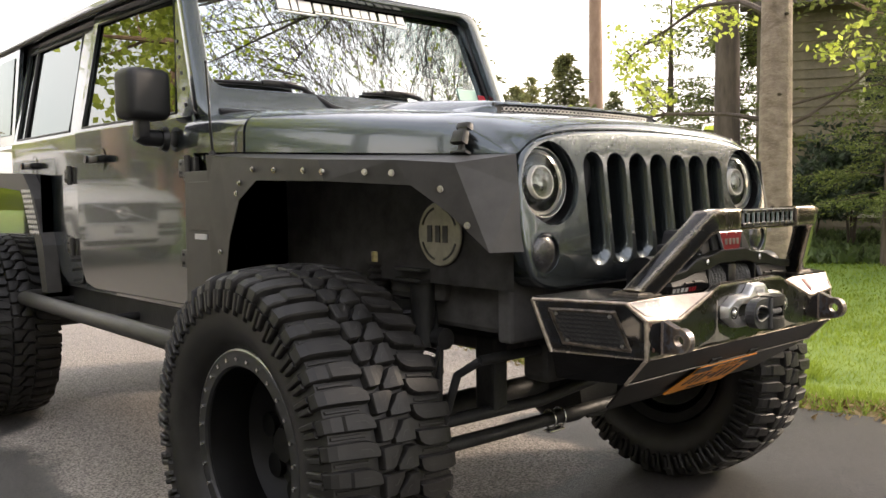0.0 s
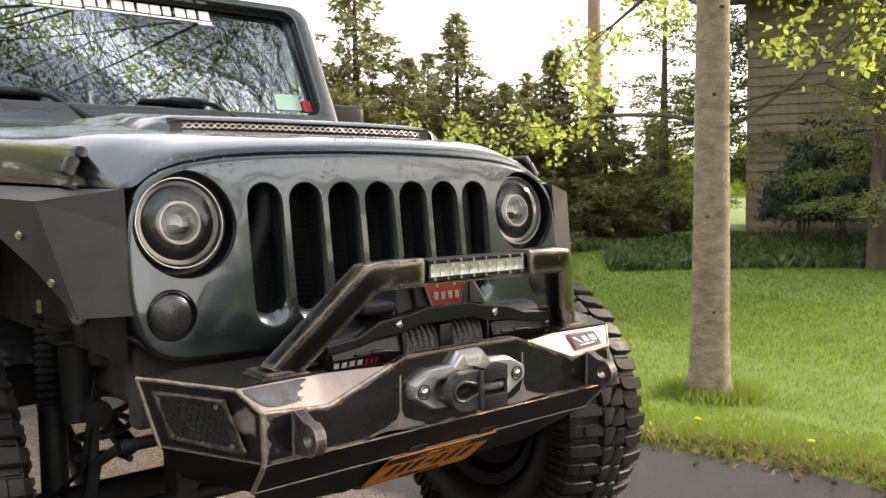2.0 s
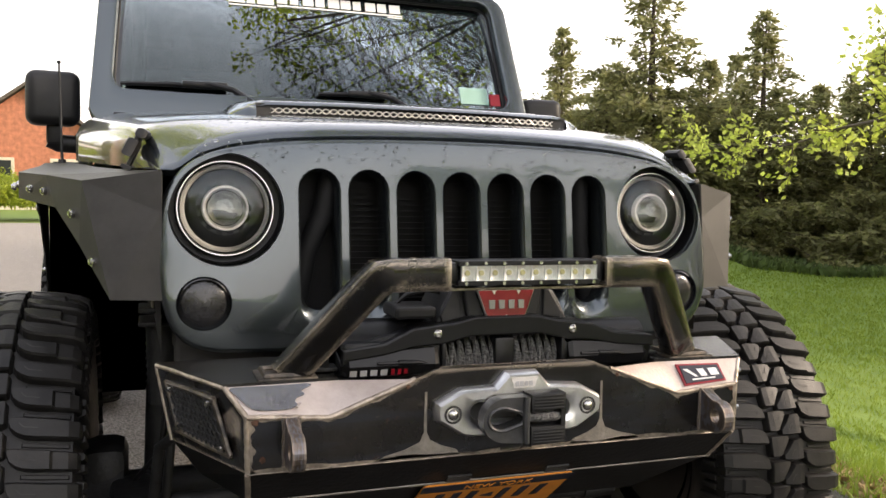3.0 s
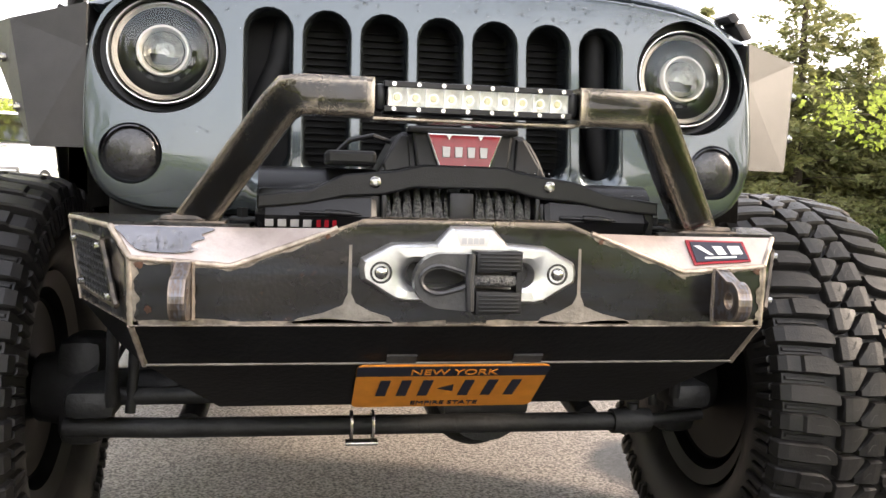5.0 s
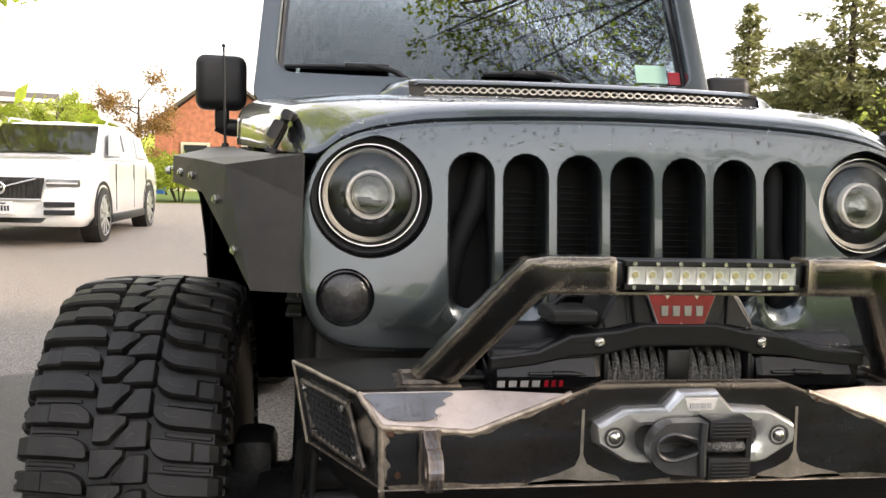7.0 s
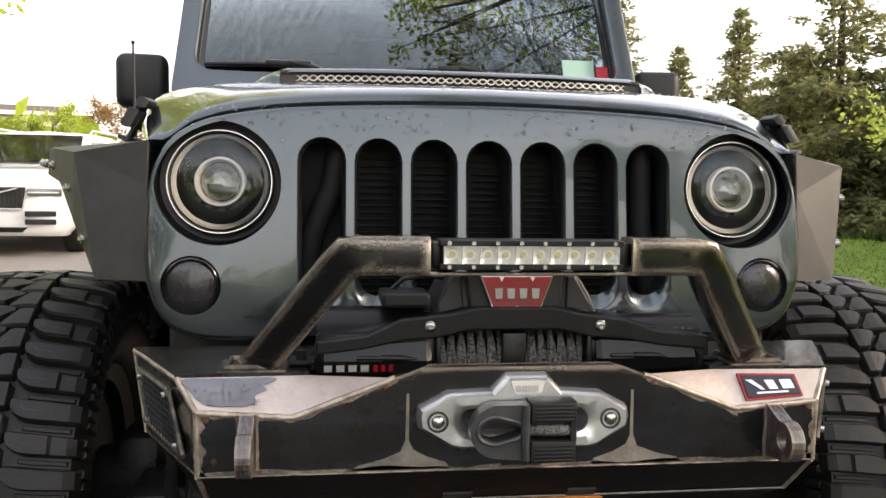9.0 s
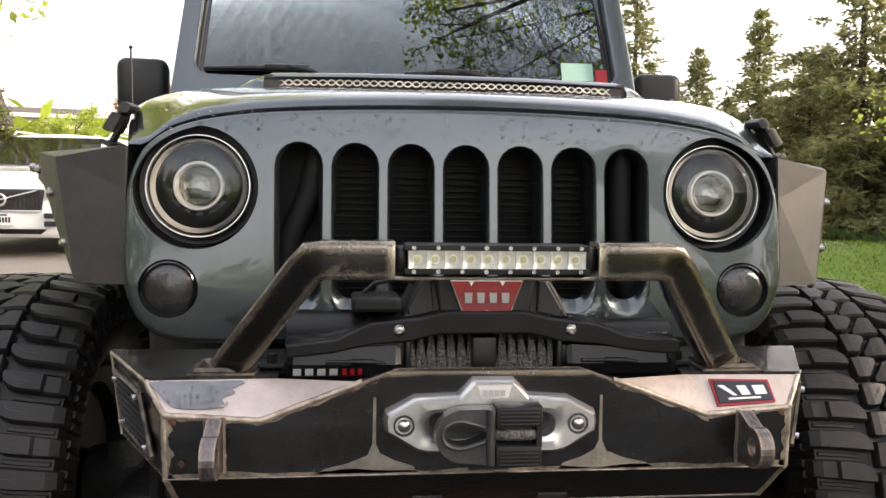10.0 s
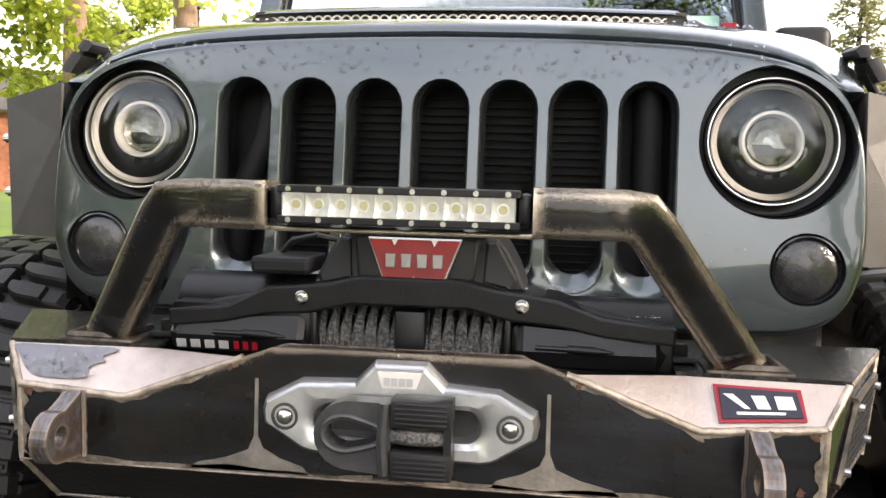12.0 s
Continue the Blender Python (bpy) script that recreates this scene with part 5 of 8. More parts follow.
    for x in (-0.131, 0.133):
        bm = bmesh.new()
        lathe(bm, [(0.0085, 0), (0.0085, -0.003), (0.006, -0.0055), (0.0035, -0.006), (0.003, -0.003), (0.0004, -0.003)], lambda u, v, w, x=x: (x + u, -0.212 + w, 0.957 + v), 18)
        part("bridge_screw", bm, BOLT, winch, smooth=True)
    for x in (-0.195, 0.195):                               # small clamped pins
        bm = bmesh.new()
        rod(bm, (x - 0.045, -0.218, 0.911), (x + 0.03, -0.218, 0.910), 0.003, seg=8)
        rod(bm, (x - 0.008, -0.218, 0.911), (x + 0.024, -0.218, 0.910), 0.0048, seg=10)
        rod(bm, (x + 0.024, -0.218, 0.910), (x + 0.045, -0.218, 0.909), 0.0045, 0.001, 10)
        part("pin", bm, SATIN, winch, smooth=True)
    for k in range(7):                                      # pale and red lettering shown as bars
        bm = bmesh.new()
        x, wd = (-0.290 + k * 0.018, 0.0140) if k < 4 else (-0.217 + (k - 4) * 0.0115, 0.0082)
        prism(bm, [(0.002, 0.001), (wd, 0.001), (wd, 0.0115), (0.002, 0.0115)], lambda u, v, w: (x + u, -0.2115 - w - v * 0.30, 0.8885 + v), 0.001)
        part("lettering_bar", bm, PALE if k < 4 else RED, winch)
    bm = bmesh.new()                                        # drum with laid rope
    rod(bm, (-0.115, -0.15, 0.90), (0.115, -0.15, 0.90), 0.030, seg=24)
    part("drum", bm, UNDER, winch)
    bm = bmesh.new()
    rng = random.Random(9)
    for x0, x1 in ((-0.108, -0.022), (0.018, 0.108)):
        k = 0
        x = x0
        while x < x1:
            lean = 0.006 if k % 2 else -0.004
            pipe(bm, [(x + lean * math.sin(a) + rng.uniform(-0.0006, 0.0006), -0.15 - 0.048 * math.cos(a), 0.90 + 0.048 * math.sin(a)) for a in [q * math.pi / 9 for q in range(-6, 12)]], 0.0047, 6, caps=False)
            x += 0.0078
            k += 1
    part("rope", bm, ROPE, winch, "grey braided synthetic winch rope", True)
    bm = bmesh.new()
    box(bm, (0, -0.168, 0.90), (0.038, 0.08, 0.09), bevel=0.004)
    part("drum_support", bm, SATIN, winch, smooth=True)
    for s in (-1, 1):
        bm = bmesh.new()
        box(bm, (s * 0.117, -0.165, 0.905), (0.008, 0.09, 0.07), bevel=0.003)
        part("drum_flange", bm, SATIN, winch, smooth=True)
    bm = bmesh.new()
    pipe(bm, [(-0.20, -0.12, 0.985), (-0.165, -0.14, 1.02), (-0.13, -0.15, 1.028), (-0.10, -0.13, 1.02)], 0.004, 8)
    part("cable", bm, PLASTIC, winch, smooth=True)

    # hawse fairlead
    bm = bmesh.new()
    outline = [(-0.150, 0.838), (-0.148, 0.846), (-0.110, 0.866), (-0.046, 0.868), (-0.024, 0.891), (0.030, 0.891), (0.052, 0.868), (0.112, 0.864), (0.150, 0.844), (0.152, 0.834),
               (0.150, 0.822), (0.108, 0.796), (0.095, 0.793), (-0.092, 0.795), (-0.106, 0.798), (-0.148, 0.824)]
    hole = [(x, 0.830 + z) for x, z in round_rect(0.212, 0.050, 0.0245, 6)]
    inner = [(x, 0.830 + z) for x, z in round_rect(0.176, 0.030, 0.0145, 6)]
    front = [bm.verts.new((x, -0.286, z)) for x, z in outline]
    rimv = [bm.verts.new((x, -0.281, z)) for x, z in offset(outline[::-1], 0.004)[::-1]]
    backv = [bm.verts.new((x, -0.264, z)) for x, z in offset(outline[::-1], 0.007)[::-1]]
    hv = [bm.verts.new((x, -0.286, z)) for x, z in hole]
    mv = [bm.verts.new((lerp(p[0], q[0], 0.6), -0.281, lerp(p[1], q[1], 0.6))) for p, q in zip(hole, inner)]
    iv = [bm.verts.new((x, -0.262, z)) for x, z in inner]
    es = []
    for loop in (front, hv):
        es += [bm.edges.new((loop[i], loop[(i + 1) % len(loop)])) for i in range(len(loop))]
    bmesh.ops.triangle_fill(bm, use_beauty=True, edges=es)
    for a, b in ((front, rimv), (rimv, backv), (hv, mv), (mv, iv)):
        for i in range(len(a)):
            bm.faces.new((a[i], a[(i + 1) % len(a)], b[(i + 1) % len(a)], b[i]))
    bmesh.ops.recalc_face_normals(bm, faces=bm.faces[:])
    lead = part("fairlead", bm, ALU, jeep, "silver cast aluminium rope fairlead", True, 30)
    bm = bmesh.new()
    box(bm, (0, -0.2640, 0.830), (0.20, 0.002, 0.04))
    part("fairlead_void", bm, LINER, lead)
    for s in (-1, 1):
        bm = bmesh.new()
        lathe(bm, [(0.0155, -0.001), (0.0155, -0.0025), (0.0125, -0.0025), (0.0125, 0.006), (0.0005, 0.006)], lambda u, v, w, s=s: (s * 0.127 + u, -0.286 + w, 0.832 + v), 24)
        part("bolt_recess", bm, LINER, lead, smooth=True)
        bm = bmesh.new()
        lathe(bm, [(0.0095, 0.004), (0.0092, -0.003), (0.006, -0.0065), (0.0004, -0.0075)], lambda u, v, w, s=s: (s * 0.127 + u, -0.286 + w, 0.832 + v), 20)
        part("fairlead_bolt", bm, BOLT, lead, smooth=True)
    bm = bmesh.new()
    prism(bm, [(-0.022, 0.8885), (0.028, 0.8885), (0.022, 0.871), (-0.016, 0.871)], lambda u, v, w: (u, -0.286 - w, v), 0.0012)
    part("stamped_field", bm, HALO, lead)
    bm = bmesh.new()
    for k in range(4):
        prism(bm, [(-0.014 + k * 0.0085, 0.874), (-0.0075 + k * 0.0085, 0.874), (-0.0075 + k * 0.0085, 0.8825), (-0.014 + k * 0.0085, 0.8825)], lambda u, v, w: (u, -0.2875 - w, v), 0.0008)
    part("stamped_mark", bm, PALE, lead)

    # rubber-gripped rope thimble hanging in front
    bm = bmesh.new()
    ro = [(0.0, 0.862), (-0.045, 0.862)] + [(-0.045 + 0.040 * math.cos(radians(q)), 0.824 + 0.038 * math.sin(radians(q))) for q in range(100, 261, 16)] + [(-0.045, 0.786), (0.0, 0.782)]
    eye = [(-0.050 + 0.022 * math.cos(radians(q)), 0.826 + 0.0155 * math.sin(radians(q))) for q in range(60, 301, 20)] + [(-0.020, 0.818), (-0.012, 0.823), (-0.012, 0.829), (-0.020, 0.834)]
    outer = [bm.verts.new((x, -0.318, z)) for x, z in ro]
    hv = [bm.verts.new((x, -0.318, z)) for x, z in eye]
    es = []
    for loop in (outer, hv):
        es += [bm.edges.new((loop[i], loop[(i + 1) % len(loop)])) for i in range(len(loop))]
    bmesh.ops.triangle_fill(bm, use_beauty=True, edges=es)
    bmesh.ops.recalc_face_normals(bm, faces=bm.faces[:])
    bmesh.ops.solidify(bm, geom=bm.faces[:], thickness=0.026)
    hook = part("rope_thimble", bm, THIMBLE, jeep, "dark grey rope thimble with ribbed black grips on the fairlead")
    bm = bmesh.new()
    prism(bm, [(0.0, 0.866), (0.066, 0.866), (0.066, 0.838), (0.0, 0.836)], lambda u, v, w: (u, -0.324 + w, v), 0.04, 0.004)
    prism(bm, [(0.0, 0.812), (0.066, 0.810), (0.066, 0.780), (0.0, 0.778)], lambda u, v, w: (u, -0.324 + w, v), 0.04, 0.004)
    for k in range(5):
        box(bm, (0.033, -0.324, 0.842 + k * 0.0052), (0.056, 0.003, 0.0026), bevel=0.0008)
        box(bm, (0.033, -0.324, 0.784 + k * 0.0052), (0.056, 0.003, 0.0026), bevel=0.0008)
    box(bm, (0.062, -0.306, 0.824), (0.008, 0.03, 0.03))
    part("rubber_grip", bm, PLASTIC, hook, smooth=True)
    bm = bmesh.new()
    pipe(bm, [(x, -0.310 - 0.007 * math.sin((x - 0.0) / 0.06 * 3.14), 0.825) for x in (0.0, 0.012, 0.024, 0.036, 0.048, 0.06)], 0.0082, 10)
    part("rope_eye", bm, ROPE, hook, smooth=True)
    bm = bmesh.new()
    pipe(bm, [(-0.006, -0.320, 0.862), (-0.009, -0.322, 0.824), (-0.006, -0.320, 0.784)], 0.0058, 8)
    pipe(bm, [(x, -0.3185, z) for x, z in offset(eye, 0.004)], 0.003, 6, closed=True)
    part("thimble_rib", bm, THIMBLE, hook, smooth=True)


build_winch()


# ---- cabin ----
SIDE_X, BELT, SILL = 0.800, 1.430, 0.735


def build_cabin():
    bm = bmesh.new()                                    # tub with a slightly drawn-in top
    rings = []
    for y, w, top in ((1.086, 0.755, 1.29), (1.355, 0.758, 1.29), (1.372, 0.759, BELT), (1.50, 0.764, BELT), (2.44, 0.798, BELT), (2.5, 0.790, BELT), (4.26, 0.795, BELT), (4.30, 0.78, BELT)):
        rings.append([(-w, y, SILL), (-w, y, 1.25), (-w + 0.006, y, top - 0.02), (-w + 0.02, y, top), (w - 0.02, y, top), (w - 0.006, y, top - 0.02), (w, y, 1.25), (w, y, SILL)])
    loft(bm, rings)
    part("body_tub", bm, PAINT, jeep, "dark grey-green painted body tub", True, 30)
    bm = bmesh.new()
    box(bm, (0, 2.7, 0.66), (1.5, 3.0, 0.16), bevel=0.02)
    part("floor_pan", bm, UNDER, jeep)
    for s in (-1, 1):
        # doors: proud panels with rounded corners, window frame and glass
        for y0, y1, wy0, wy1, name in ((1.385, 2.450, 1.53, 2.40, "front_door"), (2.475, 3.48, 2.62, 3.42, "rear_door")):
            toe = 0.045 if name == "front_door" else 0.010

            def skin(u, y0=y0, toe=toe):
                """How far the skin stands out: the doors draw in towards the front."""
                return (u - y0 - 0.8) * toe
            bm = bmesh.new()
            if name == "front_door":
                outline = [(y0, 0.80), (y0 + 0.01, 0.77), (y0 + 0.04, 0.755), (y1 - 0.16, 0.752), (y1 - 0.06, 0.775), (y1 - 0.015, 0.85), (y1, 0.98), (y1, BELT - 0.006), (y0, BELT - 0.006)]
            else:
                outline = [(y0, 0.80), (y0 + 0.01, 0.77), (y0 + 0.04, 0.755), (y1 - 0.81, 0.752), (y1 - 0.72, 0.79), (y1 - 0.61, 0.98), (y1 - 0.51, 1.10), (y1 - 0.36, 1.17), (y1, 1.27), (y1, BELT - 0.006), (y0, BELT - 0.006)]
            prism(bm, outline, lambda u, v, w, s=s: (s * (SIDE_X + w + skin(u)), u, v), 0.014, 0.004)
            door = part(name, bm, PAINT, jeep, "glossy dark door reflecting its surroundings", True, 12)
            bm = bmesh.new()
            top_in = 0.085

            def lean(u, v, w, s=s):
                return (s * (SIDE_X + w + skin(u) - 0.010 - max(0, v - BELT) * top_in / 0.45), u, v)
            topz = 1.935
            fr = [(y0 + 0.0, BELT - 0.004), (y1, BELT - 0.004), (y1, topz), (y0 + (0.20 if name == "front_door" else 0.0), topz)]
            hole = [(wy0, BELT + 0.012), (wy1, BELT + 0.012), (wy1 - 0.01, topz - 0.045), (wy0 + (0.165 if name == "front_door" else 0.01), topz - 0.045)]
            fo = [bm.verts.new(lean(u, v, 0.012)) for u, v in fr]
            hi = [bm.verts.new(lean(u, v, 0.012)) for u, v in hole]
            for i in range(4):
                bm.faces.new((fo[i], fo[(i + 1) % 4], hi[(i + 1) % 4], hi[i]))
            bmesh.ops.recalc_face_normals(bm, faces=bm.faces[:])
            bmesh.ops.solidify(bm, geom=bm.faces[:], thickness=0.03)
            part("window_frame", bm, PAINT, door)
            bm = bmesh.new()
            pipe(bm, [lean(u, v, 0.010) for u, v in hole], 0.007, 6, closed=True)
            part("window_seal", bm, PLASTIC, door, smooth=True)
            bm = bmesh.new()
            prism(bm, hole, lambda u, v, w, s=s: lean(u, v, 0.002 - w * 1.0, s), 0.004)
            part("window_glass", bm, WINDOW, door)
            if name == "rear_door":
                bm = bmesh.new()
                pipe(bm, [lean(wy1 - 0.13, BELT + 0.012, 0.008), lean(wy1 - 0.135, topz - 0.045, 0.008)], 0.010, 6)
                part("window_bar", bm, PLASTIC, door)
            hy = 2.17 if name == "front_door" else 3.09
            bm = bmesh.new()
            lathe(bm, [(0.0005, -0.002), (0.030, -0.002), (0.042, 0.006)], lambda u, v, w, s=s, hy=hy: (s * (SIDE_X + skin(hy) + 0.010 + w), hy + u, 1.30 + v * 1.15), 24)
            part("handle_cup", bm, GLOSSBLACK, door, smooth=True)
            bm = bmesh.new()
            box(bm, (s * (SIDE_X + skin(hy) + 0.045), hy, 1.30), (0.022, 0.135, 0.026), bevel=0.006)
            for dy in (-0.055, 0.055):
                box(bm, (s * (SIDE_X + skin(hy) + 0.025), hy + dy, 1.30), (0.035, 0.026, 0.030), bevel=0.005)
            rod(bm, (s * (SIDE_X + skin(hy) + 0.045), hy + 0.062, 1.30), (s * (SIDE_X + skin(hy) + 0.062), hy + 0.062, 1.30), 0.016, seg=18)
            part("door_handle", bm, SATIN, door, "black door handle", True)
            for hz in (0.925, 1.240):
                bm = bmesh.new()
                yh = y0 + (0.025 if name == "front_door" else 0.075)
                box(bm, (s * (SIDE_X + skin(yh) + 0.006 + 0.024), yh, hz), (0.024, 0.075, 0.062), bevel=0.006)
                rod(bm, (s * (SIDE_X + skin(yh) + 0.006 + 0.036), yh - 0.037, hz - 0.042), (s * (SIDE_X + skin(yh) + 0.006 + 0.036), yh - 0.037, hz + 0.042), 0.012, seg=12)
                box(bm, (s * (SIDE_X + skin(yh) + 0.006 + 0.016), yh - 0.055, hz), (0.020, 0.03, 0.075), bevel=0.005)
                part("door_hinge", bm, FLARE, door, "exposed steel door hinge", True)
                for dz in (-0.015, 0.015):
                    bm = bmesh.new()
                    rod(bm, (s * (SIDE_X + skin(yh) + 0.006 + 0.034), yh + 0.015, hz + dz), (s * (SIDE_X + skin(yh) + 0.006 + 0.040), yh + 0.015, hz + dz), 0.006, seg=10)
                    part("hinge_screw", bm, SATIN, door)
        # vent panel behind the flare
        bm = bmesh.new()
        prism(bm, [(1.105, 0.80), (1.335, 0.80), (1.325, 1.225), (1.105, 1.225)], lambda u, v, w, s=s: (s * (SIDE_X + 0.028 + w), u, v), 0.012, 0.003)
        vent = part("fender_vent", bm, FLARE, jeep, "flat satin panel behind the flare")
        bm = bmesh.new()
        prism(bm, [(1.125, 1.03), (1.285, 1.03), (1.285, 1.19), (1.125, 1.19)], lambda u, v, w, s=s: (s * (SIDE_X + 0.0395 + w), u, v), 0.004, 0.002)
        part("vent_inset", bm, FLARE, vent)
        bm = bmesh.new()
        box(bm, (s * (SIDE_X + 0.042), 1.21, 1.010), (0.004, 0.085, 0.018), bevel=0.001)
        part("vent_badge", bm, PALE, vent, "small pale maker's plate")
        # mirror
        bm = bmesh.new()
        cx, cy, cz = s * 0.893, 1.525, 1.497
        box(bm, (cx, cy, cz), (0.165, 0.125, 0.178), Matrix.Rotation(radians(s * -8), 3, "Z"), 0.032, 4)
        mirror = part("door_mirror", bm, PLASTIC, jeep, "large black door mirror on a short arm", True)
        bm = bmesh.new()
        box(bm, (s * 0.892, 1.545, 1.395), (0.045, 0.06, 0.10), bevel=0.012)
        pipe(bm, [(s * 0.905, 1.545, 1.365), (s * 0.88, 1.55, 1.352), (s * 0.80, 1.55, 1.348)], 0.030, 14)
        lathe(bm, [(0.0005, 0.02), (0.038, 0.02), (0.045, 0.0)], lambda u, v, w, s=s: (s * (SIDE_X + w + 0.005), 1.55 + u, 1.348 + v), 24)
        part("mirror_arm", bm, PLASTIC, mirror, smooth=True)
        bm = bmesh.new()
        prism(bm, round_rect(0.125, 0.145, 0.025), lambda u, v, w: (cx + u * math.cos(radians(8)), cy + 0.064 + w + u * math.sin(radians(s * -8)), cz + v), 0.002)
        part("mirror_glass", bm, CHROME, mirror)
        # step tube
        bm = bmesh.new()
        pipe(bm, [(s * 0.80, 0.98, 0.66), (s * 0.87, 0.99, 0.66), (s * 0.905, 1.03, 0.66), (s * 0.905, 3.02, 0.66), (s * 0.87, 3.06, 0.66), (s * 0.78, 3.07, 0.66)], 0.034, 16)
        slider = part("step_tube", bm, FLARE, jeep, "satin black tubular side step", True)
        for y in (1.25, 2.0, 2.8):
            bm = bmesh.new()
            rod(bm, (s * 0.62, y, 0.66), (s * 0.89, y, 0.66), 0.018, seg=10)
            part("step_bracket", bm, UNDER, slider, smooth=True)
        # rear flare with a pale mesh vent
        bm = bmesh.new()
        arch = [(2.86, 0.70), (2.92, 0.90), (3.02, 1.08), (3.16, 1.18), (3.5, 1.20), (3.85, 1.18), (4.02, 1.06), (4.10, 0.86)]
        out = [(2.78, 0.70), (2.82, 0.92), (2.93, 1.14), (3.10, 1.262), (3.5, 1.275), (3.90, 1.26), (4.10, 1.12), (4.20, 0.86)]
        faces = []
        for k in range(7):
            faces.append([(s * (0.870), *out[k]), (s * 0.870, *arch[k]), (s * 0.870, *arch[k + 1]), (s * 0.870, *out[k + 1])])
            faces.append([(s * 0.805, *out[k]), (s * 0.870, *out[k]), (s * 0.870, *out[k + 1]), (s * 0.805, *out[k + 1])])
        sheet(bm, faces, 0.004)
        rear = part("rear_flare", bm, FLARE, jeep, "satin black folded plate rear flare")
        bm = bmesh.new()
        for k in range(9):
            for j in range(5):
                u, v = lerp(2.87, 3.02, j / 5) , lerp(0.98, 1.20, k / 9)
                box(bm, (s * 0.874, u + (v - 0.98) * 0.6, v), (0.003, 0.018, 0.012), Matrix.Rotation(radians(45), 3, "X"))
        part("flare_mesh", bm, TAN, rear)
        bm = bmesh.new()
        for f in ([(s * 0.58, 2.9, 0.6), (s * 0.58, 2.9, 1.27), (s * 0.58, 4.2, 1.27), (s * 0.58, 4.2, 0.6)], [(s * 0.58, 2.85, 0.6), (s * 0.58, 2.85, 1.25), (s * 0.86, 2.85, 1.25), (s * 0.86, 2.85, 0.6)]):
            bm.faces.new([bm.verts.new(p) for p in f])
        bmesh.ops.solidify(bm, geom=bm.faces[:], thickness=0.01)
        part("rear_arch_liner", bm, LINER, jeep)

    # windscreen frame
    def ws(x, t, w=0.0):
        """A point of the raked screen: t from 0 at its foot to 1 at its head, w outwards."""
        y, z = lerp(1.400, 1.617, t), lerp(1.435, 1.965, t)
        return (x, y - w * 0.925, z + w * 0.379)

    def wide(t):
        return lerp(0.775, 0.738, t)

    def screen_ring(half, t0, t1, r, w):
        """A rounded outline on the screen, half as a share of its width."""
        tall = 0.573
        ring = round_rect(2 * half * 0.757, (t1 - t0) * tall, r, 6, 0, (t0 + t1) / 2 * tall)
        return [ws(x * wide(z / tall) / 0.757, z / tall, w) for x, z in ring]

    def bridge(bm, a, b):
        for i in range(len(a)):
            bm.faces.new((a[i], a[(i + 1) % len(a)], b[(i + 1) % len(a)], b[i]))
    bm = bmesh.new()
    bridge(bm, [bm.verts.new(p) for p in screen_ring(1.0, -0.10, 1.0, 0.075, 0.012)], [bm.verts.new(p) for p in screen_ring(0.915, 0.135, 0.945, 0.055, 0.012)])
    bmesh.ops.recalc_face_normals(bm, faces=bm.faces[:])
    bmesh.ops.solidify(bm, geom=bm.faces[:], thickness=0.045)
    bmesh.ops.bevel(bm, geom=[e for e in bm.edges if e.is_manifold and e.calc_face_angle(0) > 1.0], offset=0.008, segments=3, affect="EDGES", profile=0.5)
    screen = part("windscreen_frame", bm, PAINT, jeep, "dark painted windscreen frame", True, 40)
    bm = bmesh.new()
    bm.faces.new([bm.verts.new(p) for p in screen_ring(0.925, 0.125, 0.955, 0.055, 0.004)])
    bmesh.ops.solidify(bm, geom=bm.faces[:], thickness=0.004)
    glass = part("windscreen_glass", bm, WINDSCREEN, screen)
    glass.visible_shadow = False
    bm = bmesh.new()
    pipe(bm, screen_ring(0.915, 0.135, 0.945, 0.055, 0.012), 0.007, 6, closed=True)
    part("windscreen_seal", bm, PLASTIC, screen, smooth=True)
    bm = bmesh.new()                                    # black printed border of the glass
    bridge(bm, [bm.verts.new(p) for p in screen_ring(0.917, 0.132, 0.948, 0.055, 0.0082)], [bm.verts.new(p) for p in screen_ring(0.893, 0.165, 0.925, 0.045, 0.0082)])
    part("glass_border", bm, GLOSSBLACK, screen)
    for s in (-1, 1):                                   # pressed groove along the foot of the frame
        bm = bmesh.new()
        pipe(bm, [ws(s * 0.63, 0.035, 0.0125), ws(s * 0.625, 0.085, 0.0125), ws(s * 0.30, 0.088, 0.0125)], 0.003, 6)
        part("frame_groove", bm, LINER, screen)
    # white banner along the head of the glass: heavy and light bars with a rule below
    bm = bmesh.new()

    def bar(x0, x1, t0, t1, slant=0.0):
        vs = [bm.verts.new(ws(x, t, 0.0085)) for x, t in ((x0, t0), (x1, t0), (x1 + slant, t1), (x0 + slant, t1))]
        bm.faces.new(vs)
    for x0, x1 in ((-0.318, -0.262), (-0.254, -0.226), (-0.218, -0.158)):
        bar(x0, x1, 0.832, 0.918)
    x = -0.146
    for k in range(10):
        bar(x, x + (0.038, 0.030, 0.040, 0.034, 0.042)[k % 5], 0.850, 0.916)
        x += 0.0475
    bar(-0.318, -0.150, 0.812, 0.822)
    bar(-0.146, 0.330, 0.828, 0.840)
    bar(0.27, 0.330, 0.814, 0.823)
    part("banner", bm, WHITE, screen, "white lettering shown as bars")
    bm = bmesh.new()
    bm.faces.new([bm.verts.new(ws(x, t, 0.0088)) for x, t in ((0.528, 0.205), (0.640, 0.205), (0.640, 0.325), (0.528, 0.325))])
    part("inspection_sticker", bm, STICKER_MINT, screen, "pale mint sticker")
    bm = bmesh.new()
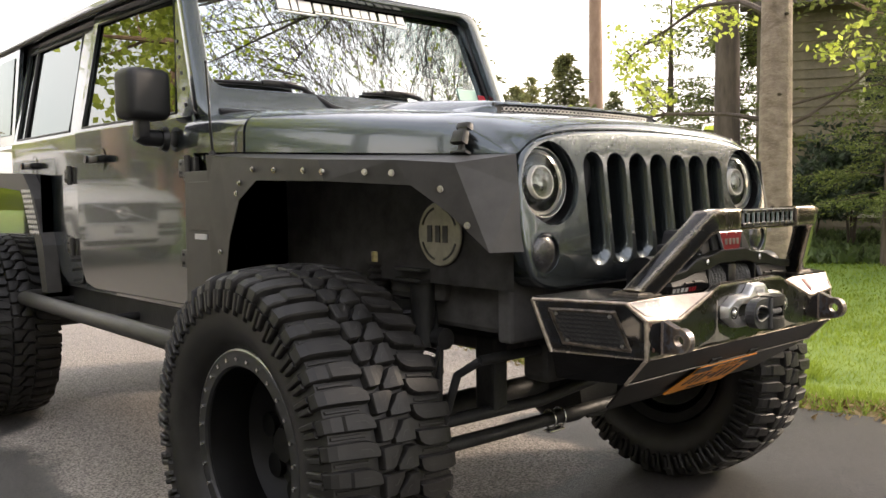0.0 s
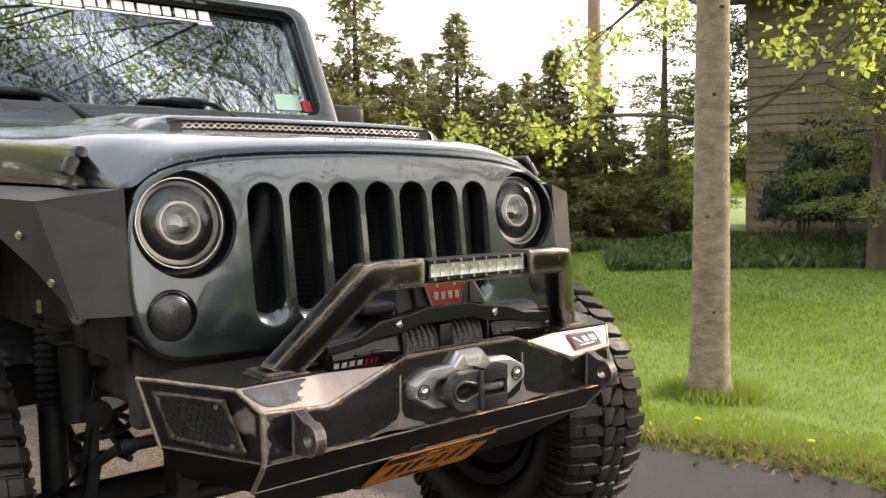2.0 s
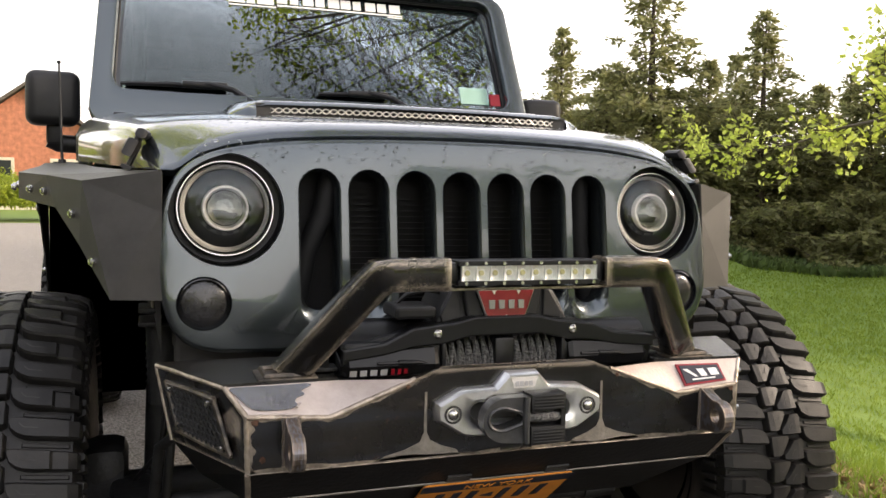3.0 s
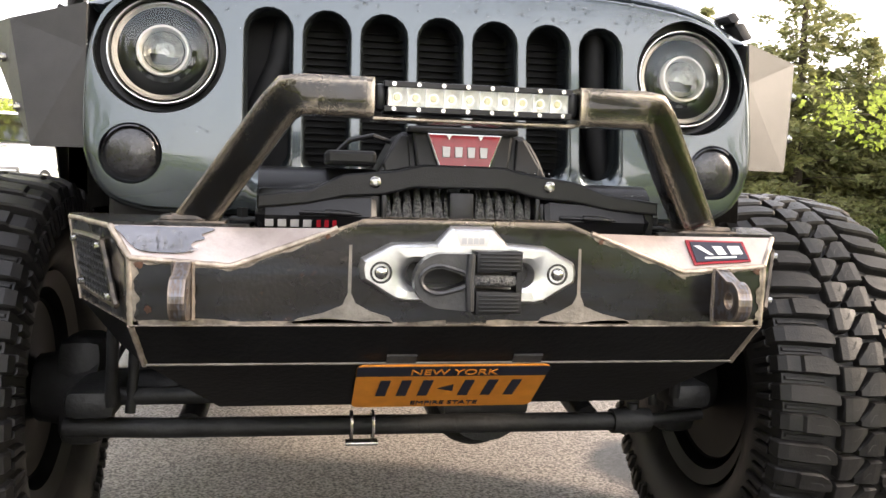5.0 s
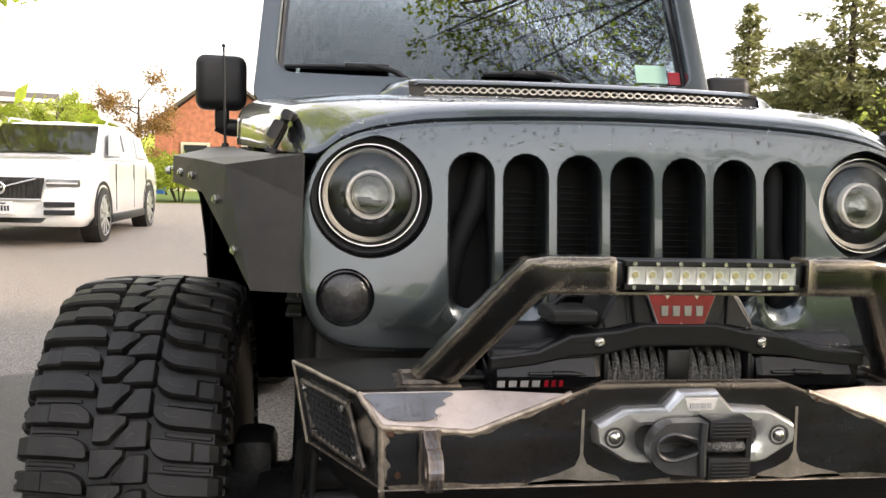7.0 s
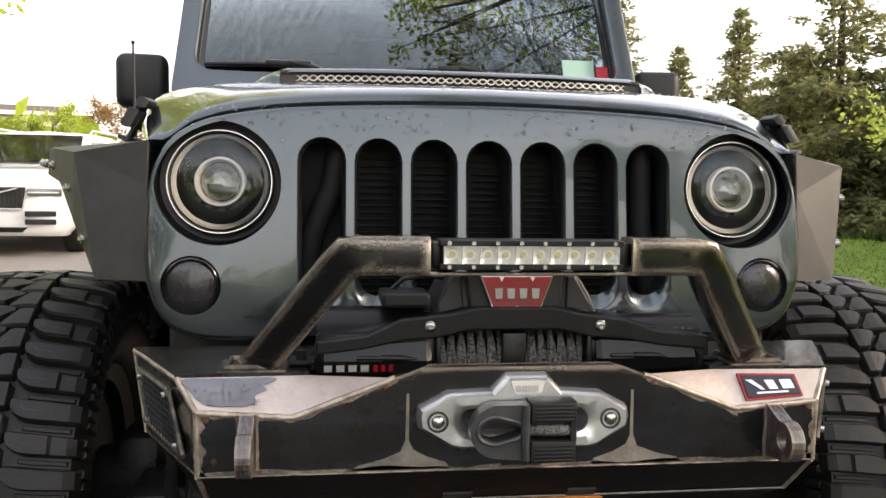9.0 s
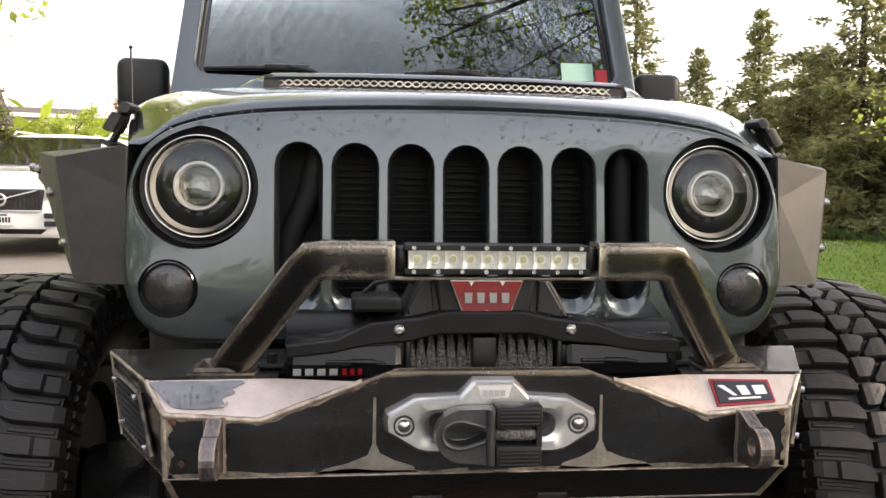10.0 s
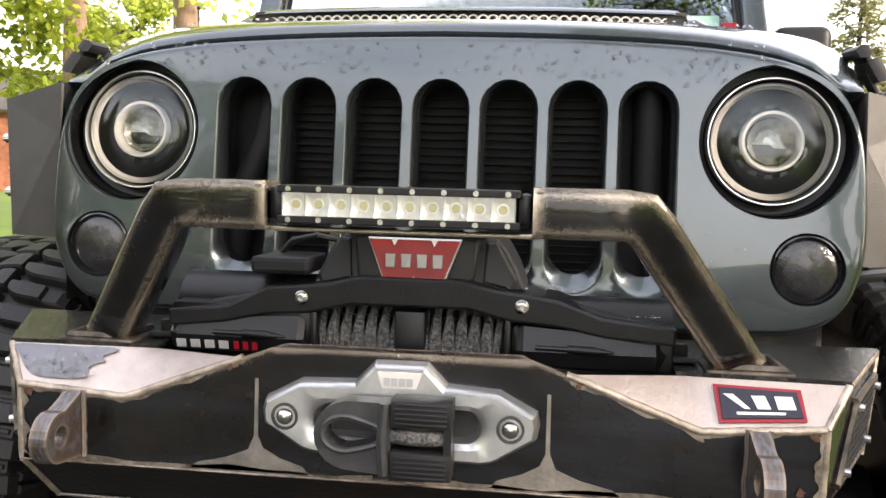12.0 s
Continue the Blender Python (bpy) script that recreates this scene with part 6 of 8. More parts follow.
    bm.faces.new([bm.verts.new(ws(x, t, 0.0088)) for x, t in ((0.648, 0.200), (0.690, 0.200), (0.690, 0.285), (0.648, 0.285))])
    part("registration_sticker", bm, STICKER_RED, screen, "red sticker")
    # frame feet bolts and grooved base panel
    for s in (-1, 1):
        for x, t in ((0.715, 0.06), (0.74, 0.11), (0.70, 0.015)):
            bm = bmesh.new()
            a, b = ws(s * x, t, 0.012), ws(s * x, t, 0.02)
            rod(bm, a, b, 0.009, seg=12)
            part("frame_bolt", bm, SATIN, screen)
        for k in range(5):
            bm = bmesh.new()
            t = 0.05 + k * 0.11
            a = Vector((s * wide(t), 1.425 + 0.217 * t, 1.435 + 0.53 * t))
            rod(bm, a, a + Vector((s * 0.006, 0, 0)), 0.007, seg=10)
            part("pillar_bolt", bm, SATIN, screen)
    bm = bmesh.new()
    box(bm, (-0.05, 1.355, 1.443), (1.30, 0.06, 0.016), Matrix.Rotation(radians(20), 3, "X"), 0.004)
    part("cowl_vent", bm, SATIN, jeep, smooth=True)
    # wipers
    for x0, x1, foot in ((-0.68, -0.36, -0.22), (-0.02, 0.21, 0.35)):
        bm = bmesh.new()
        pipe(bm, [(foot + 0.06, 1.350, 1.462), (foot, 1.352, 1.474), ws(x1 + 0.04, 0.185, 0.036), ws(x1 - 0.05, 0.222, 0.032)], [0.014, 0.013, 0.010, 0.008], 8)
        box(bm, ws(x1 - 0.05, 0.218, 0.026), (0.15, 0.022, 0.020), bevel=0.006)
        wiper = part("wiper", bm, SATIN, jeep, "black windscreen wiper", True)
        bm = bmesh.new()
        pipe(bm, [ws(x0, 0.208, 0.016), ws((x0 + x1) / 2, 0.214, 0.020), ws(x1 + 0.02, 0.205, 0.018)], [0.006, 0.0095, 0.005], 6)
        part("blade", bm, SATIN, wiper, smooth=True)
    # antenna on the cowl side
    bm = bmesh.new()
    rod(bm, (-0.835, 1.125, 1.255), (-0.835, 1.125, 1.285), 0.016, 0.010, 14)
    rod(bm, (-0.835, 1.125, 1.285), (-0.842, 1.14, 1.565), 0.0045, 0.0032, 8)
    bmesh.ops.create_uvsphere(bm, u_segments=10, v_segments=8, radius=0.006, matrix=Matrix.Translation((-0.842, 1.14, 1.567)))
    part("antenna", bm, SATIN, jeep, "short black aerial", True)

    # hard top, pillars and rear glass
    bm = bmesh.new()
    rings = []
    for y, z, w in ((1.60, 1.960, 0.722), (1.65, 1.992, 0.732), (1.9, 2.012, 0.738), (3.0, 2.025, 0.742), (4.15, 2.010, 0.74), (4.25, 1.97, 0.72)):
        rings.append([(-w, y, z - 0.075), (-w, y, z - 0.035), (-w + 0.04, y, z - 0.006), (-w * 0.5, y, z + 0.008), (0, y, z + 0.012), (w * 0.5, y, z + 0.008), (w - 0.04, y, z - 0.006), (w, y, z - 0.035), (w, y, z - 0.075)])
    loft(bm, rings)
    roof = part("hard_top", bm, PAINT, jeep, "dark painted hard top", True, 40)
    for s in (-1, 1):
        bm = bmesh.new()
        pipe(bm, [(s * 0.748, 1.62, 1.930), (s * 0.752, 2.5, 1.946), (s * 0.752, 4.2, 1.946)], 0.012, 6)
        part("drip_rail", bm, PLASTIC, roof, smooth=True)
    for s in (-1, 1):
        bm = bmesh.new()
        prism(bm, [(3.49, BELT), (4.28, BELT), (4.24, 1.945), (3.49, 1.945)], lambda u, v, w, s=s: (s * (SIDE_X - 0.02 + w - max(0, v - BELT) * 0.10), u, v), 0.02)
        part("rear_quarter", bm, PAINT, roof)
        bm = bmesh.new()
        prism(bm, [(3.56, BELT + 0.05), (4.18, BELT + 0.05), (4.15, 1.89), (3.56, 1.89)], lambda u, v, w, s=s: (s * (SIDE_X + 0.002 + w - max(0, v - BELT) * 0.10), u, v), 0.003)
        part("quarter_glass", bm, WINDOW, roof)
    bm = bmesh.new()
    box(bm, (0, 4.27, 1.69), (1.42, 0.03, 0.52))
    part("rear_glass", bm, WINDOW, roof)

    # dim cabin seen through the glass
    bm = bmesh.new()
    loft(bm, [[(-0.74, 1.36, 1.30), (0.74, 1.36, 1.30), (0.74, 1.36, 1.445), (-0.74, 1.36, 1.445)], [(-0.74, 1.62, 1.20), (0.74, 1.62, 1.20), (0.74, 1.60, 1.49), (-0.74, 1.60, 1.49)]])
    part("dashboard", bm, INTERIOR, jeep, smooth=True, sharp=30)
    for sx in (-0.36, 0.36):
        bm = bmesh.new()
        box(bm, (sx, 2.28, 1.42), (0.48, 0.13, 0.62), Matrix.Rotation(radians(-12), 3, "X"), 0.05, 3)
        box(bm, (sx, 2.36, 1.79), (0.26, 0.09, 0.17), Matrix.Rotation(radians(-8), 3, "X"), 0.035, 3)
        part("seat", bm, INTERIOR, jeep, "dark cabin seat", True)
    bm = bmesh.new()
    ring = [(0.36 + 0.185 * math.cos(2 * math.pi * k / 28), 1.76 + 0.185 * 0.42 * math.sin(2 * math.pi * k / 28), 1.46 + 0.185 * 0.9 * math.sin(2 * math.pi * k / 28)) for k in range(28)]
    pipe(bm, ring, 0.016, 8, closed=True)
    part("steering_wheel", bm, INTERIOR, jeep, smooth=True)
    bm = bmesh.new()
    for sx in (-0.62, 0.62):
        pipe(bm, [(sx, 1.66, 1.90), (sx, 2.4, 1.91), (sx, 2.42, 1.2)], 0.03, 8)
    pipe(bm, [(-0.62, 2.42, 1.85), (0.62, 2.42, 1.85)], 0.03, 8)
    part("roll_bar", bm, INTERIOR, jeep, smooth=True)


build_cabin()


# ---- chassis and suspension ----
def build_chassis():
    bm = bmesh.new()
    for s in (-1, 1):
        loft(bm, [[(s * 0.38 + dx, y, z + dz) for dx, dz in ((-0.04, -0.06), (0.04, -0.06), (0.04, 0.06), (-0.04, 0.06))] for y, z in ((-0.05, 0.80), (0.3, 0.80), (0.75, 0.76), (1.2, 0.66), (3.0, 0.66), (4.1, 0.72))])
    box(bm, (0, 0.02, 0.80), (0.80, 0.08, 0.10))
    part("frame_rail", bm, UNDER, jeep)
    bm = bmesh.new()
    box(bm, (0, 0.10, 0.845), (1.12, 0.05, 0.17), bevel=0.01)
    box(bm, (0, 0.17, 0.70), (0.74, 0.10, 0.16), bevel=0.02)
    part("front_crossmember", bm, LINER, jeep)
    for s in (-1, 1):
        bm = bmesh.new()
        box(bm, (s * 0.49, 0.30, 0.86), (0.05, 0.38, 0.18), bevel=0.015)
        box(bm, (s * 0.47, 0.50, 0.90), (0.17, 0.30, 0.12), bevel=0.02)
        part("spring_mount", bm, LINER, jeep)
    bm = bmesh.new()
    box(bm, (0, 0.55, 1.02), (0.9, 0.82, 0.36))
    box(bm, (0, 0.7, 0.78), (0.45, 0.9, 0.3), bevel=0.05)
    part("engine_block", bm, LINER, jeep)
    for y, off in ((AXLE_Y, 0.19), (REAR_Y, 0.0)):
        bm = bmesh.new()
        rod(bm, (-0.74, y, WHEEL_R), (0.74, y, WHEEL_R), 0.042, seg=18)
        bmesh.ops.create_uvsphere(bm, u_segments=20, v_segments=14, radius=0.15, matrix=Matrix.Translation((off, y, WHEEL_R)) @ Matrix.Diagonal((0.85, 0.95, 1.0, 1)))
        rod(bm, (off, y, WHEEL_R), (off, y - 0.16, WHEEL_R), 0.115, 0.10, 20)
        for s in (-1, 1):
            rod(bm, (s * 0.66, y, WHEEL_R), (s * 0.80, y, WHEEL_R), 0.10, 0.075, 18)
        part("axle", bm, UNDER, jeep, smooth=True)
    bm = bmesh.new()
    pipe(bm, [(-0.70, 0.36, 0.440), (-0.50, 0.34, 0.440), (0.48, 0.34, 0.436), (0.56, 0.345, 0.435)], 0.021, 14)
    rod(bm, (0.47, 0.34, 0.436), (0.56, 0.345, 0.436), 0.028, seg=14)
    rod(bm, (0.56, 0.345, 0.436), (0.70, 0.37, 0.44), 0.014, seg=12)
    rod(bm, (0.52, 0.343, 0.41), (0.52, 0.343, 0.475), 0.013, seg=10)
    part("tie_rod", bm, UNDER, jeep, "black steering tie rod", True)
    bm = bmesh.new()
    pipe(bm, [(-0.62, 0.37, 0.50), (-0.20, 0.30, 0.52), (0.30, 0.25, 0.60), (0.40, 0.22, 0.68)], 0.019, 12)
    part("drag_link", bm, UNDER, jeep, smooth=True)
    bm = bmesh.new()
    for x in (-0.118, -0.072):
        pipe(bm, [(x + 0.022 * 0, 0.34 + 0.026 * math.cos(a), 0.438 + 0.030 * math.sin(a)) for a in [q * math.pi / 8 for q in range(17)]], 0.0035, 6)
    box(bm, (-0.095, 0.34, 0.400), (0.07, 0.03, 0.008), bevel=0.002)
    part("steering_clamp", bm, BOLT, jeep, smooth=True)
    for s in (-1, 1):
        bm = bmesh.new()                                   # lower and upper links
        pipe(bm, [(s * 0.47, 0.50, 0.40), (s * 0.42, 1.25, 0.58)], 0.030, 12)
        pipe(bm, [(s * 0.42, 0.52, 0.60), (s * 0.40, 1.10, 0.70)], 0.024, 12)
        part("control_arm", bm, UNDER, jeep, smooth=True)
        bm = bmesh.new()
        pts = [(s * 0.47 + 0.062 * math.cos(a), 0.55 + 0.062 * math.sin(a), 0.56 + 0.36 * a / (2 * math.pi * 7)) for a in [q * math.pi / 8 for q in range(16 * 7 + 1)]]
        pipe(bm, pts, 0.0085, 6)
        part("coil_spring", bm, SPRING, jeep, "dark coil spring", True)
        bm = bmesh.new()
        rod(bm, (s * 0.585, 0.56, 0.46), (s * 0.577, 0.59, 0.72), 0.032, seg=16)
        rod(bm, (s * 0.577, 0.59, 0.72), (s * 0.574, 0.60, 1.02), 0.014, seg=12)
        shock = part("shock_absorber", bm, UNDER, jeep, "black shock absorber in a ribbed bellows", True)
        bm = bmesh.new()
        lathe(bm, [(0.024 + 0.011 * (q % 2), 0.70 + q * 0.0095) for q in range(26)], lambda u, v, h: (s * 0.577 + u, 0.592 + v, h), 20)
        part("bellows", bm, RUBBER, shock, smooth=True)
        bm = bmesh.new()
        rod(bm, (s * 0.575, 0.597, 0.945), (s * 0.575, 0.598, 0.975), 0.024, seg=16)
        part("shock_cap", bm, BRASS, shock)
        bm = bmesh.new()                                   # bump stop and its forked bracket
        rod(bm, (s * 0.575, 0.40, 0.72), (s * 0.575, 0.40, 0.90), 0.030, 0.036, 16)
        for dz in (0.0, 0.03):
            box(bm, (s * 0.575, 0.41, 0.905 + dz), (0.10, 0.12, 0.010), bevel=0.003)
        part("bump_stop", bm, UNDER, jeep, smooth=True)
        bm = bmesh.new()                                   # link of the sway bar with a round bushing
        rod(bm, (s * 0.548, 0.335, 0.742), (s * 0.548, 0.385, 0.742), 0.030, seg=18)
        pipe(bm, [(s * 0.550, 0.358, 0.735), (s * 0.562, 0.352, 0.60), (s * 0.572, 0.352, 0.47)], 0.011, 10)
        part("sway_link", bm, UNDER, jeep, smooth=True)
        bm = bmesh.new()
        box(bm, (s * 0.70, AXLE_Y, WHEEL_R), (0.10, 0.16, 0.24), bevel=0.03)
        box(bm, (s * 0.64, 0.40, 0.50), (0.10, 0.22, 0.06), bevel=0.02)
        part("steering_knuckle", bm, UNDER, jeep, smooth=True)
        bm = bmesh.new()
        pipe(bm, [(s * 0.60, 0.30, 0.50), (s * 0.585, 0.25, 0.66), (s * 0.55, 0.20, 0.70)], 0.012, 10)
        pipe(bm, [(s * 0.55, 0.20, 0.70), (s * 0.3, 0.14, 0.72), (0, 0.13, 0.72)], 0.014, 10)
        part("sway_bar", bm, UNDER, jeep, smooth=True)
        bm = bmesh.new()
        pipe(bm, [(s * 0.64, 0.46, 0.52), (s * 0.58, 0.36, 0.62), (s * 0.57, 0.34, 0.72), (s * 0.52, 0.42, 0.86)], 0.006, 8)
        part("brake_hose", bm, PLASTIC, jeep, smooth=True)
    for c, d in (((0.28, 0.62, 0.66), (0.08, 0.10, 0.28)), ((-0.36, 0.35, 0.62), (0.06, 0.08, 0.22))):
        bm = bmesh.new()
        box(bm, c, d, bevel=0.01)
        part("track_bar_bracket", bm, UNDER, jeep)


build_chassis()


# ---- rain drops standing on the paint and steel ----
def build_drops():
    r = random.Random(88)
    bm = bmesh.new()

    def drop(p, n, size):
        m = Matrix.Translation(p) @ Vector(n).normalized().to_track_quat("Z", "Y").to_matrix().to_4x4() @ Matrix.Diagonal((size * r.uniform(0.8, 1.2), size * r.uniform(0.8, 1.3), size * 0.45, 1))
        bmesh.ops.create_icosphere(bm, subdivisions=1, radius=1.0, matrix=m)
    for _ in range(260):                                     # upper grille face, thinning downwards
        x, z = r.uniform(-0.52, 0.45), 1.300 - abs(r.gauss(0, 0.045))
        if min((x - s * 0.468) ** 2 + (z - 1.166) ** 2 for s in (-1, 1)) < 0.1070 ** 2:
            continue
        if z < 1.25 and min(abs(x - i * 0.0978) for i in range(-3, 4)) < 0.046:
            continue
        drop((x, face_y(z), z), (0, -1, 0.13), r.uniform(0.0015, 0.0046))
    for _ in range(90):
        x, z = r.choice((-1, 1)) * r.uniform(0.33, 0.56), r.uniform(0.93, 1.05)
        if abs(abs(x) - 0.5105) > 0.056 or abs(z - 0.993) > 0.056:
            drop((x, face_y(z), z), (0, -1, 0.0), r.uniform(0.001, 0.0024))
    for _ in range(620):                                     # bumper decks
        s, u, v = r.choice((-1, 1)), r.uniform(0.02, 0.95), r.uniform(0.05, 0.95)
        p = Vector((0.595, -0.032, 0.8945)).lerp(Vector((0.497, -0.225, 0.8915)), v).lerp(Vector((0.32, -0.03 - 0.16 * v, 0.8905)), u * 0.9)
        drop(mirrored(s, p), (0, 0, 1), r.uniform(0.0012, 0.0036))
    for _ in range(150):                                     # hood nose
        x, y = r.uniform(-0.5, 0.5), r.uniform(0.09, 0.27)
        drop((x, y, hood_z(x, y)), (0, -0.2, 1), r.uniform(0.0012, 0.003))
    for _ in range(50):                                      # the mill scale patch
        u, v = r.uniform(0.1, 0.65), r.uniform(0.22, 0.78)
        a, b, d, e = Vector((0.497, -0.230, 0.888)), Vector((0.310, -0.2186, 0.887)), Vector((0.466, -0.263, 0.846)), Vector((0.333, -0.262, 0.836))
        p = a.lerp(b, u).lerp(d.lerp(e, u), v)
        drop((-p.x, p.y - 0.003, p.z + 0.003), (0, -0.7, 0.7), r.uniform(0.0014, 0.0034))
    for _ in range(90):                                      # winch top
        x = r.uniform(-0.28, 0.30)
        drop((x, r.uniform(-0.205, -0.15), 0.948 if abs(x) > 0.2 else 0.977), (0, -0.3, 1), r.uniform(0.001, 0.0022))
    ob = part("rain_drop", bm, WATER, jeep, "clear standing rain drops", True)
    ob["kind"] = "stuff"
    ob.visible_shadow = False


build_drops()


# ---- planting ----
def needle_mesh(name, quads, material, parent):
    """Many small leaf blades in one mesh; quads is an array of n x 4 x 3 corners."""
    q = np.asarray(quads, dtype=float)
    me = bpy.data.meshes.new(name)
    n = len(q)
    me.from_pydata([tuple(p) for p in q.reshape(-1, 3)], [], [tuple(range(4 * i, 4 * i + 4)) for i in range(n)])
    me.materials.append(material)
    ob = new(name, me)
    if parent:
        ob.parent = parent
    return ob


def blades(points, dirs, length, width, rng):
    """Blades at points along dirs, turned at random about themselves."""
    n = len(points)
    d = dirs / np.maximum(np.linalg.norm(dirs, axis=1, keepdims=True), 1e-6)
    r = rng.normal(size=(n, 3))
    s = np.cross(d, r)
    s /= np.maximum(np.linalg.norm(s, axis=1, keepdims=True), 1e-6)
    ln = (length * rng.uniform(0.6, 1.3, n))[:, None]
    wd = (width * rng.uniform(0.6, 1.3, n))[:, None]
    a = points
    b = points + d * ln * 0.45 + s * wd * 0.5
    c = points + d * ln
    e = points + d * ln * 0.45 - s * wd * 0.5
    return np.stack([a, b, c, e], axis=1)


def leaf_mat(name, lo, hi, through=0.35, shift=0.35):
    m = mat(name, lo, 0.55, 0, base2=hi, scale=3.0, random_shift=shift)
    n, l = m.node_tree.nodes, m.node_tree.links
    b = n["Principled BSDF"]
    tr = n.new("ShaderNodeBsdfTranslucent")
    mx = n.new("ShaderNodeMixShader")
    mx.inputs[0].default_value = through
    l.new(b.inputs["Base Color"].links[0].from_socket, tr.inputs["Color"])
    l.new(b.outputs[0], mx.inputs[1])
    l.new(tr.outputs[0], mx.inputs[2])
    l.new(mx.outputs[0], n["Material Output"].inputs[0])
    return m


# needle colours raised so that they carry the pale haze over the spruces
SPRUCE = leaf_mat("hazed_spruce_needles", (0.185, 0.20, 0.083), (0.325, 0.315, 0.135), 0.5)
FRESH = leaf_mat("fresh_spring_leaves", (0.22, 0.30, 0.03), (0.42, 0.46, 0.05), 0.5)
YELLOWISH = leaf_mat("yellow_spring_leaves", (0.40, 0.47, 0.07), (0.60, 0.66, 0.15), 0.55)
RUSSET = leaf_mat("russet_buds", (0.30, 0.16, 0.06), (0.42, 0.26, 0.08), 0.4)
IVY = leaf_mat("dark_ground_ivy", (0.07, 0.11, 0.035), (0.13, 0.18, 0.05), 0.3)
GRASS = leaf_mat("grass_blades", (0.19, 0.27, 0.033), (0.23, 0.305, 0.041), 0.5, 0.05)
BARK = mat("grey_smooth_bark", (0.19, 0.145, 0.11), 0.85, 0, scale=9, base2=(0.34, 0.275, 0.21), bump=1.0, bump_scale=26, stretch=(1, 1, 1.7))
BARKDARK = mat("dark_furrowed_bark", (0.055, 0.042, 0.033), 0.9, 0, scale=6, base2=(0.12, 0.094, 0.073), bump=1.0, bump_scale=16, stretch=(1, 1, 0.2))
BARKPINK = mat("pinkish_pine_bark", (0.22, 0.14, 0.10), 0.9, 0, scale=6, base2=(0.32, 0.22, 0.16), bump=0.8, bump_scale=20, stretch=(1, 1, 0.4))


def build_conifer(seed, height, spread, label, group, material, foot=0.25, ragged=0.3, skip=0.2, droop=0.55, thick=1.0, name="spruce_tree", boughs=6, slender=0.85, blade=0.19):
    """A conifer: tapered trunk, boughs in loose whorls, each with flat drooping sprays of twigs and needles."""
    rng = np.random.default_rng(seed)
    root = thing(name, label, "tree", group)
    bm = bmesh.new()
    pipe(bm, [(0, 0, -0.2), (0.03, 0.02, height * 0.5), (0.0, 0.0, height)], [0.026 * height, 0.013 * height, 0.010], 8)
    part("trunk", bm, BARKDARK, root, smooth=True)
    pts, dirs = [], []
    bm = bmesh.new()
    z = foot
    while z < height * 0.99:
        k = (z - foot) / (height - foot)
        reach = (spread * (1 - k) ** slender + 0.20 * (1.1 - k)) * rng.uniform(0.8, 1.12)
        a0 = rng.uniform(0, 6.283)
        m = max(3, int(boughs - 2 * k))
        for i in range(m):
            if rng.random() < skip:
                continue
            a = a0 + i * 6.283 / m + rng.normal(0, 0.3)
            ln = reach * rng.uniform(1 - ragged * 1.4, 1 + ragged * 0.7)
            lift = rng.uniform(0.10, 0.40) + 0.35 * k
            along = np.array([math.cos(a), math.sin(a), 0.0])
            side = np.array([-math.sin(a), math.cos(a), 0.0])
            t = np.linspace(0, 1, 6)
            tip = along[None] * (ln * t)[:, None] + np.array([0, 0, 1.0])[None] * (z + ln * (lift * t - droop * t * t + 0.22 * t ** 3))[:, None]
            pipe(bm, [tuple(p) for p in tip], [0.020 * (1 - q / 6.5) * (1 - 0.6 * k) for q in range(6)], 3, caps=False)
            # side twigs: flat sprays that narrow towards the tip and hang a little
            n_twig = max(6, int(11 * ln))
            for q in range(n_twig):
                tt = rng.uniform(0.12, 1.0)
                j = min(int(tt * 5), 4)
                base = tip[j] * (1 - (tt * 5 - j)) + tip[j + 1] * (tt * 5 - j)
                sg = rng.choice((-1.0, 1.0))
                tl = ln * rng.uniform(0.20, 0.42) * (1.15 - tt * 0.75)
                d = along * rng.uniform(0.45, 1.0) + side * sg * rng.uniform(0.5, 1.0) + np.array([0, 0, rng.uniform(-0.55, 0.05)])
                d /= np.linalg.norm(d)
                n = max(5, int(40 * tl * thick))
                u = rng.uniform(0, 1, n)
                p = base[None] + d[None] * (u * tl)[:, None] + np.array([0, 0, -0.12])[None] * (u * u * tl)[:, None]
                pts.append(p + rng.normal(size=(n, 3)) * 0.04)
                dirs.append(d[None] * 0.8 + rng.normal(size=(n, 3)) * np.array([0.6, 0.6, 0.35]))
        z += rng.uniform(0.10, 0.17) * (1.15 - 0.35 * k) * height / 6.5
    part("bough", bm, BARKDARK, root)
    p, d = np.concatenate(pts), np.concatenate(dirs)
    needle_mesh("crown", blades(p, d, blade, blade * 0.34, rng), material, root)
    return root


def at_bearing(deg, dist, ox=-0.6, oy=-1.5):
    x, y = ox + dist * math.sin(radians(deg)), oy + dist * math.cos(radians(deg))
    return x, y, ground_height(x, min(y, 60))


SPRUCE_LABEL, SPRUCE_GROUP = "olive green spruce with feathery drooping boughs", "spruces along the lawn"
spruces = [build_conifer(11, 6.0, 1.95, SPRUCE_LABEL, SPRUCE_GROUP, SPRUCE, ragged=0.35), build_conifer(12, 6.6, 1.95, SPRUCE_LABEL, SPRUCE_GROUP, SPRUCE, ragged=0.4, skip=0.25),
           build_conifer(13, 5.2, 2.2, SPRUCE_LABEL, SPRUCE_GROUP, SPRUCE, ragged=0.3)]
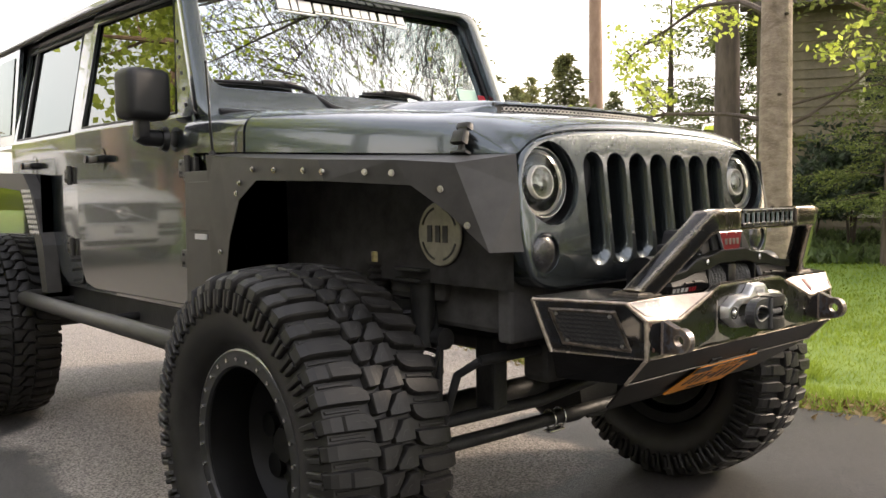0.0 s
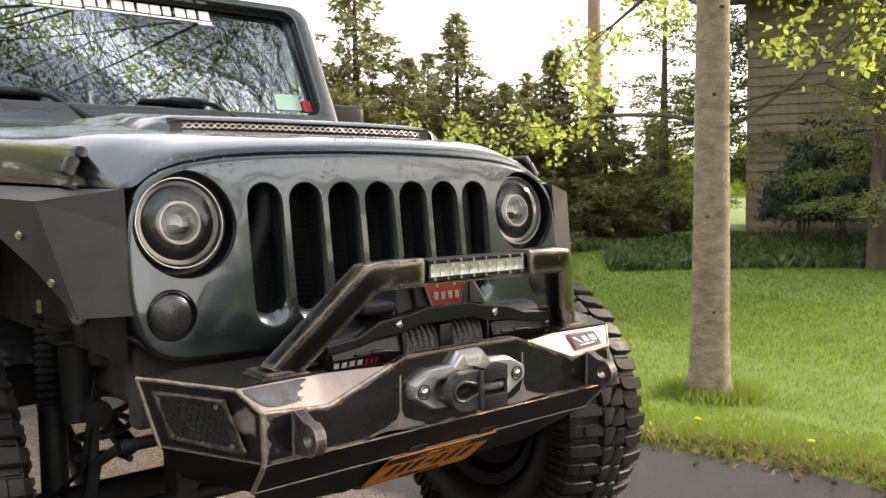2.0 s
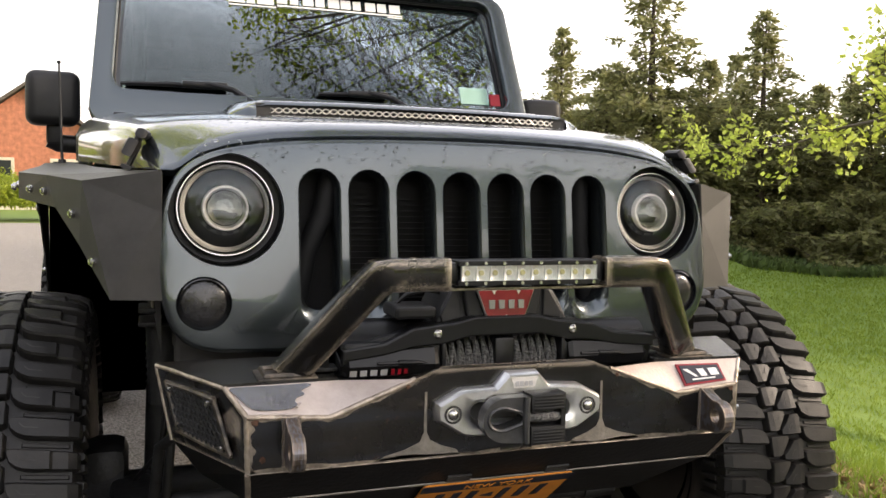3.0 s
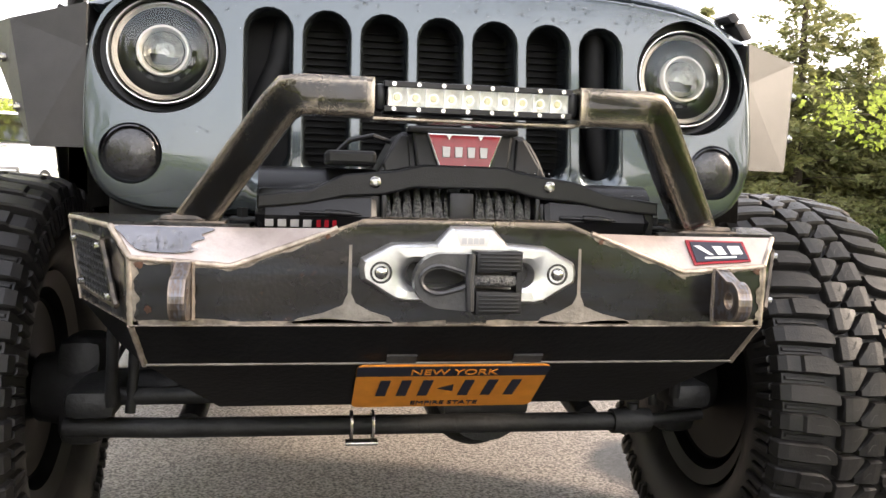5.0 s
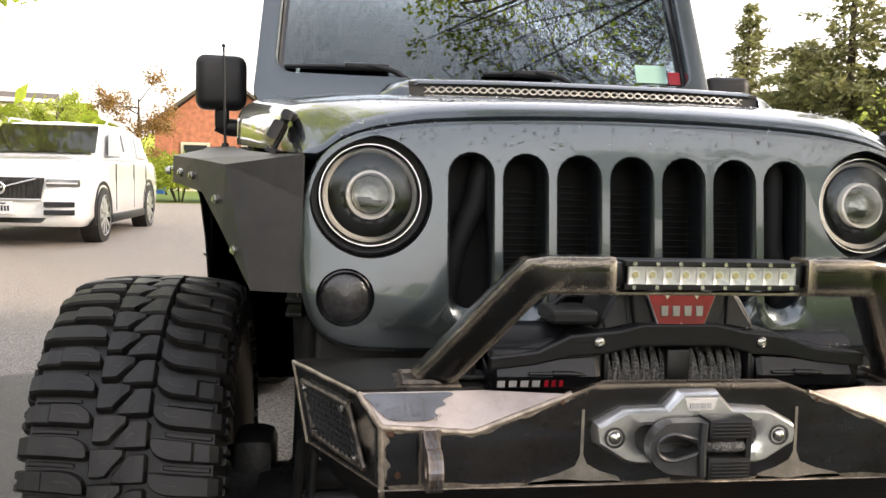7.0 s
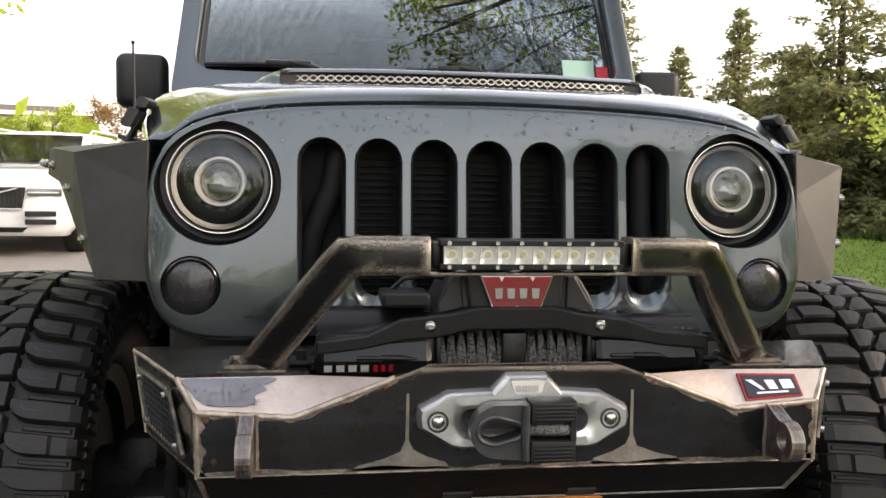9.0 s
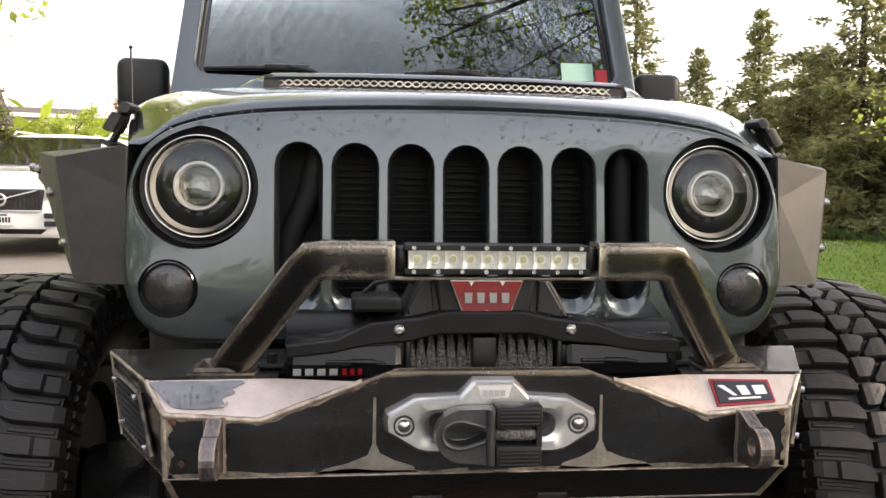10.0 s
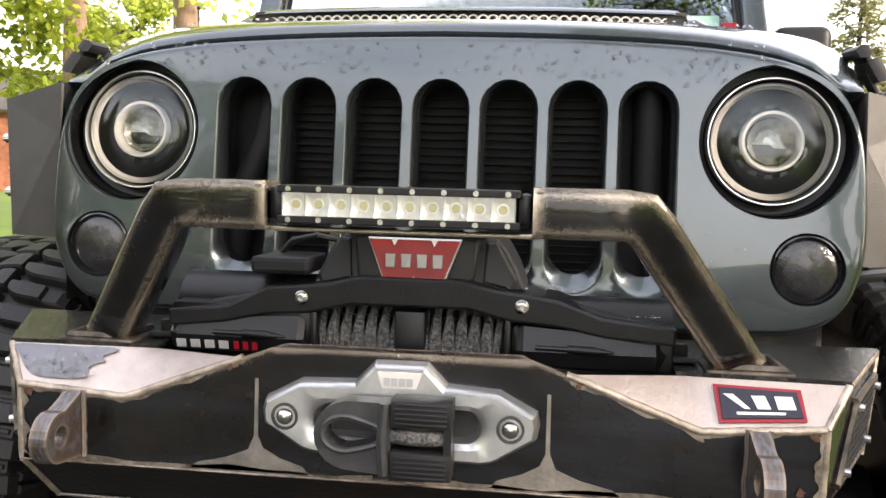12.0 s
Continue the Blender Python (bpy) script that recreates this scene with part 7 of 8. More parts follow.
# bearing, distance, size, which of the three
rows = [(19.8, 25, 1.06, 1), (23.6, 27, 0.88, 0), (27.4, 23, 0.92, 0), (33.2, 20.5, 1.06, 1), (30.4, 22, 0.80, 2), (36.8, 22, 0.86, 2), (40.1, 21, 0.93, 0), (43.4, 22, 0.82, 2), (46.7, 21.5, 0.98, 2),
        (50.2, 23, 0.70, 0), (53.4, 25, 0.62, 2), (25.5, 30, 0.80, 2), (31.0, 29, 0.92, 0), (38.4, 28, 0.85, 1), (45.0, 28, 0.85, 0), (21.6, 31, 0.72, 2)]
rng = random.Random(3)
for deg, dist, size, which in rows:
    x, y, z = at_bearing(deg, dist)
    copy_thing(spruces[which], pose(x, y, z - 0.1, 0, 0, rng.uniform(0, 360))).scale = (size, size, size)
for i, (deg, dist, size) in enumerate(((-20.9, 36, 0.92), (12.5, 37, 0.85), (-34, 42, 1.2))):
    x, y, z = at_bearing(deg, dist)
    spruces[i].location, spruces[i].scale = (x, y, z - 0.1), (size, size, size)


def grow(bm, start, heading, length, radius, depth, rng, tips, bend=0.25, split=(2, 3), thin=0.62, up=0.12, spread=0.7, west=-999):
    """A limb and its offshoots; tips gathers ends and twig points."""
    pts, p, h = [Vector(start)], Vector(start), Vector(heading).normalized()
    n = 4 if depth > 1 else 3
    for k in range(n):
        h = (h + Vector((rng.gauss(0, bend), rng.gauss(0, bend), rng.gauss(0, bend) + up * 0.5)) * 0.45).normalized()
        if p.x < west:                                         # limbs that were cut back over the drive
            h.x = abs(h.x) * 0.5
            length *= 0.6
        p = p + h * (length / n)
        pts.append(p.copy())
    rad = [radius * (1 - 0.55 * k / n) for k in range(n + 1)]
    rad = [max(q, 0.0032) for q in rad]
    pipe(bm, pts, rad, 7 if radius > 0.05 else (5 if radius > 0.022 else 3), caps=False)
    if depth == 0:
        tips += [(pts[k], h.copy()) for k in range(1, n + 1)]
        return
    for _ in range(rng.randint(*split) + (1 if depth == 1 else 0)):
        k = rng.randint(1 if n < 4 else 2, n)
        d = (h + Vector((rng.gauss(0, spread), rng.gauss(0, spread), rng.gauss(0, spread * 0.7) + up))).normalized()
        grow(bm, pts[k], d, length * rng.uniform(0.55, 0.8), rad[k] * thin, depth - 1, rng, tips, bend, split, thin, up, spread, west)
    grow(bm, pts[-1], h, length * 0.7, rad[-1] * 0.85, depth - 1, rng, tips, bend, split, thin, up, spread, west)


def leaf_clusters(name, tips, per, size, reach, material, parent, seed, keep=1.0, ratio=0.85):
    r = np.random.default_rng(seed)
    pts, dirs = [], []
    for p, h in tips:
        if r.random() > keep:
            continue
        n = max(1, int(per * r.uniform(0.4, 1.6)))
        c = np.array(p) + r.normal(size=(n, 3)) * reach
        pts.append(c)
        dirs.append(r.normal(size=(n, 3)) * np.array([1, 1, 0.6]) + np.array([0, 0, -0.2]))
    return needle_mesh(name, blades(np.concatenate(pts), np.concatenate(dirs), size, size * ratio, r), material, parent)


def build_maple():
    """The young maple on the lawn: smooth grey trunk, low leafy limbs, bare crown over the drive."""
    x, y = 4.42, 1.97
    z0 = -0.36
    root = thing("maple_tree", "smooth grey-barked maple with sparse yellow-green spring leaves", "tree")
    bm = bmesh.new()
    seg = 20
    rings = []
    for z, r in ((z0 - 0.1, 0.205), (z0 + 0.04, 0.178), (z0 + 0.16, 0.155), (z0 + 0.4, 0.143), (z0 + 0.9, 0.136), (1.2, 0.128), (1.8, 0.124), (2.6, 0.116), (3.6, 0.105), (4.6, 0.09), (5.4, 0.07)):
        rings.append([(x + math.cos(2 * math.pi * k / seg) * r * (1 + 0.04 * math.sin(3 * 2 * math.pi * k / seg + z)) + 0.006 * math.sin(z * 2), y + math.sin(2 * math.pi * k / seg) * r, z) for k in range(seg)])
    loft(bm, rings, caps=False)
    part("trunk", bm, BARK, root, "smooth grey trunk with small dark knots", True)
    for z, a in ((1.88, 218), (1.0, 200), (2.5, 240), (0.3, 225)):
        bm = bmesh.new()
        c = Vector((x + 0.128 * math.cos(radians(a)), y + 0.128 * math.sin(radians(a)), z))
        bmesh.ops.create_icosphere(bm, subdivisions=2, radius=0.022, matrix=Matrix.Translation(c) @ Matrix.Diagonal((0.8, 0.8, 0.6, 1)))
        part("knot", bm, BARKDARK, root, smooth=True)
    r = random.Random(21)
    tips = []
    bm = bmesh.new()
    back, right = Vector((0.20, 0.98, 0)), Vector((0.56, -0.83, 0))
    base = Vector((x, y, 0))

    def limb(pts, rad):
        pts = [base + Vector(p) for p in pts]
        pipe(bm, pts, [rad * (1 - 0.75 * k / (len(pts) - 1)) for k in range(len(pts))], 6)
        for k in range(2, len(pts)):
            for _ in range(3):
                d = (pts[k] - pts[k - 1]).normalized() + Vector((r.gauss(0, 0.5), r.gauss(0, 0.5), r.gauss(0, 0.45)))
                grow(bm, pts[k], d, r.uniform(0.25, 0.5), rad * 0.3, 1, r, low, 0.3, (1, 2), 0.6, 0.05)
    low = []
    limb([(0, 0, 1.68), back * 0.5 + Vector((0, 0, 1.78)), back * 1.2 + Vector((0, 0, 1.84)), back * 2.0 + Vector((0.05, 0, 1.82)), back * 2.8 + Vector((0.05, 0, 1.72)), back * 3.6 + Vector((0, 0, 1.70)), back * 4.4 + Vector((0, 0, 1.82))], 0.022)
    limb([(0, 0, 1.60), right * 0.25 + Vector((0, 0, 1.72)), right * 0.6 + Vector((0, 0, 1.98)), right * 0.95 + Vector((0, 0, 2.30)), right * 1.3 + Vector((0, 0, 2.52))], 0.018)
    limb([(0, 0, 1.78), right * 0.4 + Vector((0, 0, 1.88)), right * 0.75 + Vector((0, 0, 1.94)), right * 1.0 + Vector((0, 0, 1.82)), right * 1.3 + Vector((0, 0, 1.64))], 0.014)
    limb([(0, 0, 2.5), back * 0.5 + Vector((0.2, 0, 2.75)), back * 1.1 + Vector((0.4, 0, 2.85)), back * 1.7 + Vector((0.6, 0, 2.75)), back * 2.3 + Vector((0.7, 0, 2.6))], 0.030)
    limb([(0, 0, 2.7), right * 0.5 + Vector((0, 0, 2.9)), right * 1.1 + Vector((0, 0, 2.75)), right * 1.6 + Vector((0, 0, 2.5))], 0.030)
    limb([(0, 0, 3.3), right * 0.4 + Vector((-0.4, -0.1, 3.3)), right * 0.9 + Vector((-0.8, 0, 3.2)), right * 1.3 + Vector((-1.2, 0, 3.0))], 0.030)
    part("low_limb", bm, BARKDARK, root, smooth=True)
    leaf_clusters("low_leaves", low, 10, 0.062, 0.060, YELLOWISH, root, 5, 0.60)
    bm = bmesh.new()
    for a, rise, ln in ((215, 0.75, 2.7), (212, 0.6, 3.2), (233, 0.5, 3.2), (190, 0.55, 2.8), (240, 0.6, 2.8), (205, 1.1, 2.6), (255, 0.8, 2.6), (170, 0.8, 2.4), (235, 0.9, 2.5), (210, 0.5, 2.2), (185, 0.9, 2.6), (225, 0.4, 2.9)):
        h = Vector((math.cos(radians(a)), math.sin(radians(a)), rise))
        grow(bm, (x, y, r.uniform(3.6, 5.3)), h, ln * 1.20, 0.058, 4, r, tips, 0.10, (2, 3), 0.60, 0.04, 0.36, 0.75)
    part("crown_branch", bm, BARKDARK, root, "dark bare branches", True)
    leaf_clusters("crown_leaves", tips, 5, 0.055, 0.08, FRESH, root, 6, 0.40)
    return root


build_maple()


def build_bare_tree(x, y):
    """A budding tree beside the drive: dark limbs that fan up and out over the asphalt."""
    root = thing("budding_tree", "dark-limbed budding tree beside the drive", "tree")
    z0 = ground_height(x, y)
    bm = bmesh.new()
    pipe(bm, [(x, y, z0 - 0.2), (x, y, z0 + 0.1), (x - 0.05, y + 0.03, 1.2), (x - 0.10, y + 0.08, 2.6), (x - 0.3, y + 0.3, 5.0)], [0.22, 0.17, 0.14, 0.12, 0.06], 12)
    part("trunk", bm, BARKDARK, root, smooth=True)
    r = random.Random(47)
    tips = []
    bm = bmesh.new()
    for a, rise, ln, h in ((118, 0.55, 2.6, 1.9), (132, 0.75, 2.8, 2.2), (146, 0.5, 2.6, 2.4), (125, 1.1, 2.6, 2.6), (105, 0.8, 2.4, 2.5), (160, 0.8, 2.5, 2.7), (138, 1.5, 2.4, 2.9), (95, 1.2, 2.3, 3.0), (172, 1.2, 2.3, 3.0), (150, 1.0, 2.6, 3.3),
                           (115, 1.4, 2.3, 3.5), (200, 1.0, 2.0, 3.2), (60, 1.0, 2.0, 3.2), (260, 1.0, 2.0, 3.4), (320, 1.0, 2.0, 3.4)):
        grow(bm, (x - 0.1, y + 0.1, h), (math.cos(radians(a)), math.sin(radians(a)), rise), ln, 0.055, 5, r, tips, 0.10, (2, 2), 0.60, 0.05, 0.38, 0.9)
    part("crown_branch", bm, BARKDARK, root, smooth=True)
    leaf_clusters("crown_leaves", tips, 1.6, 0.05, 0.05, FRESH, root, 48, 0.22)


build_bare_tree(6.1, -5.2)


def build_leafy_tree(seed, name_label, height, trunk_r, crown_from, material, bark, per=7, size=0.16, group="", lean=0.0, keep=0.9, depth=3, reach=0.16):
    root = thing("leafy_tree", name_label, "tree", group)
    r = random.Random(seed)
    bm = bmesh.new()
    pipe(bm, [(0, 0, -0.3), (0, 0, 0.1), (lean * 0.3, 0, height * 0.3), (lean * 0.7, 0.05, height * 0.6), (lean, 0, height * 0.85)], [trunk_r * 1.5, trunk_r * 1.1, trunk_r * 0.9, trunk_r * 0.65, trunk_r * 0.3], 14)
    part("trunk", bm, bark, root, smooth=True)
    tips = []
    bm = bmesh.new()
    for k in range(12):
        a = r.uniform(0, 6.283)
        z = lerp(crown_from, height * 0.82, k / 11)
        grow(bm, (lean * z / height, 0, z), (math.cos(a), math.sin(a), r.uniform(0.1, 0.8)), height * 0.17 * r.uniform(0.8, 1.25), trunk_r * 0.34, depth, r, tips, 0.25, (2, 2), 0.6, 0.06)
    part("branch", bm, bark, root)
    leaf_clusters("crown", tips, per, size, reach, material, root, seed, keep)
    return root


def place(ob, deg, dist, size=1.0, turn=0):
    x, y, z = at_bearing(deg, dist)
    ob.location, ob.rotation_euler, ob.scale = (x, y, z), (0, 0, radians(turn)), (size, size, size)
    return ob


tall = place(build_leafy_tree(31, "tall dark-trunked tree with sparse fresh leaves", 13, 0.24, 6.0, FRESH, BARKDARK, 4, 0.14, "tall trees"), 56.6, 15.5)
for deg, dist in ((-53, 15), (-62, 17)):
    x, y, z = at_bearing(deg, dist)
    copy_thing(tall, pose(x, y, z, 0, 0, deg * 3))
place(build_leafy_tree(32, "slender pinkish-barked pine with a bare lower trunk", 14, 0.19, 8.0, SPRUCE, BARKPINK, 6, 0.2), 49.6, 31, 1.5)
fresh_a = place(build_leafy_tree(34, "broad tree with fresh yellow-green leaves", 7.5, 0.20, 1.8, FRESH, BARKDARK, 9, 0.17, "fresh green trees"), -37, 17)
for deg, dist, size, turn in ((-45, 17, 1.1, 160), (-26.5, 36, 1.0, 30)):
    x, y, z = at_bearing(deg, dist)
    copy_thing(fresh_a, pose(x, y, z, 0, 0, turn)).scale = (size, size, size)
shade = place(build_leafy_tree(39, "tall shade tree with bright new leaves across the drive", 15.5, 0.28, 5.6, YELLOWISH, BARKPINK, 15, 0.20, "shade trees across the drive", 0.2, 0.95, 3, 0.34), -21.4, 19.0, 1.0, 200)
for deg, dist, size, turn in ((-28.5, 22, 1.0, 70), (-34, 26, 1.1, 310)):
    x, y, z = at_bearing(deg, dist)
    copy_thing(shade, pose(x, y, z, 0, 0, turn)).scale = (size, size, size)
place(build_leafy_tree(35, "budding russet tree beyond the parked car", 5.5, 0.12, 1.2, RUSSET, BARKDARK, 5, 0.12), -11.5, 33, 0.75)
place(build_leafy_tree(36, "small yellow-green tree beyond the parked car", 5.0, 0.12, 1.0, YELLOWISH, BARKDARK, 8, 0.14), -16.2, 35, 0.7)
HEMLOCK = leaf_mat("light_hemlock_needles", (0.13, 0.17, 0.045), (0.24, 0.27, 0.08), 0.5)
hemlock = place(build_conifer(38, 8.5, 2.3, "light green hemlock with open hanging boughs", "hemlocks round the drive", HEMLOCK, 1.5, 0.45, 0.42, 0.62, 0.70, "hemlock_tree", 5, 0.6, 0.125), 57.0, 20.0)
for deg, dist, size, turn in ((60.0, 20.5, 1.0, 80), (54.0, 23.0, 0.85, 140), (66.5, 14.0, 0.66, 200), (69.5, 16.5, 0.8, 110), (74.5, 15.0, 0.95, 300),
                              # unseen, added left of the drive to hold back the sky
                              (-84, 14, 1.2, 40)):
    x, y, z = at_bearing(deg, dist)
    copy_thing(hemlock, pose(x, y, z, 0, 0, turn)).scale = (size, size, size)
place(build_leafy_tree(33, "slim brown-trunked tree at the corner of the house", 9, 0.13, 3.2, HEMLOCK, BARKPINK, 14, 0.13, "", 0.1, 0.7), 67.6, 15.6)
# unseen trees added on the left: they darken reflections and block skylight
for deg, dist, size, turn in ((-70, 14, 1.5, 10), (-98, 12, 1.6, 130), (-114, 13, 1.5, 220), (-130, 15, 1.6, 310)):
    x, y, z = at_bearing(deg, dist)
    copy_thing(spruces[0], pose(x, y, z, 0, 0, turn)).scale = (size, size, size)
# a dense one down the street, which the screen mirrors
x, y = 10.6, -6.0
copy_thing(spruces[1], pose(x, y, ground_height(x, y), 0, 0, 70)).scale = (1.7, 1.7, 1.7)
# trees across the road, which the paint mirrors
behind = place(build_leafy_tree(37, "broad tree across the road", 9, 0.25, 1.6, FRESH, BARKDARK, 10, 0.22, "trees across the road"), 150, 21)
for deg, dist, size, turn in ((136, 25, 1.0, 50), (161, 34, 0.5, 120), (200, 23, 1.0, 200), (210, 19, 1.0, 290), (222, 24, 1.0, 10), (238, 27, 1.0, 100), (181, 60, 0.45, 170)):
    x, y, z = at_bearing(deg, dist)
    copy_thing(behind, pose(x, y, z, 0, 0, turn)).scale = (size, size, size)

# dark evergreen shrubs before the house
def build_shrub(seed, w, h, material, label, name="shrub", group="shrubs by the house"):
    root = thing(name, label, "shrub", group)
    r = np.random.default_rng(seed)
    n = 7000
    a, b = r.uniform(0, 2 * math.pi, n), np.arccos(r.uniform(-0.2, 1, n))
    rad = r.uniform(0.3, 1.0, n) ** 0.5 * (1 + 0.25 * np.sin(a * 3 + 1) + 0.25 * np.sin(a * 5 + b * 6) + 0.2 * r.random(n))
    p = np.stack([np.cos(a) * np.sin(b) * rad * w, np.sin(a) * np.sin(b) * rad * w, (np.cos(b) * rad * 0.5 + 0.45) * h], axis=1)
    needle_mesh("foliage", blades(p, r.normal(size=(n, 3)), 0.17, 0.062, r), material, root)
    bm = bmesh.new()
    for k in range(5):
        q = r.uniform(-1, 1, 2)
        pipe(bm, [(q[0] * 0.1, q[1] * 0.1, -0.1), (q[0] * w * 0.3, q[1] * w * 0.3, h * 0.4), (q[0] * w * 0.6, q[1] * w * 0.6, h * 0.75)], 0.025, 5)
    part("stem", bm, BARKDARK, root)
    return root


YEW = leaf_mat("dark_yew_needles", (0.035, 0.055, 0.03), (0.07, 0.095, 0.05), 0.25)
shrub = place(build_shrub(41, 0.85, 2.1, YEW, "dark evergreen shrub before the clapboard wall"), 64.6, 16.2)
for deg, dist, sx, sz in ((71.5, 15.2, 1.0, 0.9), (62.2, 17.6, 0.7, 0.7)):
    x, y, z = at_bearing(deg, dist)
    copy_thing(shrub, pose(x, y, z, 0, 0, deg * 7)).scale = (sx, sx, sz)
hedge = place(build_shrub(42, 1.3, 1.3, FRESH, "clipped green hedge bush beside the road", "hedge_bush", "hedge bushes"), -9.0, 27)
for deg, dist in ((-13, 28), (-16.5, 28), (-5.5, 28), (51.8, 30), (53.6, 29), (55.6, 31), (49.5, 33)):
    x, y, z = at_bearing(deg, dist)
    copy_thing(hedge, pose(x, y, z, 0, 0, deg * 11)).scale = (1, 1, 1)


def scatter(name, label, n, area, length, width, material, seed, up=1.0):
    """Blades strewn over the ground; area(r) gives a place or None."""
    r = np.random.default_rng(seed)
    pts = []
    while len(pts) < n:
        p = area(r)
        if p is not None:
            pts.append((p[0], p[1], ground_height(p[0], p[1]) - 0.004))
    pts = np.array(pts)
    d = r.normal(size=(n, 3)) * np.array([0.45, 0.45, 0.1]) + np.array([0, 0, up])
    return tagged(needle_mesh(name, blades(pts, d, length, width, r), material, None), label, "grass" if "grass" in name else "ground cover", kind="stuff")


def near_edge(r):
    y = r.uniform(-2.5, 6.0)
    d = abs(r.normal(0, 0.42)) - 0.03
    return (lawn_edge(y) + d, y)


def lawn_area(r):
    y = r.uniform(-3.5, 9)
    d = r.uniform(0.2, 1) ** 1.6 * 7
    return (lawn_edge(y) + d, y)


def far_lawn(r):
    return (r.uniform(6, 17), r.uniform(-2, 18))


def ivy_area(r):
    deg = r.uniform(20, 76)
    dist = r.uniform(14.2, 19) if deg > 50 else r.uniform(18.6, 20.5)
    x, y, z = at_bearing(deg, dist)
    return (x, y)


def round_trunk(r):
    a, d = r.uniform(0, 6.283), 0.17 + abs(r.normal(0, 0.14))
    return (4.42 + math.cos(a) * d, 1.97 + math.sin(a) * d)


scatter("edge_grass", "ragged longer grass along the drive", 10000, near_edge, 0.085, 0.007, GRASS, 51)
scatter("lawn_grass", "short bright green mown grass", 75000, lawn_area, 0.05, 0.008, GRASS, 52)
scatter("far_grass", "short bright green mown grass farther off", 60000, far_lawn, 0.06, 0.02, GRASS, 53)
scatter("trunk_grass", "longer grass tufts round the maple's foot", 1500, round_trunk, 0.13, 0.009, GRASS, 54)
scatter("ivy", "dark leafy ground cover before the trees and house", 30000, ivy_area, 0.22, 0.14, IVY, 55, 0.8)
LITTER = mat("dry_leaf_litter", (0.22, 0.14, 0.06), 0.9, 0, base2=(0.45, 0.34, 0.18), scale=5)


def litter_area(r):
    y = r.uniform(-2.5, 6.0)
    return (lawn_edge(y) + r.normal(0.20, 0.16), y)


scatter("leaf_litter", "brown dry litter along the seam of lawn and drive", 15000, litter_area, 0.055, 0.018, LITTER, 56, 0.15)
FLOWER = mat("dandelion_yellow", (0.75, 0.55, 0.02), 0.7)
for fx, fy in ((2.50, 0.24), (2.62, 0.9), (2.9, -0.4)):
    z = ground_height(fx, fy)
    fl = thing("dandelion", "small yellow dandelion in the grass", "flower", "dandelions")
    bm = bmesh.new()
    rod(bm, (fx, fy, z), (fx + 0.01, fy, z + 0.07), 0.002, seg=5)
    part("stalk", bm, GRASS, fl)
    bm = bmesh.new()
    bmesh.ops.create_icosphere(bm, subdivisions=2, radius=0.017, matrix=Matrix.Translation((fx + 0.01, fy, z + 0.072)) @ Matrix.Diagonal((1, 1, 0.5, 1)))
    part("bloom", bm, FLOWER, fl)


# ---- house beyond the lawn ----
CLAP = mat("tan_painted_clapboard", (0.215, 0.185, 0.13), 0.75, 0, vary=0.2, scale=4, bump=0.2, bump_scale=40)
SHINGLE = mat("grey_brown_shingles", (0.10, 0.085, 0.07), 0.9, 0, vary=0.3, scale=6, bump=0.4, bump_scale=30)
TRIM = mat("cream_trim", (0.62, 0.57, 0.46), 0.6, 0, vary=0.1, scale=6)
BRICK = mat("red_brick", (0.44, 0.17, 0.10), 0.85, 0, vary=0.25, scale=5, bump=0.3, bump_scale=30)
CREAM = mat("cream_render", (0.70, 0.64, 0.50), 0.8, 0, vary=0.1, scale=2)
PANE = mat("dark_house_window", (0.03, 0.035, 0.04), 0.08, 0, coat=0.5)


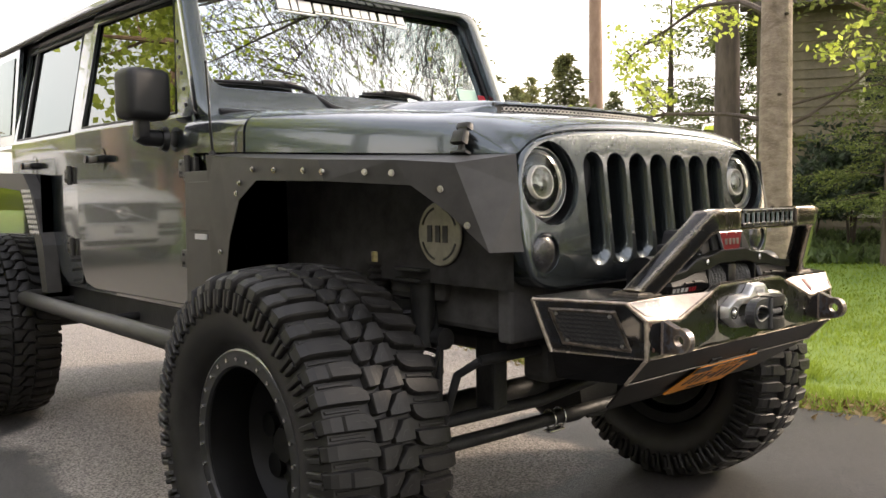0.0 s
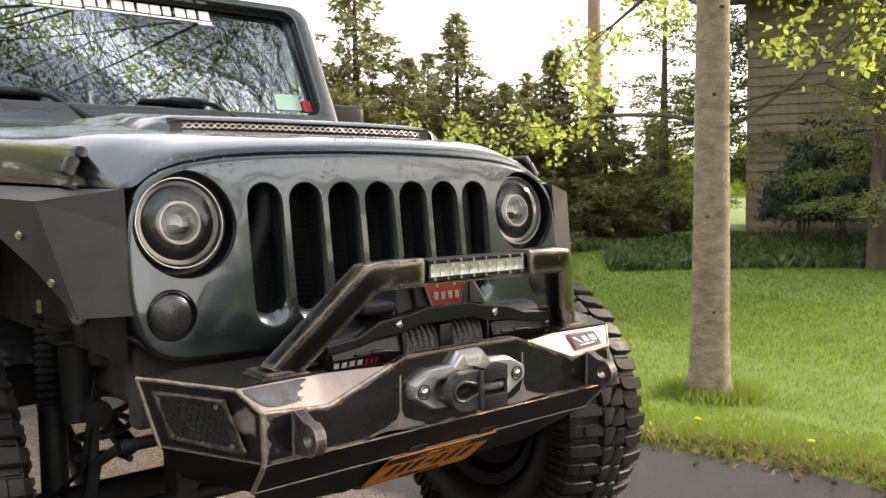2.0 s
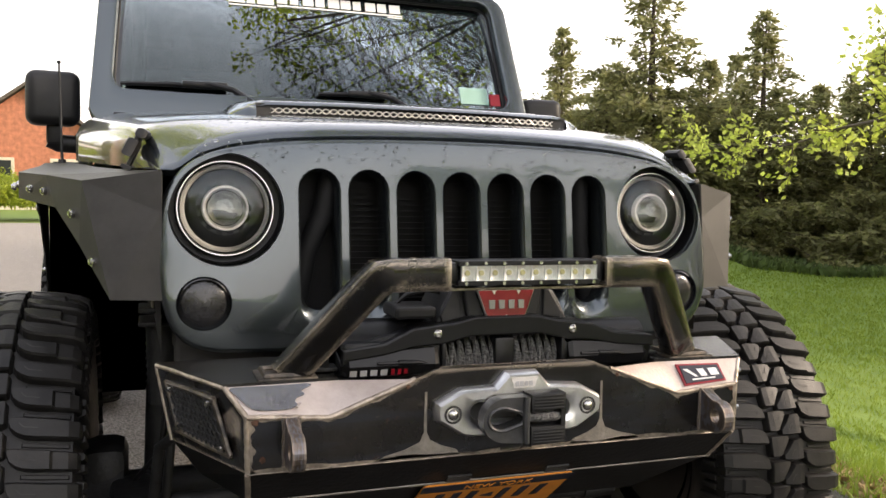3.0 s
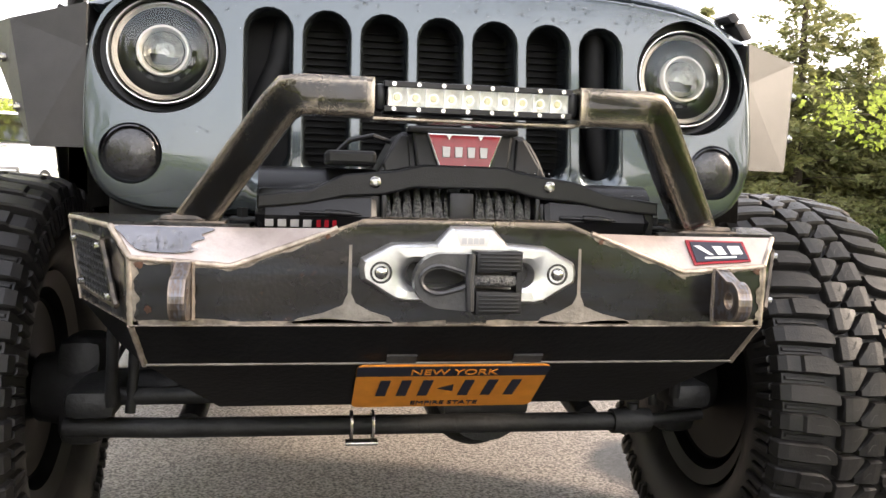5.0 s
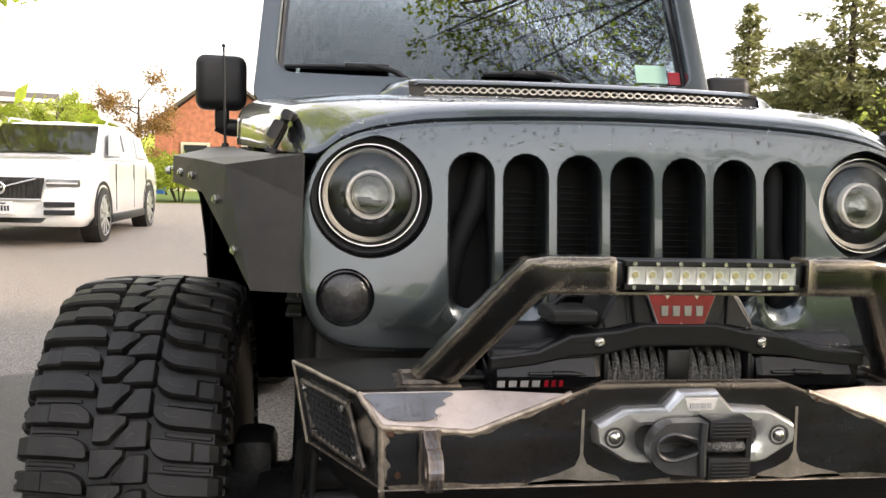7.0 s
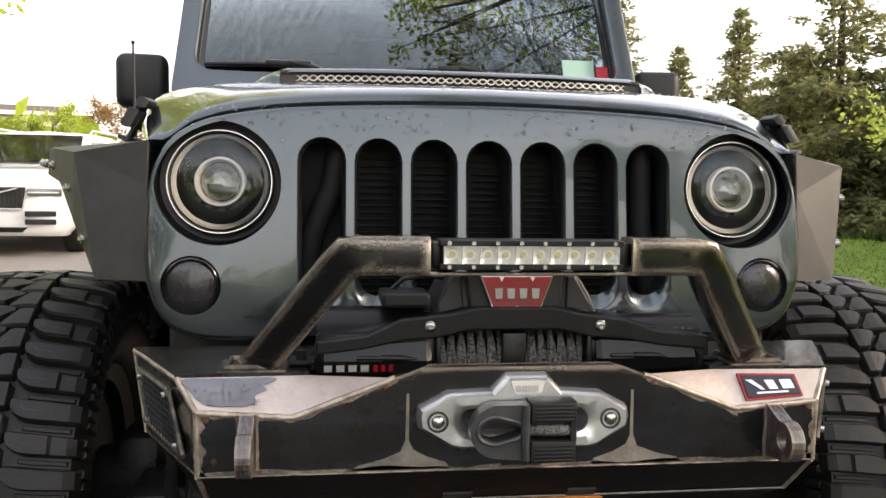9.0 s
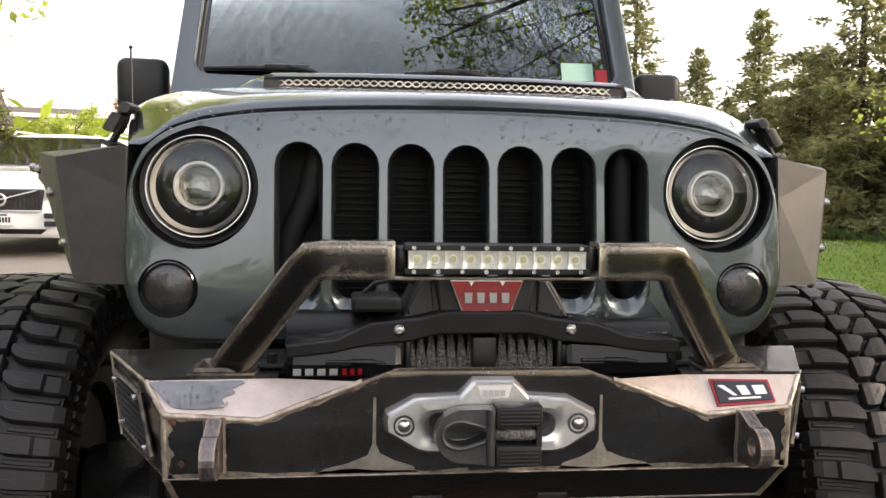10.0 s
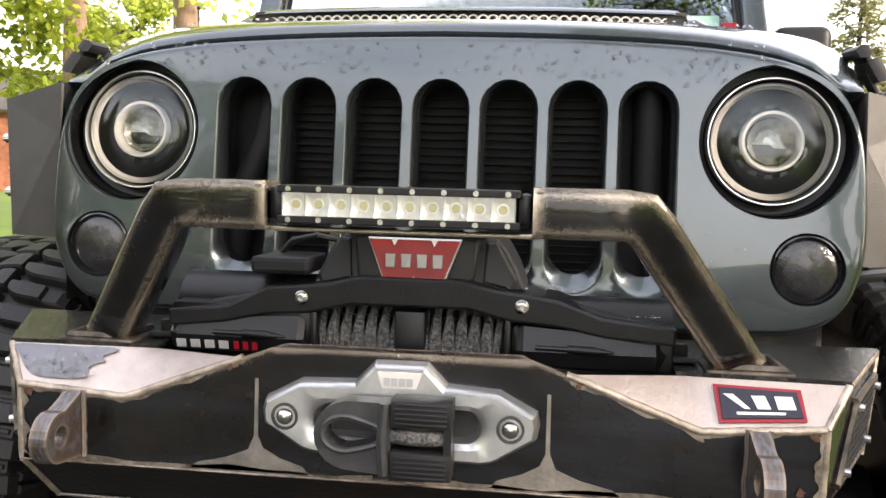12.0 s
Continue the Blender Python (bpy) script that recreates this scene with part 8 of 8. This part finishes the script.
def build_house(name, label, deg, dist, turn, length, depth, eaves, ridge, wall, windows, boards=0.0, group=""):
    """A house with its front wall along local x, facing local -y; windows as (x, z, w, h)."""
    x, y, z = at_bearing(deg, dist)
    root = thing(name, label, "house", group, at=(0, 0, 0))
    root.matrix_basis = pose(x, y, z - 0.25, 0, 0, turn)
    bm = bmesh.new()
    box(bm, (0, depth / 2, eaves / 2), (length, depth, eaves))
    prism(bm, [(0, eaves), (depth, eaves), (depth / 2, ridge)], lambda u, v, w: (-length / 2 + w, u, v), length)
    body = part("wall", bm, wall, root)
    bm = bmesh.new()
    for sy in (-1, 1):
        a = Vector((0, depth / 2 + sy * (depth / 2 + 0.4), eaves - 0.15))
        b = Vector((0, depth / 2, ridge + 0.05))
        h = length / 2 + 0.35
        fs = [[(-h, a.y, a.z), (h, a.y, a.z), (h, b.y, b.z), (-h, b.y, b.z)]]
        bm.faces.new([bm.verts.new(p) for p in fs[0]])
    bmesh.ops.recalc_face_normals(bm, faces=bm.faces[:])
    bmesh.ops.solidify(bm, geom=bm.faces[:], thickness=-0.12)
    part("roof", bm, SHINGLE, root)
    if boards:
        n = int(eaves / boards)
        me = None
        for k in range(n):
            if me is None:
                bm = bmesh.new()
                prism(bm, [(-0.040, 0), (0.0, 0), (0.0, boards), (-0.004, boards)], lambda u, v, w: (-length / 2 + w, u, v), length)
                ob = part("board", bm, wall, body)
                me = ob.data
            else:
                ob = new("board", me)
                ob.parent = body
            ob.location = (0, -0.001, 0.3 + k * boards)
    for wx, wz, ww, wh in windows:
        bm = bmesh.new()
        for c, s_ in (((wx, -0.03, wz + wh / 2), (ww + 0.2, 0.06, 0.1)), ((wx, -0.03, wz - wh / 2), (ww + 0.26, 0.09, 0.08)), ((wx - ww / 2, -0.03, wz), (0.1, 0.06, wh)), ((wx + ww / 2, -0.03, wz), (0.1, 0.06, wh)), ((wx, -0.025, wz), (ww, 0.04, 0.04))):
            box(bm, c, s_)
        win = part("window", bm, TRIM, root)
        bm = bmesh.new()
        box(bm, (wx, -0.02, wz), (ww - 0.05, 0.02, wh - 0.05))
        part("pane", bm, PANE, win)
    return root


build_house("clapboard_house", "shaded tan clapboard house with small trimmed windows", 81.0, 20.0, -62, 15, 8, 5.3, 8.2, CLAP, [(-5.2, 1.05, 0.55, 0.62), (-1.4, 1.05, 0.55, 0.62), (-5.0, 3.5, 0.8, 1.1), (-1.0, 3.5, 0.8, 1.1), (3.4, 1.9, 0.8, 1.2)], 0.20)
build_house("brick_house", "red brick house with a low grey roof", -29.5, 37, 28, 12, 8, 3.4, 5.2, BRICK, [(-5, 1.9, 1.2, 1.5), (-1.5, 1.9, 1.2, 1.5), (3, 1.9, 1.2, 1.5), (6, 1.9, 1.2, 1.5)], 0, "houses across the street")
gabled = build_house("brick_house", "red brick house with a gabled front beyond the road", -2.3, 46, 93, 10, 6.0, 3.2, 5.6, BRICK, [(-2.5, 1.6, 1.2, 1.3), (1.5, 1.6, 1.2, 1.3)], 0, "houses across the street")
for wy in (1.5, 4.2):                              # cream-trimmed windows in the gable wall
    bm = bmesh.new()
    box(bm, (-5.03, wy, 1.75), (0.06, 1.3, 1.5))
    win = part("window", bm, TRIM, gabled)
    bm = bmesh.new()
    box(bm, (-5.07, wy, 1.75), (0.03, 1.05, 1.25))
    part("pane", bm, PANE, win)
bm = bmesh.new()
box(bm, (-5.03, 3.0, 0.55), (0.05, 5.9, 0.75))
part("plinth_band", bm, CREAM, gabled)
build_house("cream_building", "pale cream building with rows of windows", -20.5, 110, 15, 16, 10, 8.6, 10, CREAM, [(-6 + 2.4 * k, z_, 1.1, 1.5) for k in range(6) for z_ in (3.0, 6.5)], 0)

# far tree line that closes the view
r = np.random.default_rng(77)
pts = []
for k in range(9000):
    deg = r.uniform(0, 360)
    dist = r.uniform(85, 120)
    h = 5 + 3.2 * math.sin(deg * 0.21) + 2.0 * math.sin(deg * 0.57 + 1) + r.uniform(-1, 1)
    pts.append((dist * math.sin(radians(deg)), dist * math.cos(radians(deg)), r.uniform(0, max(2.5, h))))
pts = np.array(pts)
tagged(needle_mesh("backdrop", blades(pts, r.normal(size=(len(pts), 3)), 3.2, 2.2, r), FRESH, None), "hazy line of distant spring trees", "trees", kind="structure")


# ---- parked white car ----
def build_car():
    CARWHITE = mat("white_car_paint", (0.86, 0.86, 0.85), 0.25, 0, coat=0.8, vary=0.02, scale=4)
    CARGLASS = mat("car_screen_glass", (0.05, 0.055, 0.03), 0.05, 0, vary=0.3, scale=2, coat=1.0)
    car = thing("parked_car", "white sport utility car parked on the drive", "car")
    car.matrix_basis = pose(-4.42, 9.50, 0.205) @ Matrix.Diagonal((1.03, 1.0, 1.0, 1))

    def ring(y, w, z0, z1, crown=0.05, tuck=0.10):
        return [(-w + tuck, y, z0), (-w, y, z0 + 0.12), (-w, y, lerp(z0, z1, 0.6)), (-w + 0.03, y, z1 - 0.06), (-w + 0.12, y, z1), (-w * 0.4, y, z1 + crown), (w * 0.4, y, z1 + crown), (w - 0.12, y, z1), (w - 0.03, y, z1 - 0.06), (w, y, lerp(z0, z1, 0.6)), (w, y, z0 + 0.12), (w - tuck, y, z0)]
    bm = bmesh.new()
    loft(bm, [ring(*q) for q in ((0.0, 0.66, 0.42, 0.78, 0.02), (0.03, 0.80, 0.30, 0.86, 0.03), (0.12, 0.90, 0.26, 0.95, 0.04), (0.35, 0.945, 0.25, 1.01, 0.05), (0.8, 0.955, 0.25, 1.05, 0.055), (1.35, 0.955, 0.25, 1.10, 0.055), (1.6, 0.955, 0.25, 1.12, 0.0), (3.2, 0.96, 0.25, 1.13, 0.0), (4.4, 0.95, 0.28, 1.15, 0.0), (4.80, 0.91, 0.34, 1.12, 0.0), (4.93, 0.82, 0.45, 0.98, 0.0))])
    part("car_body", bm, CARWHITE, car, smooth=True, sharp=50)

    def upper(y, w, z):
        return [(-w - 0.10, y, 1.08), (-w, y, z - 0.10), (-w + 0.07, y, z - 0.015), (0, y, z + 0.02), (w - 0.07, y, z - 0.015), (w, y, z - 0.10), (w + 0.10, y, 1.08)]
    bm = bmesh.new()
    loft(bm, [[(x, y_, min(z, 1.10)) for x, y_, z in upper(1.30, 0.74, 1.2)], upper(2.14, 0.70, 1.60), upper(2.5, 0.71, 1.655), upper(3.6, 0.71, 1.66), upper(4.5, 0.69, 1.60), [(x, 4.80, min(z, 1.13)) for x, y_, z in upper(4.8, 0.70, 1.2)]])
    part("car_roof", bm, CARWHITE, car, smooth=True, sharp=35)
    bm = bmesh.new()
    bm.faces.new([bm.verts.new(p) for p in ((-0.74, 1.385, 1.20), (0.74, 1.385, 1.20), (0.63, 2.04, 1.600), (-0.63, 2.04, 1.600))])
    bmesh.ops.solidify(bm, geom=bm.faces[:], thickness=0.006)
    g = part("car_windscreen", bm, CARGLASS, car)
    for s in (-1, 1):
        for ys in ((1.75, 2.05, 2.72, 2.72), (2.80, 2.80, 3.62, 3.62), (3.70, 3.70, 4.30, 4.42)):
            bm = bmesh.new()
            bm.faces.new([bm.verts.new((s * (0.822 - (z - 1.13) * 0.20), y, z)) for y, z in ((ys[0], 1.17), (ys[1], 1.51), (ys[2], 1.53), (ys[3], 1.17))])
            bmesh.ops.recalc_face_normals(bm, faces=bm.faces[:])
            bmesh.ops.solidify(bm, geom=bm.faces[:], thickness=0.01)
            part("side_window", bm, PANE, car)
        bm = bmesh.new()
        pipe(bm, [(s * 0.66, 2.30, 1.635), (s * 0.665, 2.42, 1.695), (s * 0.665, 3.9, 1.700), (s * 0.66, 4.15, 1.640)], 0.016, 8)
        part("roof_rail", bm, ALU, car, smooth=True)
        bm = bmesh.new()
        pipe(bm, [(s * 0.50, 0.13, 0.985), (s * 0.60, 0.5, 1.068), (s * 0.70, 1.30, 1.150)], 0.014, 6)
        part("bonnet_crease", bm, CARWHITE, car, smooth=True)
        bm = bmesh.new()
        box(bm, (s * 1.05, 1.85, 1.16), (0.20, 0.10, 0.14), bevel=0.03)
        part("car_mirror", bm, CARWHITE, car, smooth=True)
        bm = bmesh.new()
        box(bm, (s * 0.70, 0.050, 0.80), (0.38, 0.10, 0.10), Matrix.Rotation(radians(s * 16), 3, "Z"), 0.02)
        lamp = part("car_headlight", bm, PROJECTOR, car, smooth=True)
        bm = bmesh.new()
        box(bm, (s * 0.70, -0.003, 0.80), (0.34, 0.02, 0.016), Matrix.Rotation(radians(s * 16), 3, "Z"))
        part("lamp_strip", bm, WHITE, lamp)
        for k in range(2):
            bm = bmesh.new()
            box(bm, (s * 0.66, 0.018, 0.44 + k * 0.10), (0.34, 0.08, 0.065), Matrix.Rotation(radians(s * 14), 3, "Z"), 0.008)
            part("side_intake", bm, GLOSSBLACK, car)
        bm = bmesh.new()
        box(bm, (s * 0.95, 2.4, 0.31), (0.05, 2.15, 0.12), bevel=0.02)
        part("car_sill", bm, PLASTIC, car, "black plastic sill trim", True)
        for yy in (1.62, 2.76, 3.66):
            bm = bmesh.new()
            box(bm, (s * 0.955, yy, 0.74), (0.014, 0.010, 0.66))
            part("door_gap", bm, LINER, car)
        for y in (0.90, 3.88):
            bm = bmesh.new()
            lathe(bm, [(0.0, 0.925), (0.43, 0.925), (0.43, 0.962)], lambda u, v, h, s=s, y=y: (s * h, y + u, 0.372 + max(v, -0.12)), 40)
            part("wheel_well", bm, LINER, car)
            bm = bmesh.new()
            lathe(bm, [(0.25, -0.12), (0.37, -0.11), (0.385, -0.05), (0.385, 0.10), (0.36, 0.12)], lambda u, v, h, s=s, y=y: (s * (0.86 + h * -1 + 0.0), y + u, 0.372 + v), 36)
            wh = part("car_wheel", bm, RUBBER, car, smooth=True)
            bm = bmesh.new()
            for k in range(10):
                a = 2 * math.pi * k / 10
                prism(bm, [(0.05, -0.02), (0.25, -0.035), (0.25, 0.035), (0.05, 0.02)], lambda u, v, w, a=a, s=s, y=y: (s * (0.955 + w), y + u * math.cos(a) - v * math.sin(a), 0.372 + u * math.sin(a) + v * math.cos(a)), 0.02)
            lathe(bm, [(0.255, 0.975), (0.265, 0.982), (0.275, 0.975)], lambda u, v, h, s=s, y=y: (s * h, y + u, 0.372 + v), 36)
            part("car_rim", bm, ALU, wh)
            bm = bmesh.new()
            lathe(bm, [(0.0005, 0.93), (0.26, 0.93)], lambda u, v, h, s=s, y=y: (s * h, y + u, 0.372 + v), 30)
            part("wheel_shadow_disc", bm, UNDER, wh)
            bm = bmesh.new()
            lathe(bm, [(0.40, 0.948), (0.43, 0.966), (0.455, 0.966), (0.46, 0.955)], lambda u, v, h, s=s, y=y: (s * h, y + u, 0.372 + max(v, -0.10)), 40)
            part("arch_trim", bm, PLASTIC, wh, smooth=True)
    bm = bmesh.new()
    prism(bm, [(-0.50, 0.86), (0.50, 0.86), (0.46, 0.60), (-0.46, 0.60)], lambda u, v, w: (u, -0.045 + w + 0.10 * u * u, v), 0.08)
    gr = part("car_grille", bm, LINER, car, "black grille with bright slats")
    bm = bmesh.new()
    for k in range(19):
        x = -0.45 + 0.05 * k
        box(bm, (x, -0.050 + 0.10 * x * x, 0.73), (0.010, 0.010, 0.23))
    part("grille_slat", bm, UNDER, gr)
    bm = bmesh.new()
    pipe(bm, [(0.42, -0.050, 0.85), (-0.42, -0.050, 0.61)], 0.010, 6)
    part("diagonal_bar", bm, ALU, gr)
    bm = bmesh.new()
    lathe(bm, [(0.055, -0.06), (0.072, -0.075), (0.085, -0.06)], lambda u, v, h: (u, h, 0.73 + v), 28)
    part("round_emblem", bm, ALU, gr, smooth=True)
    bm = bmesh.new()
    pipe(bm, [(x, -0.048 + 0.10 * x * x, z) for x, z in ((-0.51, 0.865), (0.51, 0.865), (0.47, 0.595), (-0.47, 0.595))], 0.012, 6, closed=True)
    part("grille_surround", bm, ALU, gr)
    bm = bmesh.new()
    prism(bm, [(-0.55, 0.40), (0.55, 0.40), (0.45, 0.31), (-0.45, 0.31)], lambda u, v, w: (u, -0.015 + w + 0.10 * u * u, v), 0.08)
    part("lower_intake", bm, GLOSSBLACK, car)
    bm = bmesh.new()
    box(bm, (0, -0.03, 0.49), (0.31, 0.02, 0.155), bevel=0.006)
    pl = part("car_plate", bm, WHITE, car, "pale number plate with dark bars")
    bm = bmesh.new()
    for k in range(7):
        box(bm, (-0.105 + 0.035 * k, -0.0415, 0.485), (0.022, 0.003, 0.065))
    box(bm, (0, -0.0415, 0.545), (0.16, 0.003, 0.018))
    part("plate_bar", bm, NAVY, pl)


build_car()

# blue bin beside the far hedge
x, y, z = at_bearing(-10.4, 34)
binm = mat("blue_plastic", (0.03, 0.12, 0.42), 0.45, 0, vary=0.1, scale=8)
bin_ = thing("wheeled_bin", "blue plastic wheeled bin beside the road", "bin", at=(x, y, z))
bm = bmesh.new()
loft(bm, [[(sx * w, sy * w * 0.9, h) for sx, sy in ((-1, -1), (1, -1), (1, 1), (-1, 1))] for h, w in ((0.05, 0.26), (0.85, 0.33), (0.90, 0.36))])
part("bin_body", bm, binm, bin_)
bm = bmesh.new()
box(bm, (0, 0, 0.94), (0.74, 0.70, 0.07), bevel=0.02)
part("bin_lid", bm, binm, bin_)
for sx in (-1, 1):
    bm = bmesh.new()
    rod(bm, (sx * 0.27, 0.22, 0.10), (sx * 0.33, 0.22, 0.10), 0.10, seg=18)
    part("bin_wheel", bm, RUBBER, bin_)
